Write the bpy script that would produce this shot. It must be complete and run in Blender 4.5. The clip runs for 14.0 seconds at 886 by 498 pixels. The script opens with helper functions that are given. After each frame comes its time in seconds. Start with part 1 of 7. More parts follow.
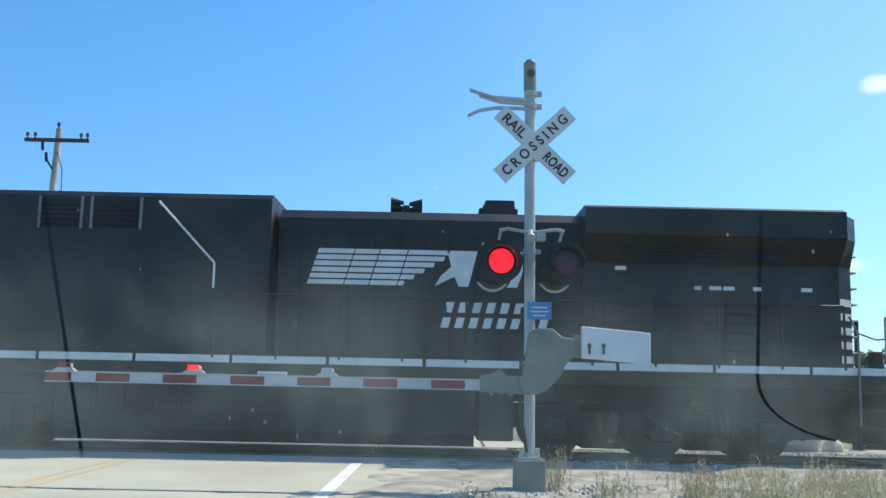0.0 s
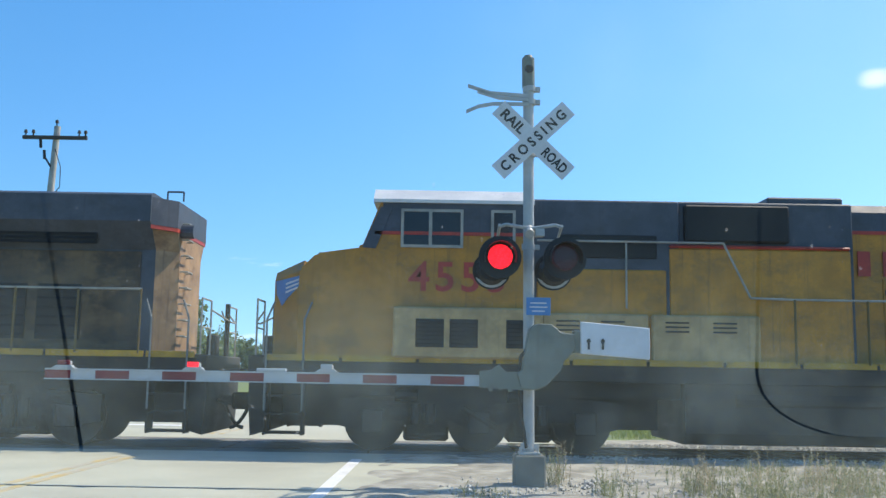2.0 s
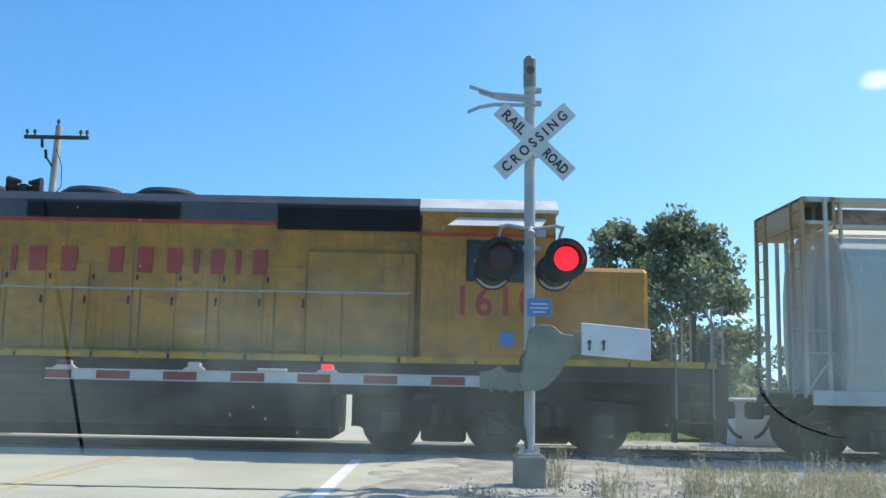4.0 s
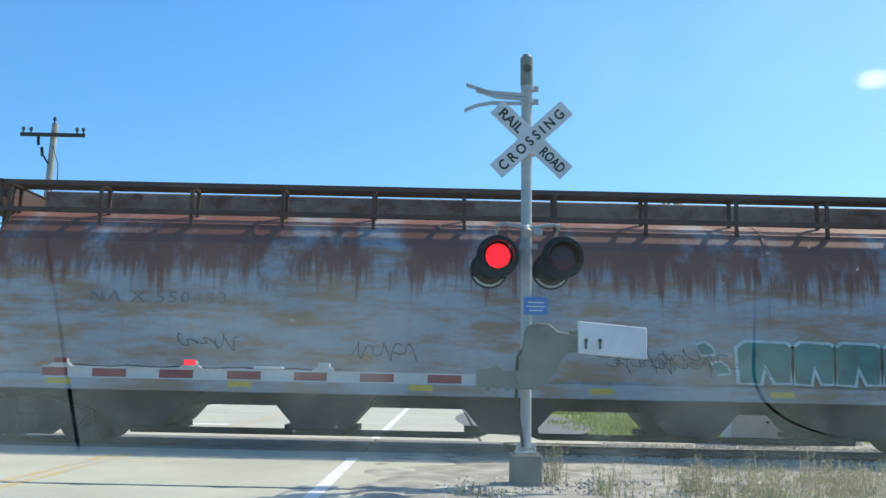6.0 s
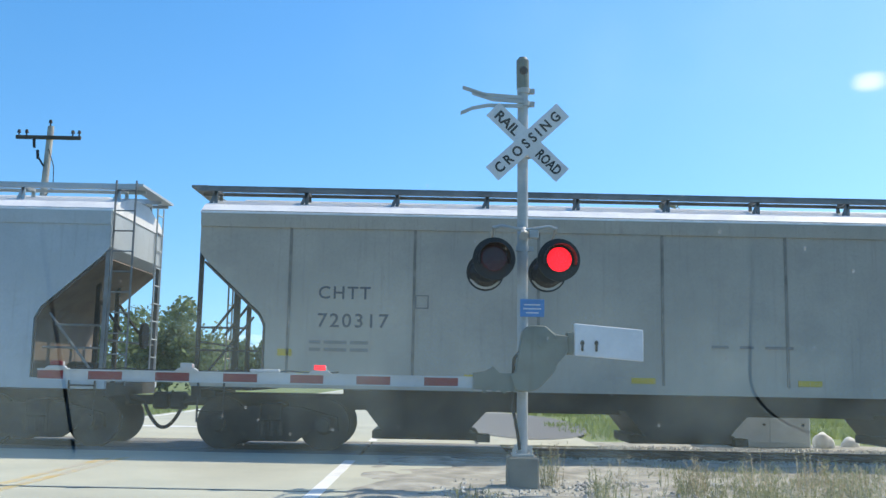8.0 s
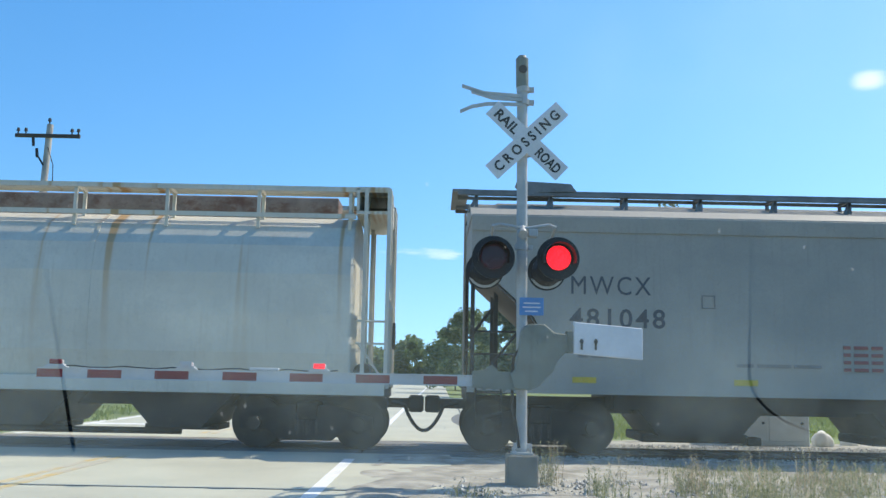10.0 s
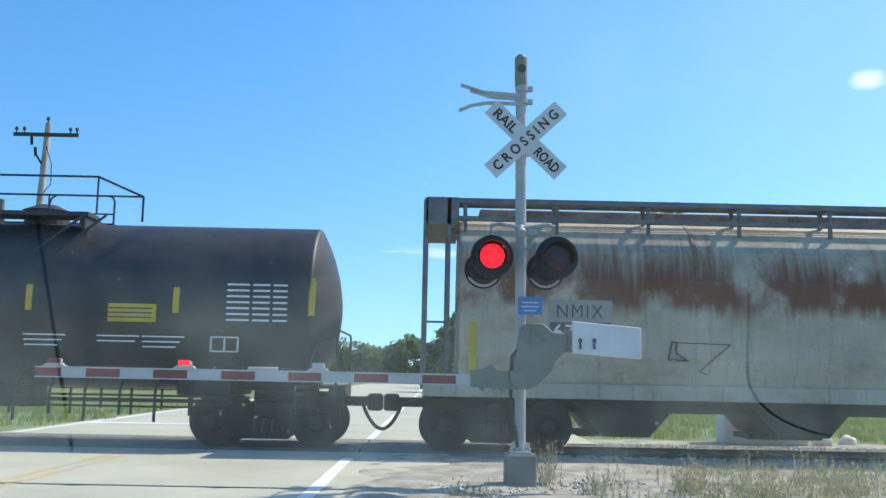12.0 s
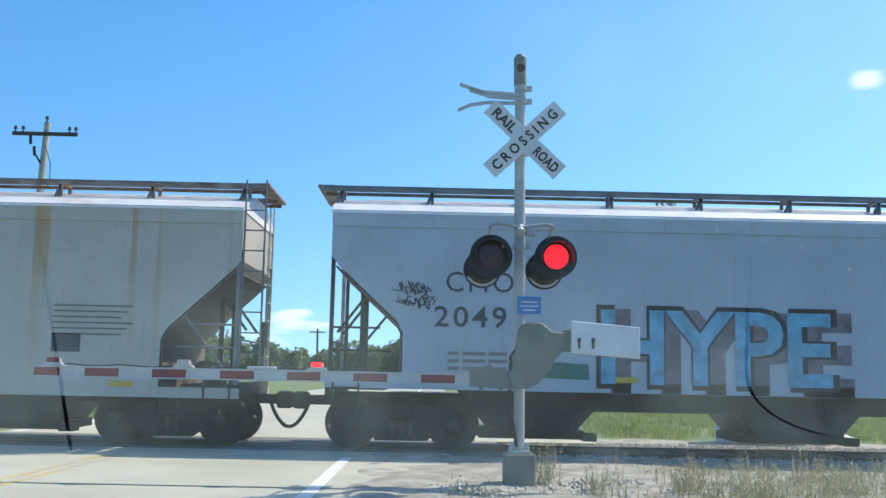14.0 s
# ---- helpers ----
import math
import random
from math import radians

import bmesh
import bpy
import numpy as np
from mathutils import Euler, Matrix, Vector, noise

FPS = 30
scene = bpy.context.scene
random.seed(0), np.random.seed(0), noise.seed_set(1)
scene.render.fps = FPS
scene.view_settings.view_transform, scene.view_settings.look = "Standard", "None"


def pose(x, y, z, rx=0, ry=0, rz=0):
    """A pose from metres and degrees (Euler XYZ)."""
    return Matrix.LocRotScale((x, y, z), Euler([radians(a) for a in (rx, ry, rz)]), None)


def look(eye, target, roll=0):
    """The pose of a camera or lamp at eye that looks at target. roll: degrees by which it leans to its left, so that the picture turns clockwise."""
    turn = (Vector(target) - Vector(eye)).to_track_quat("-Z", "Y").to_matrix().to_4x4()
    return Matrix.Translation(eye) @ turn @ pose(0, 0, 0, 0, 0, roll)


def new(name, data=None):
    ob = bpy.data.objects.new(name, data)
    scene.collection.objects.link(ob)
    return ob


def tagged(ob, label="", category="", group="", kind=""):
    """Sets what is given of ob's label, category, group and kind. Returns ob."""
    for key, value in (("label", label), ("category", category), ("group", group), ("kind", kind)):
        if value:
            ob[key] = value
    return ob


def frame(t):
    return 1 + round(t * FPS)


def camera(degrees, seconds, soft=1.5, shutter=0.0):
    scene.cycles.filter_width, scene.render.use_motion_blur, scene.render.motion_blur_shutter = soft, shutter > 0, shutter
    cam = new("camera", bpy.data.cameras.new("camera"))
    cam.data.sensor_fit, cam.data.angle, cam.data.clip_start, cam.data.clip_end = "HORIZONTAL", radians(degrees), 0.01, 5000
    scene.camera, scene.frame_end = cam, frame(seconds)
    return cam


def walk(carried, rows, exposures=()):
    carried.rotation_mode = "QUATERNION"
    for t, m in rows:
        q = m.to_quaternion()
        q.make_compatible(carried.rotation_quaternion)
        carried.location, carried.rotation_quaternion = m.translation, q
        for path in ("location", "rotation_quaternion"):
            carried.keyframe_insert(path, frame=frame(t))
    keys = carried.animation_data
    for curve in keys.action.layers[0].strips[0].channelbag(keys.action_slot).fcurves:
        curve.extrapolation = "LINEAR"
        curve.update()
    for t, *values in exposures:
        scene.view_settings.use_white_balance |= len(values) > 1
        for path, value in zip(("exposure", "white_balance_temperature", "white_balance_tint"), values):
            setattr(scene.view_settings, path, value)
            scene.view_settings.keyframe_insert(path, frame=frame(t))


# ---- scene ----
# ---------- camera: hand-held behind a windscreen, standing still ----------
cam = camera(49.52, 14.0, soft=1.5)
EYE_H = 1.36
AIM = [
    (0.0, -0.000, 7.738, 1.200),
    (0.5, -0.008, 7.539, 1.200),
    (1.0, -0.045, 7.596, 1.165),
    (1.5, 0.013, 7.594, 1.099),
    (2.0, 0.069, 7.501, 0.965),
    (2.5, 0.021, 7.579, 0.928),
    (3.0, -0.099, 7.549, 1.129),
    (3.5, -0.050, 7.550, 1.125),
    (6.0, 0.211, 7.441, 1.183),
    (6.5, 0.207, 7.594, 1.163),
    (7.0, 0.225, 7.732, 1.244),
    (7.5, 0.308, 7.589, 1.116),
    (8.0, 0.427, 7.591, 1.094),
    (10.5, 0.481, 7.490, 1.117),
    (11.0, 0.446, 7.535, 1.230),
    (11.5, 0.559, 7.469, 1.175),
    (12.0, 0.549, 7.455, 1.135),
    (12.5, 0.598, 7.393, 1.089),
    (13.0, 0.597, 7.337, 1.075),
    (13.5, 0.564, 7.370, 1.169),
    (14.0, 0.608, 7.426, 1.164),
]


def aim(yaw, pitch, roll):
    y, p = radians(yaw), radians(pitch)
    way = (math.sin(y) * math.cos(p), math.cos(y) * math.cos(p), math.sin(p))
    return look((0, 0, EYE_H), (way[0] * 10, way[1] * 10, EYE_H + way[2] * 10), roll)


walk(cam, [(t, aim(a, b, c)) for t, a, b, c in AIM], exposures=[(0.0, 0.25, 7250, 7), (14.0, 0.25, 7250, 7)])

# ---------- light ----------
SUN_DIR = Vector((0.75, 0.45, 1.0)).normalized()
world = bpy.data.worlds.new("sky")
scene.world = world
world.use_nodes = True
wn = world.node_tree.nodes
sky = wn.new("ShaderNodeTexSky")
sky.sky_type = "NISHITA"
sky.sun_disc = False
sky.sun_elevation = math.asin(SUN_DIR.z)
sky.sun_rotation = math.atan2(SUN_DIR.x, SUN_DIR.y)
sky.air_density, sky.dust_density, sky.ozone_density = 1.0, 0.6, 3.0
rich = wn.new("ShaderNodeHueSaturation")
rich.inputs["Saturation"].default_value = 1.36
rich.inputs["Hue"].default_value = 0.5015
world.node_tree.links.new(sky.outputs[0], rich.inputs["Color"])
# the haze layer lies low: the colour near the horizon is that of the sky a little higher up
slook = wn.new("ShaderNodeMapping")
slook.inputs["Scale"].default_value = (1.0, 1.0, 0.75)
slook.inputs["Location"].default_value = (0.0, 0.0, 0.13)
sco = wn.new("ShaderNodeTexCoord")
world.node_tree.links.new(sco.outputs["Generated"], slook.inputs["Vector"])
world.node_tree.links.new(slook.outputs[0], sky.inputs["Vector"])
# a few small low clouds
wl = world.node_tree.links
wco = wn.new("ShaderNodeTexCoord")
wmap = wn.new("ShaderNodeMapping")
wmap.inputs["Scale"].default_value = (5.0, 5.0, 20.0)
wl.new(wco.outputs["Generated"], wmap.inputs["Vector"])
wnoise = wn.new("ShaderNodeTexNoise")
wnoise.inputs["Scale"].default_value, wnoise.inputs["Detail"].default_value = 1.7, 6
wl.new(wmap.outputs[0], wnoise.inputs["Vector"])
wsep = wn.new("ShaderNodeSeparateXYZ")
wl.new(wco.outputs["Generated"], wsep.inputs[0])


def world_range(val, a, b, c, d):
    n = wn.new("ShaderNodeMapRange")
    n.interpolation_type = "SMOOTHSTEP"
    for k, v in zip((1, 2, 3, 4), (a, b, c, d)):
        n.inputs[k].default_value = v
    wl.new(val, n.inputs[0])
    return n.outputs[0]


wmul = wn.new("ShaderNodeMath")
wmul.operation = "MULTIPLY"
wl.new(world_range(wnoise.outputs["Fac"], 0.61, 0.72, 0.0, 0.5), wmul.inputs[0])
wl.new(world_range(wsep.outputs[2], 0.10, 0.16, 1.0, 0.0), wmul.inputs[1])
wdist = wn.new("ShaderNodeVectorMath")
wdist.operation = "DISTANCE"
wflat = wn.new("ShaderNodeMapping")
wflat.inputs["Scale"].default_value = (1.0, 1.0, 1.7)
wl.new(wco.outputs["Generated"], wflat.inputs["Vector"])
wl.new(wflat.outputs[0], wdist.inputs[0])
wdist.inputs[1].default_value = (0.4052, 0.8693, 0.4814)
wedge = wn.new("ShaderNodeMath")
wedge.operation = "MULTIPLY_ADD"
wl.new(wnoise.outputs["Fac"], wedge.inputs[0])
wedge.inputs[1].default_value = -0.04
wl.new(wdist.outputs["Value"], wedge.inputs[2])
wtop = wn.new("ShaderNodeMath")
wtop.operation = "MAXIMUM"
wl.new(world_range(wedge.outputs[0], -0.018, -0.002, 0.5, 0.0), wtop.inputs[0])
wl.new(wmul.outputs[0], wtop.inputs[1])
wmix = wn.new("ShaderNodeMix")
wmix.data_type = "RGBA"
wl.new(wtop.outputs[0], wmix.inputs[0])
wl.new(rich.outputs[0], wmix.inputs[6])
wmix.inputs[7].default_value = (6.0, 6.2, 6.5, 1)
wl.new(wmix.outputs[2], wn["Background"].inputs[0])
wn["Background"].inputs[1].default_value = 0.2
sun = new("sun", bpy.data.lights.new("sun", "SUN"))
sun.data.energy, sun.data.angle, sun.data.color = 4.0, radians(0.53), (1.0, 0.95, 0.87)
sun.matrix_world = look(SUN_DIR * 50, (0, 0, 0))


# ---------- materials ----------
def nodes_of(m):
    m.use_nodes = True
    return m.node_tree.nodes, m.node_tree.links, m.node_tree.nodes["Principled BSDF"]


def rgb(c):
    return (*c, 1)


def noise_node(N, L, vec, scale, detail=5, rough=0.6):
    n = N.new("ShaderNodeTexNoise")
    n.inputs["Scale"].default_value, n.inputs["Detail"].default_value, n.inputs["Roughness"].default_value = scale, detail, rough
    L.new(vec, n.inputs["Vector"])
    return n.outputs["Fac"]


def remap(N, L, val, a, b, c=0.0, d=1.0):
    n = N.new("ShaderNodeMapRange")
    n.interpolation_type = "SMOOTHSTEP"
    for k, v in zip((1, 2, 3, 4), (a, b, c, d)):
        n.inputs[k].default_value = v
    L.new(val, n.inputs[0])
    return n.outputs[0]


def times(N, L, a, b, op="MULTIPLY"):
    n = N.new("ShaderNodeMath")
    n.operation = op
    for i, v in enumerate((a, b)):
        if isinstance(v, (int, float)):
            n.inputs[i].default_value = v
        else:
            L.new(v, n.inputs[i])
    return n.outputs[0]


def mix(N, L, fac, a, b):
    n = N.new("ShaderNodeMix")
    n.data_type = "RGBA"
    if isinstance(fac, (int, float)):
        n.inputs[0].default_value = fac
    else:
        L.new(fac, n.inputs[0])
    for i, v in ((6, a), (7, b)):
        if isinstance(v, tuple):
            n.inputs[i].default_value = rgb(v)
        else:
            L.new(v, n.inputs[i])
    return n.outputs[2]


def scaled(N, L, vec, s):
    n = N.new("ShaderNodeMapping")
    n.inputs["Scale"].default_value = s
    L.new(vec, n.inputs["Vector"])
    return n.outputs[0]


def mat(name, col, rough=0.6, metal=0.0, var=0.18, scale=2.5, fine=22.0, dirt=None, amount=0.4, streak=None, streaks=0.35, bump=0.15, band=None, rand=0.0, runs=None, flat=1.3):
    """A worn surface: base colour that varies at two scales, patches of dirt, runs down the side, fine relief.
    band: (z0, z1, z2, z3, colour, strength): weather staining between these heights of the thing."""
    m = bpy.data.materials.new(name)
    N, L, P = nodes_of(m)
    co = N.new("ShaderNodeTexCoord").outputs["Object"]
    big = noise_node(N, L, co, scale)
    small = noise_node(N, L, co, fine, 4)
    dark = tuple(c * (1 - var * 1.6) for c in col)
    light = tuple(min(1, c * (1 + var)) for c in col)
    c = mix(N, L, remap(N, L, big, 0.3, 0.7), dark, light)
    c = mix(N, L, times(N, L, remap(N, L, small, 0.35, 0.75), 0.35), c, tuple(x * 0.75 for x in col))
    if dirt:
        patch = remap(N, L, noise_node(N, L, scaled(N, L, co, (0.8, 0.8, flat)), scale * 0.9, 8, 0.7), 0.60 - amount * 0.3, 0.82 - amount * 0.3)
        c = mix(N, L, times(N, L, patch, min(1, amount * 1.4)), c, dirt)
    if band:
        z0, z1, z2, z3, bc, strength, ragged = band
        sep = N.new("ShaderNodeSeparateXYZ")
        L.new(co, sep.inputs[0])
        run = noise_node(N, L, scaled(N, L, co, (5.0, 0.2, 0.35)), 1.3, 6, 0.65)
        zz = times(N, L, sep.outputs[2], times(N, L, times(N, L, run, -0.5, "ADD"), 2.2), "ADD")
        low = times(N, L, sep.outputs[2], times(N, L, times(N, L, run, -0.5, "ADD"), ragged), "ADD")
        up = remap(N, L, low, z0, z1)
        dn = remap(N, L, zz, z2, z3, 1.0, 0.0)
        blot = remap(N, L, noise_node(N, L, scaled(N, L, co, (0.7, 0.2, 0.5)), 1.1, 5, 0.65), 0.33, 0.52)
        fac = times(N, L, times(N, L, times(N, L, up, dn), blot), strength)
        c = mix(N, L, fac, c, bc)
    if streak:
        run = noise_node(N, L, scaled(N, L, co, (7.0, 7.0, 0.22)), 1.6, 6, 0.7)
        c = mix(N, L, times(N, L, remap(N, L, run, 0.52, 0.74), streaks), c, streak)
    if runs:
        sep = N.new("ShaderNodeSeparateXYZ")
        L.new(co, sep.inputs[0])
        run = noise_node(N, L, scaled(N, L, co, (2.4, 0.1, 0.06)), 1.0, 3, 0.5)
        fade = remap(N, L, sep.outputs[2], 1.6, 4.2, 0.15, 1.0)
        c = mix(N, L, times(N, L, times(N, L, remap(N, L, run, 0.55, 0.63), fade), runs[1]), c, runs[0])
    if rand:
        oi = N.new("ShaderNodeObjectInfo")
        hv = N.new("ShaderNodeHueSaturation")
        L.new(remap(N, L, oi.outputs["Random"], 0.0, 1.0, 1 - rand, 1 + rand), hv.inputs["Value"])
        L.new(c, hv.inputs["Color"])
        c = hv.outputs[0]
    L.new(c, P.inputs["Base Color"])
    P.inputs["Metallic"].default_value = metal
    L.new(remap(N, L, big, 0.2, 0.8, max(0.05, rough - 0.12), min(1, rough + 0.12)), P.inputs["Roughness"])
    if bump:
        b = N.new("ShaderNodeBump")
        b.inputs["Strength"].default_value, b.inputs["Distance"].default_value = bump, 0.01
        L.new(small, b.inputs["Height"])
        L.new(b.outputs[0], P.inputs["Normal"])
    return m


def glow(name, col, strength):
    m = bpy.data.materials.new(name)
    N, L, P = nodes_of(m)
    co = N.new("ShaderNodeTexCoord").outputs["Object"]
    v = N.new("ShaderNodeTexVoronoi")
    v.inputs["Scale"].default_value = 40
    L.new(co, v.inputs["Vector"])
    P.inputs["Base Color"].default_value = rgb(col)
    P.inputs["Emission Color"].default_value = rgb(col)
    L.new(remap(N, L, v.outputs["Distance"], 0.1, 0.7, strength, strength * 0.3), P.inputs["Emission Strength"])
    return m


def leaf_mat(name, a, b):
    m = bpy.data.materials.new(name)
    N, L, P = nodes_of(m)
    g = N.new("ShaderNodeNewGeometry")
    L.new(mix(N, L, g.outputs["Random Per Island"], a, b), P.inputs["Base Color"])
    P.inputs["Roughness"].default_value = 0.6
    P.inputs["Transmission Weight"].default_value = 0.0
    t = N.new("ShaderNodeBsdfTranslucent")
    L.new(mix(N, L, g.outputs["Random Per Island"], tuple(x * 1.3 for x in a), tuple(x * 1.3 for x in b)), t.inputs[0])
    ms = N.new("ShaderNodeMixShader")
    ms.inputs[0].default_value = 0.5
    L.new(P.outputs[0], ms.inputs[1])
    L.new(t.outputs[0], ms.inputs[2])
    L.new(ms.outputs[0], N["Material Output"].inputs[0])
    return m


RUST = (0.13, 0.045, 0.022)
GRIME = (0.05, 0.045, 0.04)
M = {
    "ns_black": mat("black_engine_paint", (0.006, 0.0065, 0.009), 0.5, dirt=(0.02, 0.019, 0.018), amount=0.5, streak=(0.03, 0.027, 0.025), streaks=0.35),
    "up_yellow": mat("yellow_engine_paint", (0.48, 0.212, 0.024), 0.5, dirt=(0.20, 0.11, 0.035), amount=0.45, streak=(0.10, 0.06, 0.03), streaks=0.5, var=0.14, rand=0.1),
    "up_faded": mat("faded_tan_engine_paint", (0.33, 0.205, 0.11), 0.65, dirt=(0.15, 0.085, 0.05), amount=0.5, streak=(0.09, 0.055, 0.035), streaks=0.6, var=0.15, rand=0.2),
    "seam_grey": mat("dirty_seam_paint", (0.24, 0.215, 0.18), 0.7, var=0.25, scale=3, streak=(0.12, 0.1, 0.08), streaks=0.5),
    "roof_spotted": mat("rust_spotted_white_roof", (0.80, 0.79, 0.76), 0.5, var=0.06, scale=1.4, dirt=(0.48, 0.24, 0.07), amount=0.33),
    "up_cover": mat("rust_tinted_tan_paint", (0.36, 0.175, 0.06), 0.7, var=0.15, scale=1.0, dirt=(0.33, 0.20, 0.10), amount=0.5, streak=(0.16, 0.08, 0.04), streaks=0.4),
    "up_peach": mat("bleached_peach_cab_paint", (0.40, 0.27, 0.145), 0.6, var=0.1, scale=1.0, dirt=(0.27, 0.17, 0.09), amount=0.4, streak=(0.18, 0.11, 0.06), streaks=0.4),
    "up_sooty": mat("soot_covered_engine_paint", (0.15, 0.10, 0.055), 0.75, var=0.25, scale=1.2, dirt=(0.035, 0.03, 0.027), amount=0.65, streak=(0.03, 0.026, 0.024), streaks=0.6),
    "post_shade_paint": mat("shaded_ochre_post_paint", (0.16, 0.10, 0.03), 0.6, var=0.2),
    "boulder": mat("white_painted_rock", (0.72, 0.71, 0.68), 0.8, var=0.1, fine=30, bump=0.5),
    "up_gap_shade": mat("door_gap_shade_paint", (0.10, 0.055, 0.028), 0.7, var=0.2),
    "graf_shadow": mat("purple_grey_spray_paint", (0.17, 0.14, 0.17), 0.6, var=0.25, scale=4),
    "up_pale": mat("pale_yellow_locker_paint", (0.50, 0.33, 0.15), 0.55, dirt=(0.3, 0.2, 0.08), amount=0.35, streak=(0.16, 0.1, 0.05), streaks=0.3),
    "up_grey": mat("grey_roof_paint", (0.062, 0.074, 0.095), 0.55, dirt=(0.04, 0.04, 0.04), amount=0.4, streak=(0.03, 0.03, 0.03)),
    "up_red": mat("red_engine_trim", (0.42, 0.045, 0.03), 0.5, dirt=(0.2, 0.05, 0.03), amount=0.3),
    "up_red_faded": mat("faded_red_letter_paint", (0.28, 0.07, 0.045), 0.65, dirt=(0.25, 0.13, 0.06), amount=0.6),
    "sill_yellow": mat("yellow_sill_stripe", (0.50, 0.275, 0.02), 0.5, dirt=(0.15, 0.1, 0.04), amount=0.4),
    "white": mat("white_marking_paint", (0.72, 0.72, 0.70), 0.55, dirt=(0.4, 0.39, 0.36), amount=0.3, var=0.08),
    "roof_white": mat("white_roof_paint", (0.70, 0.69, 0.66), 0.5, dirt=(0.45, 0.42, 0.38), amount=0.3, var=0.08),
    "under": mat("sooty_shaded_steel", (0.015, 0.0145, 0.0145), 0.75, dirt=(0.05, 0.038, 0.03), amount=0.5, bump=0.3),
    "wheel": mat("worn_wheel_steel", (0.045, 0.04, 0.037), 0.6, 0.3, dirt=(0.07, 0.045, 0.03), amount=0.5),
    "grille": mat("black_grille_steel", (0.008, 0.008, 0.009), 0.6, var=0.3),
    "rail_paint": mat("handrail_paint", (0.36, 0.34, 0.29), 0.5),
    "glass": mat("dark_cab_glass", (0.01, 0.012, 0.014), 0.08, var=0.05, bump=0.0),
    "hop_blue": mat("pale_blue_grey_car_paint", (0.41, 0.46, 0.485), 0.55, var=0.06, scale=0.8, dirt=(0.30, 0.32, 0.33), amount=0.3, streak=(0.22, 0.22, 0.21), streaks=0.3),
    "hop_grey": mat("warm_grey_car_paint", (0.41, 0.37, 0.305), 0.6, var=0.07, scale=0.8, dirt=(0.30, 0.27, 0.23), amount=0.35, streak=(0.2, 0.17, 0.14), streaks=0.35),
    "hop_plain": mat("mid_grey_car_paint", (0.345, 0.33, 0.285), 0.6, var=0.06, scale=0.8, dirt=(0.25, 0.24, 0.22), amount=0.3, streak=(0.19, 0.18, 0.165), streaks=0.3),
    "hop_white": mat("off_white_car_paint", (0.60, 0.57, 0.48), 0.55, var=0.06, scale=0.8, dirt=(0.42, 0.39, 0.33), amount=0.3, streak=(0.38, 0.33, 0.25), streaks=0.35, runs=((0.42, 0.22, 0.05), 0.8)),
    "hop_pale": mat("chalky_white_car_paint", (0.475, 0.46, 0.405), 0.55, var=0.07, scale=0.8, dirt=(0.34, 0.33, 0.30), amount=0.3, streak=(0.32, 0.27, 0.2), streaks=0.35, runs=((0.42, 0.22, 0.05), 0.7)),
    "letter_navy": mat("faded_navy_lettering", (0.05, 0.075, 0.11), 0.6, var=0.15),
    "hop_bluewhite": mat("white_blue_car_paint", (0.42, 0.475, 0.53), 0.55, var=0.06, scale=0.8, dirt=(0.34, 0.36, 0.37), amount=0.3, streak=(0.26, 0.25, 0.23), streaks=0.3),
    "hop_rust": mat("rust_bleached_car_paint", (0.33, 0.36, 0.395), 0.65, dirt=(0.30, 0.16, 0.07), amount=0.6, var=0.1, scale=1.0, flat=3.6, band=(2.75, 3.3, 9.0, 9.5, (0.20, 0.08, 0.055), 0.98, 2.2), streak=(0.23, 0.13, 0.08), streaks=0.3),
    "hop_cream": mat("rust_run_cream_car_paint", (0.52, 0.45, 0.33), 0.65, dirt=(0.34, 0.22, 0.11), amount=0.45, var=0.1, scale=1.1, band=(2.42, 2.72, 3.0, 4.1, (0.20, 0.072, 0.036), 1.0, 0.5), streak=(0.16, 0.10, 0.07), streaks=0.45),
    "roof_silver": mat("bare_roof_sheet", (0.80, 0.80, 0.79), 0.5, 0.0, var=0.06, dirt=(0.5, 0.45, 0.36), amount=0.2),
    "roof_rusty": mat("rusty_roof_sheet", (0.30, 0.24, 0.20), 0.65, dirt=RUST, amount=0.55),
    "walk_grey": mat("galvanised_walkway", (0.20, 0.21, 0.21), 0.6, 0.3, dirt=(0.1, 0.08, 0.06), amount=0.4),
    "walk_rust": mat("rusty_walkway", (0.10, 0.06, 0.045), 0.75, dirt=(0.05, 0.03, 0.025), amount=0.5),
    "tank": mat("black_tank_paint", (0.034, 0.036, 0.042), 0.52, dirt=(0.05, 0.05, 0.05), amount=0.45, streak=(0.06, 0.058, 0.055), streaks=0.3),
    "slope_grime": mat("grimy_slope_sheet_paint", (0.13, 0.105, 0.085), 0.75, var=0.2, scale=1.5, dirt=(0.06, 0.045, 0.035), amount=0.5, streak=(0.2, 0.17, 0.13), streaks=0.3),
    "placard": mat("yellow_placard_paint", (0.60, 0.42, 0.04), 0.5, var=0.08),
    "letter_dark": mat("dark_letter_paint", (0.06, 0.07, 0.085), 0.6, var=0.1),
    "letter_white": mat("white_letter_paint", (0.75, 0.75, 0.74), 0.6, var=0.06),
    "letter_green": mat("dark_green_letter_paint", (0.03, 0.09, 0.08), 0.6, var=0.1),
    "faint": mat("faint_stencil_paint", (0.20, 0.19, 0.18), 0.6, var=0.1),
    "faint_red": mat("faint_red_stencil", (0.33, 0.12, 0.10), 0.6, var=0.1),
    "graf_teal": mat("teal_spray_paint", (0.02, 0.17, 0.15), 0.6, var=0.25, scale=4),
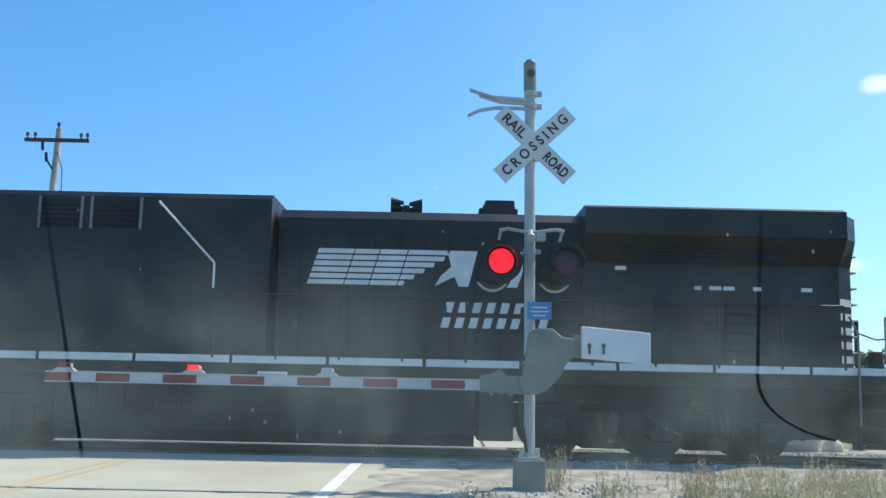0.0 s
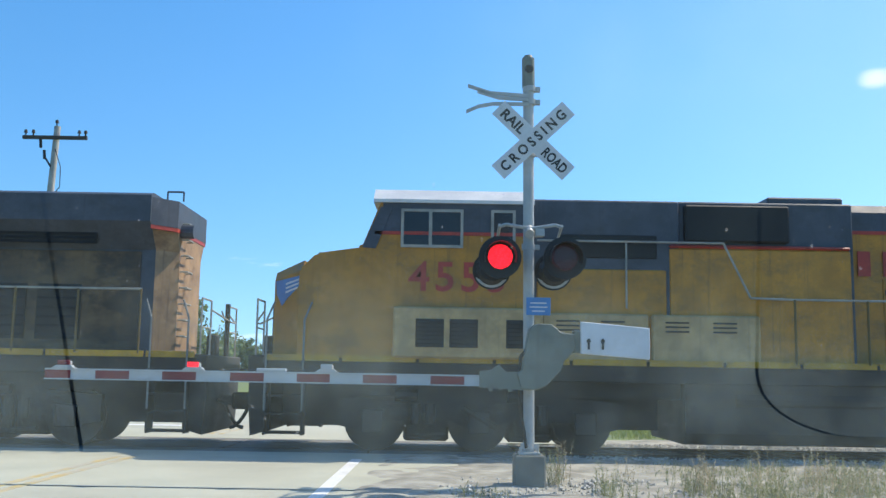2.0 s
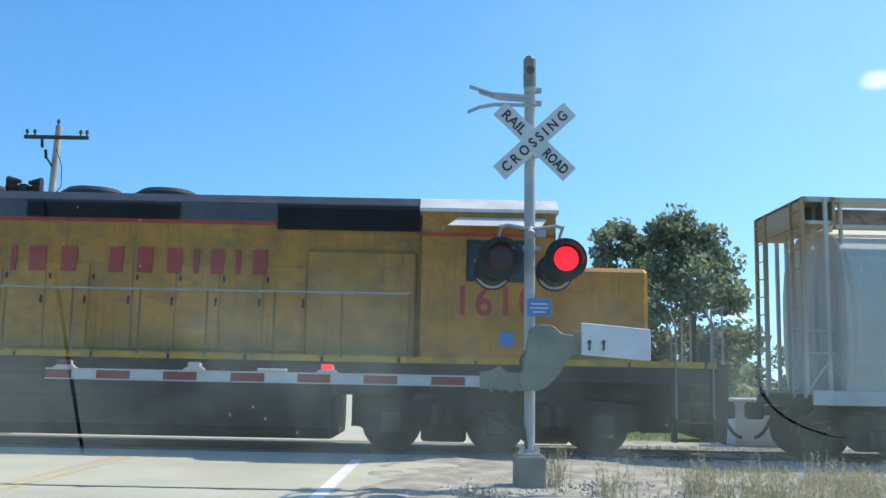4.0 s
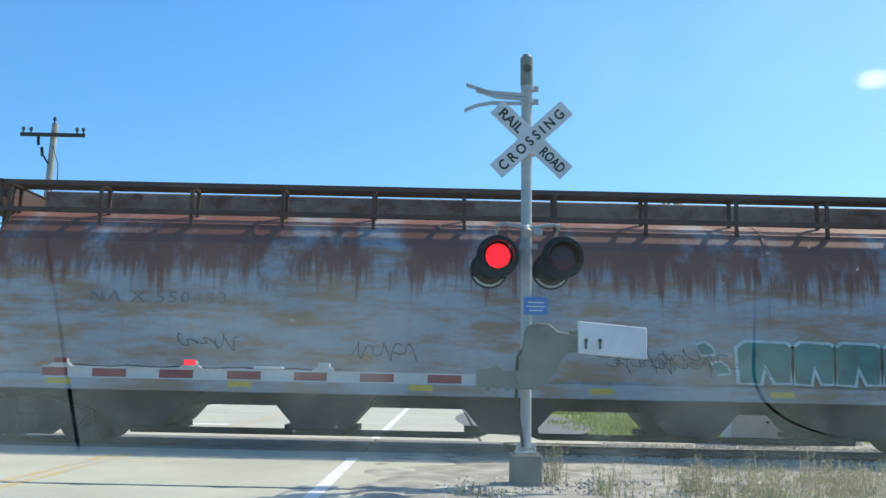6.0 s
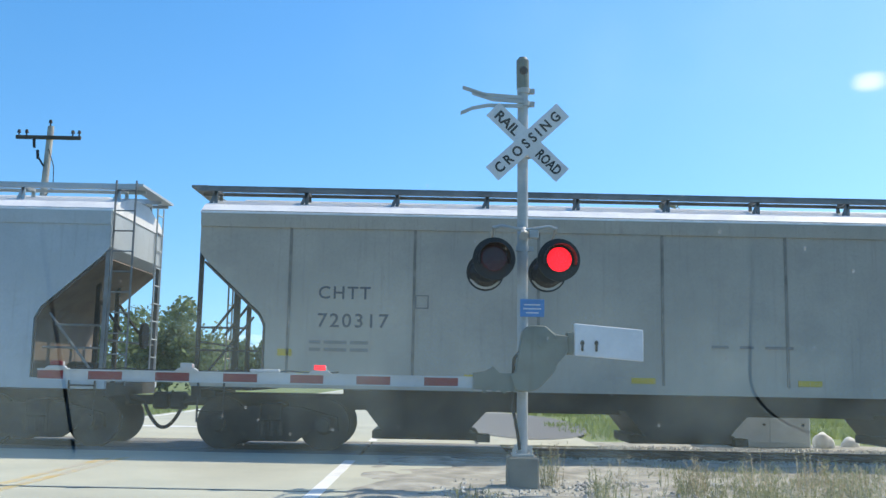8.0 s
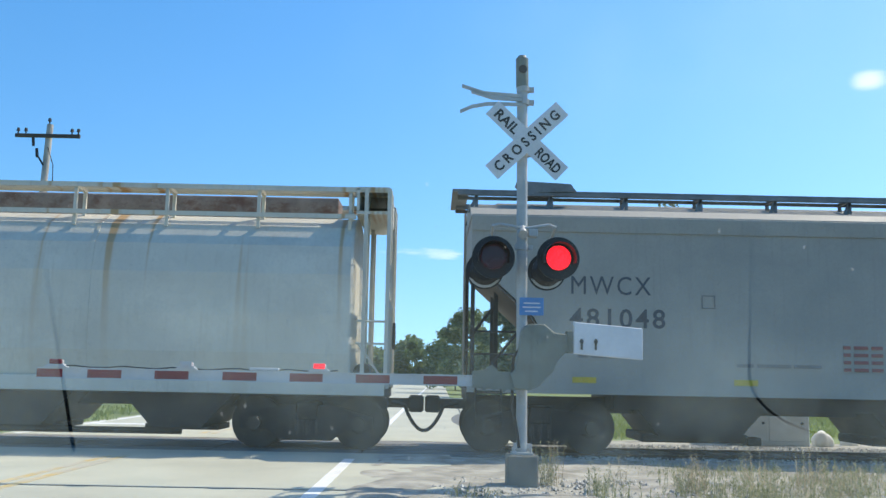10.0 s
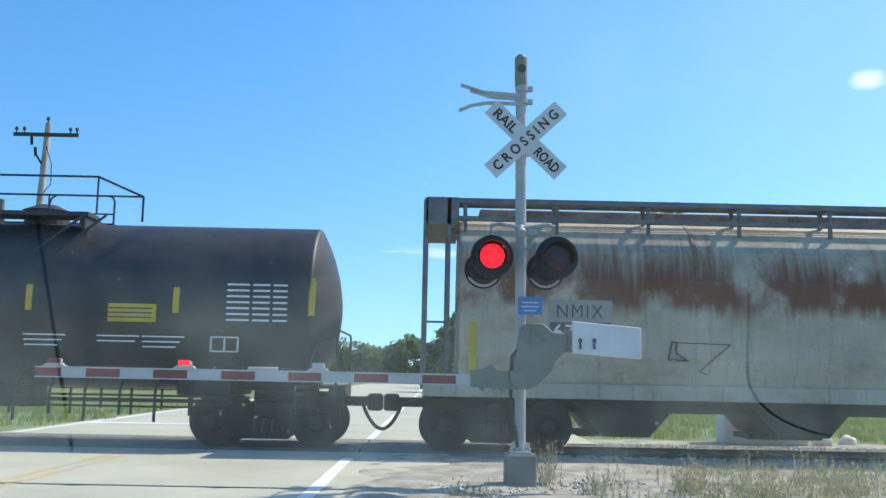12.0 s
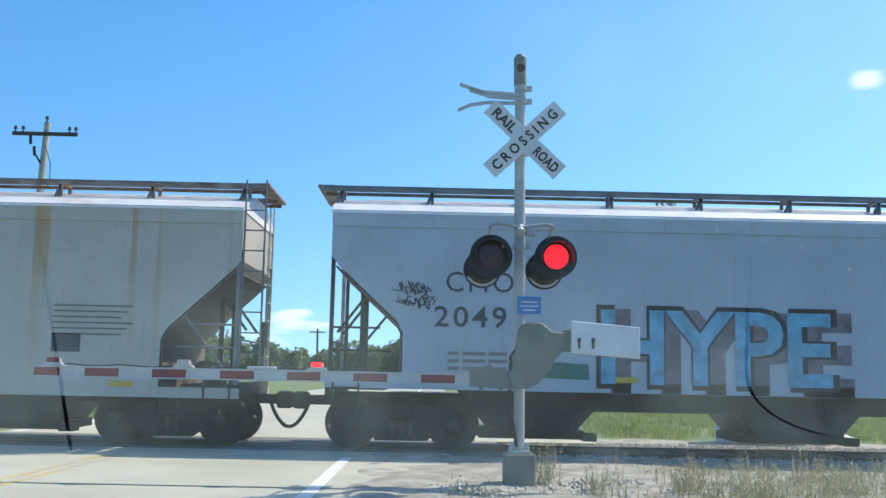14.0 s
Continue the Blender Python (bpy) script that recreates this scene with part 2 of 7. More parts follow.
    "graf_pale": mat("pale_spray_paint", (0.42, 0.55, 0.55), 0.6, var=0.15, scale=4),
    "graf_blue": mat("sky_blue_spray_paint", (0.12, 0.40, 0.56), 0.55, var=0.25, scale=3),
    "graf_black": mat("black_spray_paint", (0.02, 0.02, 0.025), 0.6, var=0.2),
    "graf_magenta": mat("magenta_spray_paint", (0.35, 0.06, 0.15), 0.6, var=0.3),
    "galv": mat("white_galvanised_mast", (0.42, 0.43, 0.42), 0.5, 0.1, var=0.1, dirt=(0.35, 0.34, 0.32), amount=0.3),
    "machine": mat("grey_green_gate_machine_paint", (0.15, 0.175, 0.15), 0.6, var=0.12, dirt=(0.12, 0.11, 0.09), amount=0.4, streak=(0.1, 0.09, 0.07)),
    "sign_white": mat("white_sign_sheet", (0.66, 0.67, 0.69), 0.5, var=0.05),
    "sign_black": mat("black_sign_letter", (0.012, 0.012, 0.014), 0.5, var=0.05),
    "sign_blue": mat("blue_sign_sheet", (0.05, 0.22, 0.50), 0.45, var=0.1),
    "hood_black": mat("flat_black_hood", (0.012, 0.012, 0.014), 0.55, var=0.2),
    "hood_lit": mat("lit_hood_crescent", (0.5, 0.5, 0.48), 0.5, 0.2, var=0.1),
    "arm_red": mat("red_reflective_stripe", (0.20, 0.018, 0.025), 0.45, var=0.12, dirt=(0.2, 0.05, 0.05), amount=0.3),
    "arm_white": mat("white_reflective_stripe", (0.46, 0.48, 0.49), 0.45, var=0.06, dirt=(0.4, 0.4, 0.39), amount=0.3),
    "lens_dark": mat("unlit_red_lens", (0.06, 0.008, 0.008), 0.25, var=0.15, bump=0.0),
    "lens_lit": glow("lit_red_lens", (1.0, 0.012, 0.03), 2.2),
    "concrete": mat("weathered_concrete", (0.46, 0.455, 0.36), 0.85, var=0.08, scale=0.5, fine=60, dirt=(0.30, 0.285, 0.24), amount=0.35, bump=0.3),
    "footing": mat("grey_footing_concrete", (0.15, 0.155, 0.14), 0.85, var=0.12, fine=50, dirt=(0.15, 0.14, 0.12), amount=0.4, bump=0.4),
    "asphalt": mat("grey_asphalt_patch", (0.15, 0.15, 0.145), 0.9, var=0.15, fine=80, bump=0.4),
    "panel": mat("crossing_panel_concrete", (0.20, 0.195, 0.185), 0.85, var=0.15, fine=40, bump=0.3),
    "gravel": mat("pale_gravel_soil", (0.37, 0.35, 0.295), 0.95, var=0.25, scale=2.0, fine=45, dirt=(0.13, 0.115, 0.085), amount=0.45, bump=0.8),
    "stone": mat("crushed_stone", (0.48, 0.46, 0.41), 0.9, var=0.42, scale=9, fine=60, bump=0.3),
    "ballast": mat("dark_ballast", (0.17, 0.155, 0.14), 0.95, var=0.35, scale=8, fine=40, bump=0.9),
    "line_white": mat("white_road_paint", (0.76, 0.76, 0.74), 0.7, var=0.06, dirt=(0.5, 0.49, 0.45), amount=0.35),
    "line_yellow": mat("worn_yellow_road_paint", (0.58, 0.40, 0.11), 0.7, var=0.1, scale=1.2, dirt=(0.43, 0.40, 0.32), amount=0.85),
    "tar_and_shade": mat("joint_and_shade_line", (0.05, 0.05, 0.048), 0.8, var=0.2),
    "field": mat("meadow_grass", (0.15, 0.20, 0.055), 0.95, var=0.3, scale=0.25, fine=6, dirt=(0.20, 0.18, 0.08), amount=0.4, bump=0.8),
    "wood": mat("weathered_pole_timber", (0.44, 0.41, 0.37), 0.85, var=0.2, streak=(0.12, 0.1, 0.08)),
    "wood_dark": mat("dark_crossarm_timber", (0.07, 0.055, 0.045), 0.85, var=0.2),
    "bark": mat("grey_bark", (0.11, 0.09, 0.07), 0.9, var=0.25, bump=0.6),
    "cabinet": mat("pale_blue_grey_cabinet", (0.48, 0.53, 0.58), 0.45, var=0.06),
    "rail_steel": mat("rail_steel", (0.10, 0.075, 0.06), 0.5, 0.5, var=0.2),
    "leaf_wood": leaf_mat("woodland_leaves", (0.075, 0.12, 0.05), (0.20, 0.26, 0.13)),
    "leaf_silver": leaf_mat("silvery_tree_leaves", (0.085, 0.13, 0.07), (0.27, 0.32, 0.21)),
    "blade": leaf_mat("weed_blades", (0.125, 0.155, 0.065), (0.33, 0.33, 0.21)),
    "meadow_blade": leaf_mat("meadow_grass_blades", (0.11, 0.16, 0.04), (0.24, 0.29, 0.09)),
    "straw": leaf_mat("dry_weed_stalks", (0.22, 0.19, 0.12), (0.42, 0.37, 0.26)),
    "wire": mat("black_cable", (0.012, 0.012, 0.013), 0.6),
}


# ---------- mesh helpers ----------
def box(bm, x0, x1, y0, y1, z0, z1, bev=0.0):
    vs = [bm.verts.new((x, y, z)) for z in (z0, z1) for y in (y0, y1) for x in (x0, x1)]
    fs = [bm.faces.new([vs[i] for i in q]) for q in ((0, 2, 3, 1), (4, 5, 7, 6), (0, 1, 5, 4), (2, 6, 7, 3), (0, 4, 6, 2), (1, 3, 7, 5))]
    if bev:
        es = list({e for f in fs for e in f.edges})
        bmesh.ops.bevel(bm, geom=es, offset=bev, segments=1, profile=0.5, affect="EDGES")
    return bm


def tube(bm, p, q, r, n=8, r2=None):
    p, q = Vector(p), Vector(q)
    d = (q - p).normalized()
    a = d.orthogonal().normalized()
    b = d.cross(a)
    r2 = r if r2 is None else r2
    rings = [[bm.verts.new(c + (a * math.cos(2 * math.pi * i / n) + b * math.sin(2 * math.pi * i / n)) * rr) for i in range(n)] for c, rr in ((p, r), (q, r2))]
    for i in range(n):
        bm.faces.new((rings[0][i], rings[0][(i + 1) % n], rings[1][(i + 1) % n], rings[1][i]))
    bm.faces.new(rings[0][::-1])
    bm.faces.new(rings[1])
    return bm


def pipe(bm, pts, r, n=6):
    for p, q in zip(pts, pts[1:]):
        tube(bm, p, q, r, n)
    return bm


def prism(bm, poly, y0, y1, axis="y"):
    """A polygon of (x, z) drawn out along y (or of (y, z) along x)."""
    def at(a, b, c):
        return (a, c, b) if axis == "y" else (c, a, b)
    lo = [bm.verts.new(at(a, b, y0)) for a, b in poly]
    hi = [bm.verts.new(at(a, b, y1)) for a, b in poly]
    n = len(poly)
    for i in range(n):
        bm.faces.new((lo[i], lo[(i + 1) % n], hi[(i + 1) % n], hi[i]))
    bm.faces.new(lo[::-1])
    bm.faces.new(hi)
    bmesh.ops.recalc_face_normals(bm, faces=bm.faces)
    return bm


def loft(bm, rings, caps=True):
    rows = [[bm.verts.new(p) for p in ring] for ring in rings]
    n = len(rows[0])
    for a, b in zip(rows, rows[1:]):
        for i in range(n):
            bm.faces.new((a[i], a[(i + 1) % n], b[(i + 1) % n], b[i]))
    if caps:
        bm.faces.new(rows[0][::-1])
        bm.faces.new(rows[-1])
    bmesh.ops.recalc_face_normals(bm, faces=bm.faces)
    return bm


def part(name, bm, material, parent=None, label="", smooth=False):
    me = bpy.data.meshes.new(name)
    bm.to_mesh(me)
    bm.free()
    me.materials.append(M[material] if isinstance(material, str) else material)
    if smooth:
        for p in me.polygons:
            p.use_smooth = True
    ob = new(name, me)
    ob.parent = parent
    return tagged(ob, label)


def B():
    return bmesh.new()


def mesh_thing(name, verts, faces, material, parent=None):
    me = bpy.data.meshes.new(name)
    me.from_pydata(verts, [], faces)
    me.materials.append(M[material])
    ob = new(name, me)
    ob.parent = parent
    return ob


def lettering(text, size, material, parent, m, bold=0.0, name="lettering", width=None, spacing=1.0):
    """Raised flat letters of the built-in font; m: pose of the text's lower left corner."""
    cu = bpy.data.curves.new(name, "FONT")
    cu.body, cu.size, cu.extrude, cu.offset, cu.resolution_u = text, size, 0.003, bold, 3
    cu.space_character = spacing
    tmp = bpy.data.objects.new(name, cu)
    me = bpy.data.meshes.new_from_object(tmp)
    bpy.data.objects.remove(tmp)
    xs = [v.co.x for v in me.vertices]
    k = width / (max(xs) - min(xs)) if width else 1.0
    x0 = min(xs)
    for v in me.vertices:
        v.co.x = (v.co.x - x0) * k
    me.transform(m)
    me.materials.append(M[material])
    ob = new(name, me)
    ob.parent = parent
    return ob


def side_text(text, x, z, height, width, material, parent, y, bold=0.01, name="lettering"):
    return lettering(text, height / 0.70, material, parent, pose(x, y, z, 90, 0, 0), bold if name.startswith("graffiti") else bold * 0.5, name, width, 1.0 if name.startswith("graffiti") else 1.2)


def bars(x, z, widths, height, material, parent, y, gap=0.12, slant=0.0, name="lettering_bar", inset=0.0):
    """Plain bars in place of a name."""
    for w in widths:
        if w > 0:
            bm = B()
            def piece(u0, u1, v0, v1):
                prism(bm, [(x + u0 + slant * v0, z + v0 * height), (x + u1 + slant * v0, z + v0 * height), (x + u1 + slant * v1, z + v1 * height), (x + u0 + slant * v1, z + v1 * height)], y - 0.006, y + 0.006)
            piece(inset * w, (1 - inset) * w, 0, 1)
            part(name, bm, material, parent)
            x += w + gap
        else:
            x -= w


# ---------- ground, road, track ----------
TRACK_Y = 18.6
NEAR_Y = 17.0


def road_x(x, y):
    return x + 0.0072 * (y - 13.5)


def strip(name, x0, x1, y0, y1, z, material, thick=0.05, label="", category="", parent=None, steps=1):
    bm = B()
    for i in range(steps):
        a, b = y0 + (y1 - y0) * i / steps, y0 + (y1 - y0) * (i + 1) / steps
        lo = [bm.verts.new((road_x(x, y), y, z - thick)) for x, y in ((x0, a), (x1, a), (x1, b), (x0, b))]
        hi = [bm.verts.new((road_x(x, y), y, z)) for x, y in ((x0, a), (x1, a), (x1, b), (x0, b))]
        bm.faces.new(hi)
        for k in range(4):
            bm.faces.new((lo[k], lo[(k + 1) % 4], hi[(k + 1) % 4], hi[k]))
    ob = part(name, bm, material, parent, label)
    return tagged(ob, label, category, kind="" if parent else "structure")


def rough_sheet(name, x0, x1, y0, y1, z, amp, material, label, category, nx=80, ny=30, seed=0.0):
    verts = []
    for j in range(ny + 1):
        for i in range(nx + 1):
            x, y = x0 + (x1 - x0) * i / nx, y0 + (y1 - y0) * j / ny
            edge = min(1.0, min(i, nx - i, j, ny - j) / 3)
            h = noise.noise((x * 0.9 + seed, y * 0.9, 0)) * amp + noise.noise((x * 4 + seed, y * 4, 3)) * amp * 0.35
            verts.append((x, y, z + max(h, -amp * 0.5) * edge + (edge - 1) * 0.06))
    faces = [(j * (nx + 1) + i, j * (nx + 1) + i + 1, (j + 1) * (nx + 1) + i + 1, (j + 1) * (nx + 1) + i) for j in range(ny) for i in range(nx)]
    ob = mesh_thing(name, verts, faces, material)
    for p in ob.data.polygons:
        p.use_smooth = True
    return tagged(ob, label, category, kind="structure")


def ground():
    bm = B()
    vs = [bm.verts.new(p) for p in ((-2500, -600, -0.08), (2500, -600, -0.08), (2500, 4000, -0.08), (-2500, 4000, -0.08))]
    bm.faces.new(vs)
    tagged(part("ground", bm, "field", None), "green and straw meadow ground", "ground", kind="structure")
    strip("road", -9.0, 0.3, -12, 16.95, 0.0, "concrete", 0.06, "pale weathered concrete road before the track", "road")
    strip("road", -9.0, 0.75, 20.25, 700, 0.0, "concrete", 0.06, "pale concrete road running on beyond the track", "road", steps=6)
    strip("road_shoulder", 0.75, 3.4, 20.25, 60, -0.005, "concrete", 0.06, "pale concrete apron beside the far road", "pavement")
    rough_sheet("gravel_verge", -1.3, 40, 6, 16.9, 0.012, 0.05, "gravel", "pale gravel and dirt verge with weeds", "ground", 260, 70, 5.0)
    rough_sheet("dirt_verge", -60, -8.9, 4, 16.6, -0.04, 0.04, "gravel", "dirt verge beside the road", "ground", 80, 20, 9.0)
    rough_sheet("gravel_verge", 3.3, 60, 20.9, 23.0, -0.03, 0.04, "gravel", "pale gravel strip beyond the track", "ground", 200, 8, 2.0)
    # markings
    strip("edge_line", -1.41, -1.24, -12, 15.75, 0.005, "line_white", 0.004, "white painted road edge line", "road marking")
    strip("edge_line", -1.38, -1.22, 20.4, 400, 0.005, "line_white", 0.004, "white painted road edge line beyond the track", "road marking")
    for x in (-5.10, -4.86):
        strip("centre_line", x - 0.06, x + 0.06, -12, 15.6, 0.005, "line_yellow", 0.004, "worn yellow centre line on the road", "road marking")
        strip("centre_line", x - 0.06, x + 0.06, 21.5, 400, 0.005, "line_yellow", 0.004, "worn yellow centre line on the road", "road marking")
    strip("stop_line", -8.6, -5.3, 24.4, 24.9, 0.005, "line_white", 0.004, "white painted stop line", "road marking")
    strip("edge_line", -8.75, -8.62, 20.4, 400, 0.005, "line_white", 0.004, "white painted road edge line beyond the track", "road marking")
    # first strip: the gate arm's cast shadow as dark paint; second: a tarred joint
    strip("joint_and_shade_line", -9.0, 0.2, 11.52, 11.56, 0.004, "tar_and_shade", 0.003, "gate arm's shadow painted as a dark line across the road", "joint")
    strip("joint_and_shade_line", 0.86, 0.92, 20.3, 60, 0.004, "tar_and_shade", 0.003, "dark tarred joint along the road", "joint")
    bm = B()
    ring = [bm.verts.new((road_x(2.2 + 1.7 * math.cos(a) * (1.25 if math.cos(a) > 0 else 1.0), 27) , 30 + 8.0 * math.sin(a), 0.004)) for a in [2 * math.pi * i / 28 for i in range(28)]]
    bm.faces.new(ring)
    tagged(part("asphalt_patch", bm, "asphalt"), "dark rounded asphalt patch on the concrete", "pavement", kind="structure")


def track():
    for x0, x1 in ((-420, -9.3), (1.5, 520)):
        bm = B()
        prism(bm, [(16.2, -0.1), (16.9, -0.05), (20.3, -0.05), (21.0, -0.1)], x0, x1, "x")
        tagged(part("ballast_bed", bm, "ballast"), "dark stone ballast bed under the track", "ballast", kind="structure")
    for y in (TRACK_Y - 0.755, TRACK_Y + 0.755):
        bm = B()
        prism(bm, [(y - 0.07, -0.17), (y + 0.07, -0.17), (y + 0.07, -0.15), (y + 0.01, -0.13), (y + 0.01, -0.04), (y + 0.036, -0.03), (y + 0.036, 0.0), (y - 0.036, 0.0), (y - 0.036, -0.03), (y - 0.01, -0.04), (y - 0.01, -0.13), (y - 0.07, -0.15)], -420, 520, "x")
        tagged(part("rail", bm, "rail_steel"), "worn steel running rail of the track", "rail", kind="structure")
    bed = tagged(new("level_crossing"), "concrete panels of the level crossing", "crossing", kind="structure")
    for i in range(4):
        x = -9.2 + i * 2.66
        for y0, y1 in ((16.97, TRACK_Y - 0.80), (TRACK_Y - 0.70, TRACK_Y + 0.70), (TRACK_Y + 0.80, 20.23)):
            bm = B()
            box(bm, x, x + 2.62, y0, y1, -0.18, -0.004, 0.01)
            part("panel", bm, "panel", bed)
    bm = B()
    for i in range(90):
        x = 1.9 + i * 0.55
        box(bm, x, x + 0.22, TRACK_Y - 1.3, TRACK_Y + 1.3, -0.14, -0.035)
    tagged(part("sleepers", bm, "wood_dark"), "dark timber sleepers along the track", "sleepers", kind="stuff")


def scatter_stones():
    r = np.random.RandomState(4)
    verts, faces = [], []

    def stone(x, y, z, s):
        base = len(verts)
        for dx, dy, dz in ((1, 0, 0), (-0.9, 0.2, 0), (0.1, 1, 0), (0, -1, 0.1), (0.1, 0, 0.8), (0, 0, -0.6)):
            k = s * r.uniform(0.6, 1.2)
            verts.append((x + dx * k, y + dy * k, z + dz * k))
        for f in ((0, 2, 4), (2, 1, 4), (1, 3, 4), (3, 0, 4), (2, 0, 5), (1, 2, 5), (3, 1, 5), (0, 3, 5)):
            faces.append(tuple(base + i for i in f))
    for i in range(5200):
        x = r.uniform(-0.8, 1.0) + abs(r.normal(0, 2.6))
        y = r.uniform(10.4, 16.4)
        stone(x, y, -0.03, r.choice([0.012, 0.02, 0.03, 0.045], p=[0.45, 0.35, 0.15, 0.05]))
    for i in range(1300):
        stone(r.uniform(0.0, 4.2), r.uniform(10.7, 13.2), 0.0, 0.012 + 0.04 * r.uniform() ** 2.5)
    for i in range(5200):
        x = r.uniform(1.6, 11)
        y = r.choice([r.uniform(16.2, 17.6), r.uniform(19.6, 21.0)])
        stone(x, y, -0.05, r.uniform(0.025, 0.05))
    tagged(mesh_thing("gravel_stones", verts, faces, "stone"), "loose crushed stones on the verge", "gravel", kind="stuff")


def blades(name, spots, material, label, height, seed, lean=0.3, width=0.008):
    r = np.random.RandomState(seed)
    verts, faces = [], []
    for cx, cy, rad, count, hk in spots:
        for i in range(count):
            a, d = r.uniform(0, 6.28), rad * math.sqrt(r.uniform())
            x, y = cx + d * math.cos(a), cy + d * math.sin(a)
            h = height * hk * r.uniform(0.45, 1.1)
            lx, ly = r.normal(0, lean) * h, r.normal(0, lean) * h
            t = r.uniform(0, 3.14)
            wx, wy = math.cos(t) * width, math.sin(t) * width
            b = len(verts)
            verts += [(x - wx, y - wy, -0.06), (x + wx, y + wy, -0.06), (x + lx * 0.4 + wx * 0.8, y + ly * 0.4 + wy * 0.8, h * 0.6), (x + lx * 0.4 - wx * 0.8, y + ly * 0.4 - wy * 0.8, h * 0.6), (x + lx, y + ly, h)]
            faces += [(b, b + 1, b + 2, b + 3), (b + 3, b + 2, b + 4)]
    return tagged(mesh_thing(name, verts, faces, material), label, "weeds", kind="stuff")


# ---------- crossing signal ----------
def head(parent, x, y, z, facing, lit_name, sway=0.0):
    """A round signal head on its arm: backing disc, hood, lens drum. facing -1: towards the road."""
    h = part("signal_head", B(), "hood_black", parent)
    bm = B()
    f = facing
    tube(bm, (x, y, z), (x, y + 0.03 * f, z), 0.265 if f < 0 else 0.245, 32)
    tube(bm, (x, y - 0.16 * f, z), (x, y, z), 0.15, 20, 0.20)
    part("backing_disc", bm, "hood_black", h)
    bm = B()
    n = 18
    inner, outer = [], []
    for k in range(n + 1):
        a = radians(-20 + 220 * k / n)
        dx, dz = math.cos(a), math.sin(a)
        inner.append(((x + dx * 0.185, y + 0.02 * f, z + dz * 0.185), (x + dx * 0.19, y + 0.30 * f , z + dz * 0.19 - 0.02)))
        outer.append(((x + dx * 0.195, y + 0.02 * f, z + dz * 0.195), (x + dx * 0.20, y + 0.30 * f, z + dz * 0.20 - 0.02)))
    for k in range(n):
        for grp in (inner, outer):
            vs = [bm.verts.new(p) for p in (grp[k][0], grp[k + 1][0], grp[k + 1][1], grp[k][1])]
            bm.faces.new(vs)
        vs = [bm.verts.new(p) for p in (inner[k][1], inner[k + 1][1], outer[k + 1][1], outer[k][1])]
        bm.faces.new(vs)
    part("visor", bm, "hood_black", h)
    if f > 0:
        # pale crescent put in as colour where light catches the hood's inside
        bm = B()
        arc = []
        for k in range(15):
            a = radians(205 + 125 * k / 14)
            t_ = 0.045 * math.sin(math.pi * k / 14) + 0.003
            arc.append((x + math.cos(a) * 0.225, z + math.sin(a) * 0.225, t_, a))
        lo = [bm.verts.new((p[0], y - 0.02, p[1])) for p in arc]
        hi = [bm.verts.new((x + math.cos(p[3]) * (0.225 - p[2] * 1.9), y - 0.02, z + math.sin(p[3]) * (0.225 - p[2] * 1.9))) for p in arc]
        for k in range(14):
            bm.faces.new((lo[k], lo[k + 1], hi[k + 1], hi[k]))
        part("lit_crescent", bm, "hood_lit", h, "pale crescent painted as the lit inside of the hood")
    return h


def lens(parent, x, y, z, r, name="flasher_lens"):
    """A lens drum that turns on an upright axis: its one face is lit, the other dark."""
    bm = B()
    tube(bm, (0, -0.012, 0), (0, 0.012, 0), r, 24)
    me = bpy.data.meshes.new(name)
    bm.faces.ensure_lookup_table()
    bm.normal_update()
    for f in bm.faces:
        f.material_index = 1 if f.normal.y < -0.5 else 0
    bm.to_mesh(me)
    bm.free()
    me.materials.append(M["lens_dark"])
    me.materials.append(M["lens_lit"])
    ob = new(name, me)
    ob.parent = parent
    ob.location = (x, y, z)
    tagged(ob, "round red flasher lens")
    return ob, (x, y, z)


FLASHERS = {}
MX, MY = 1.11, 12.0
SK = 1.035


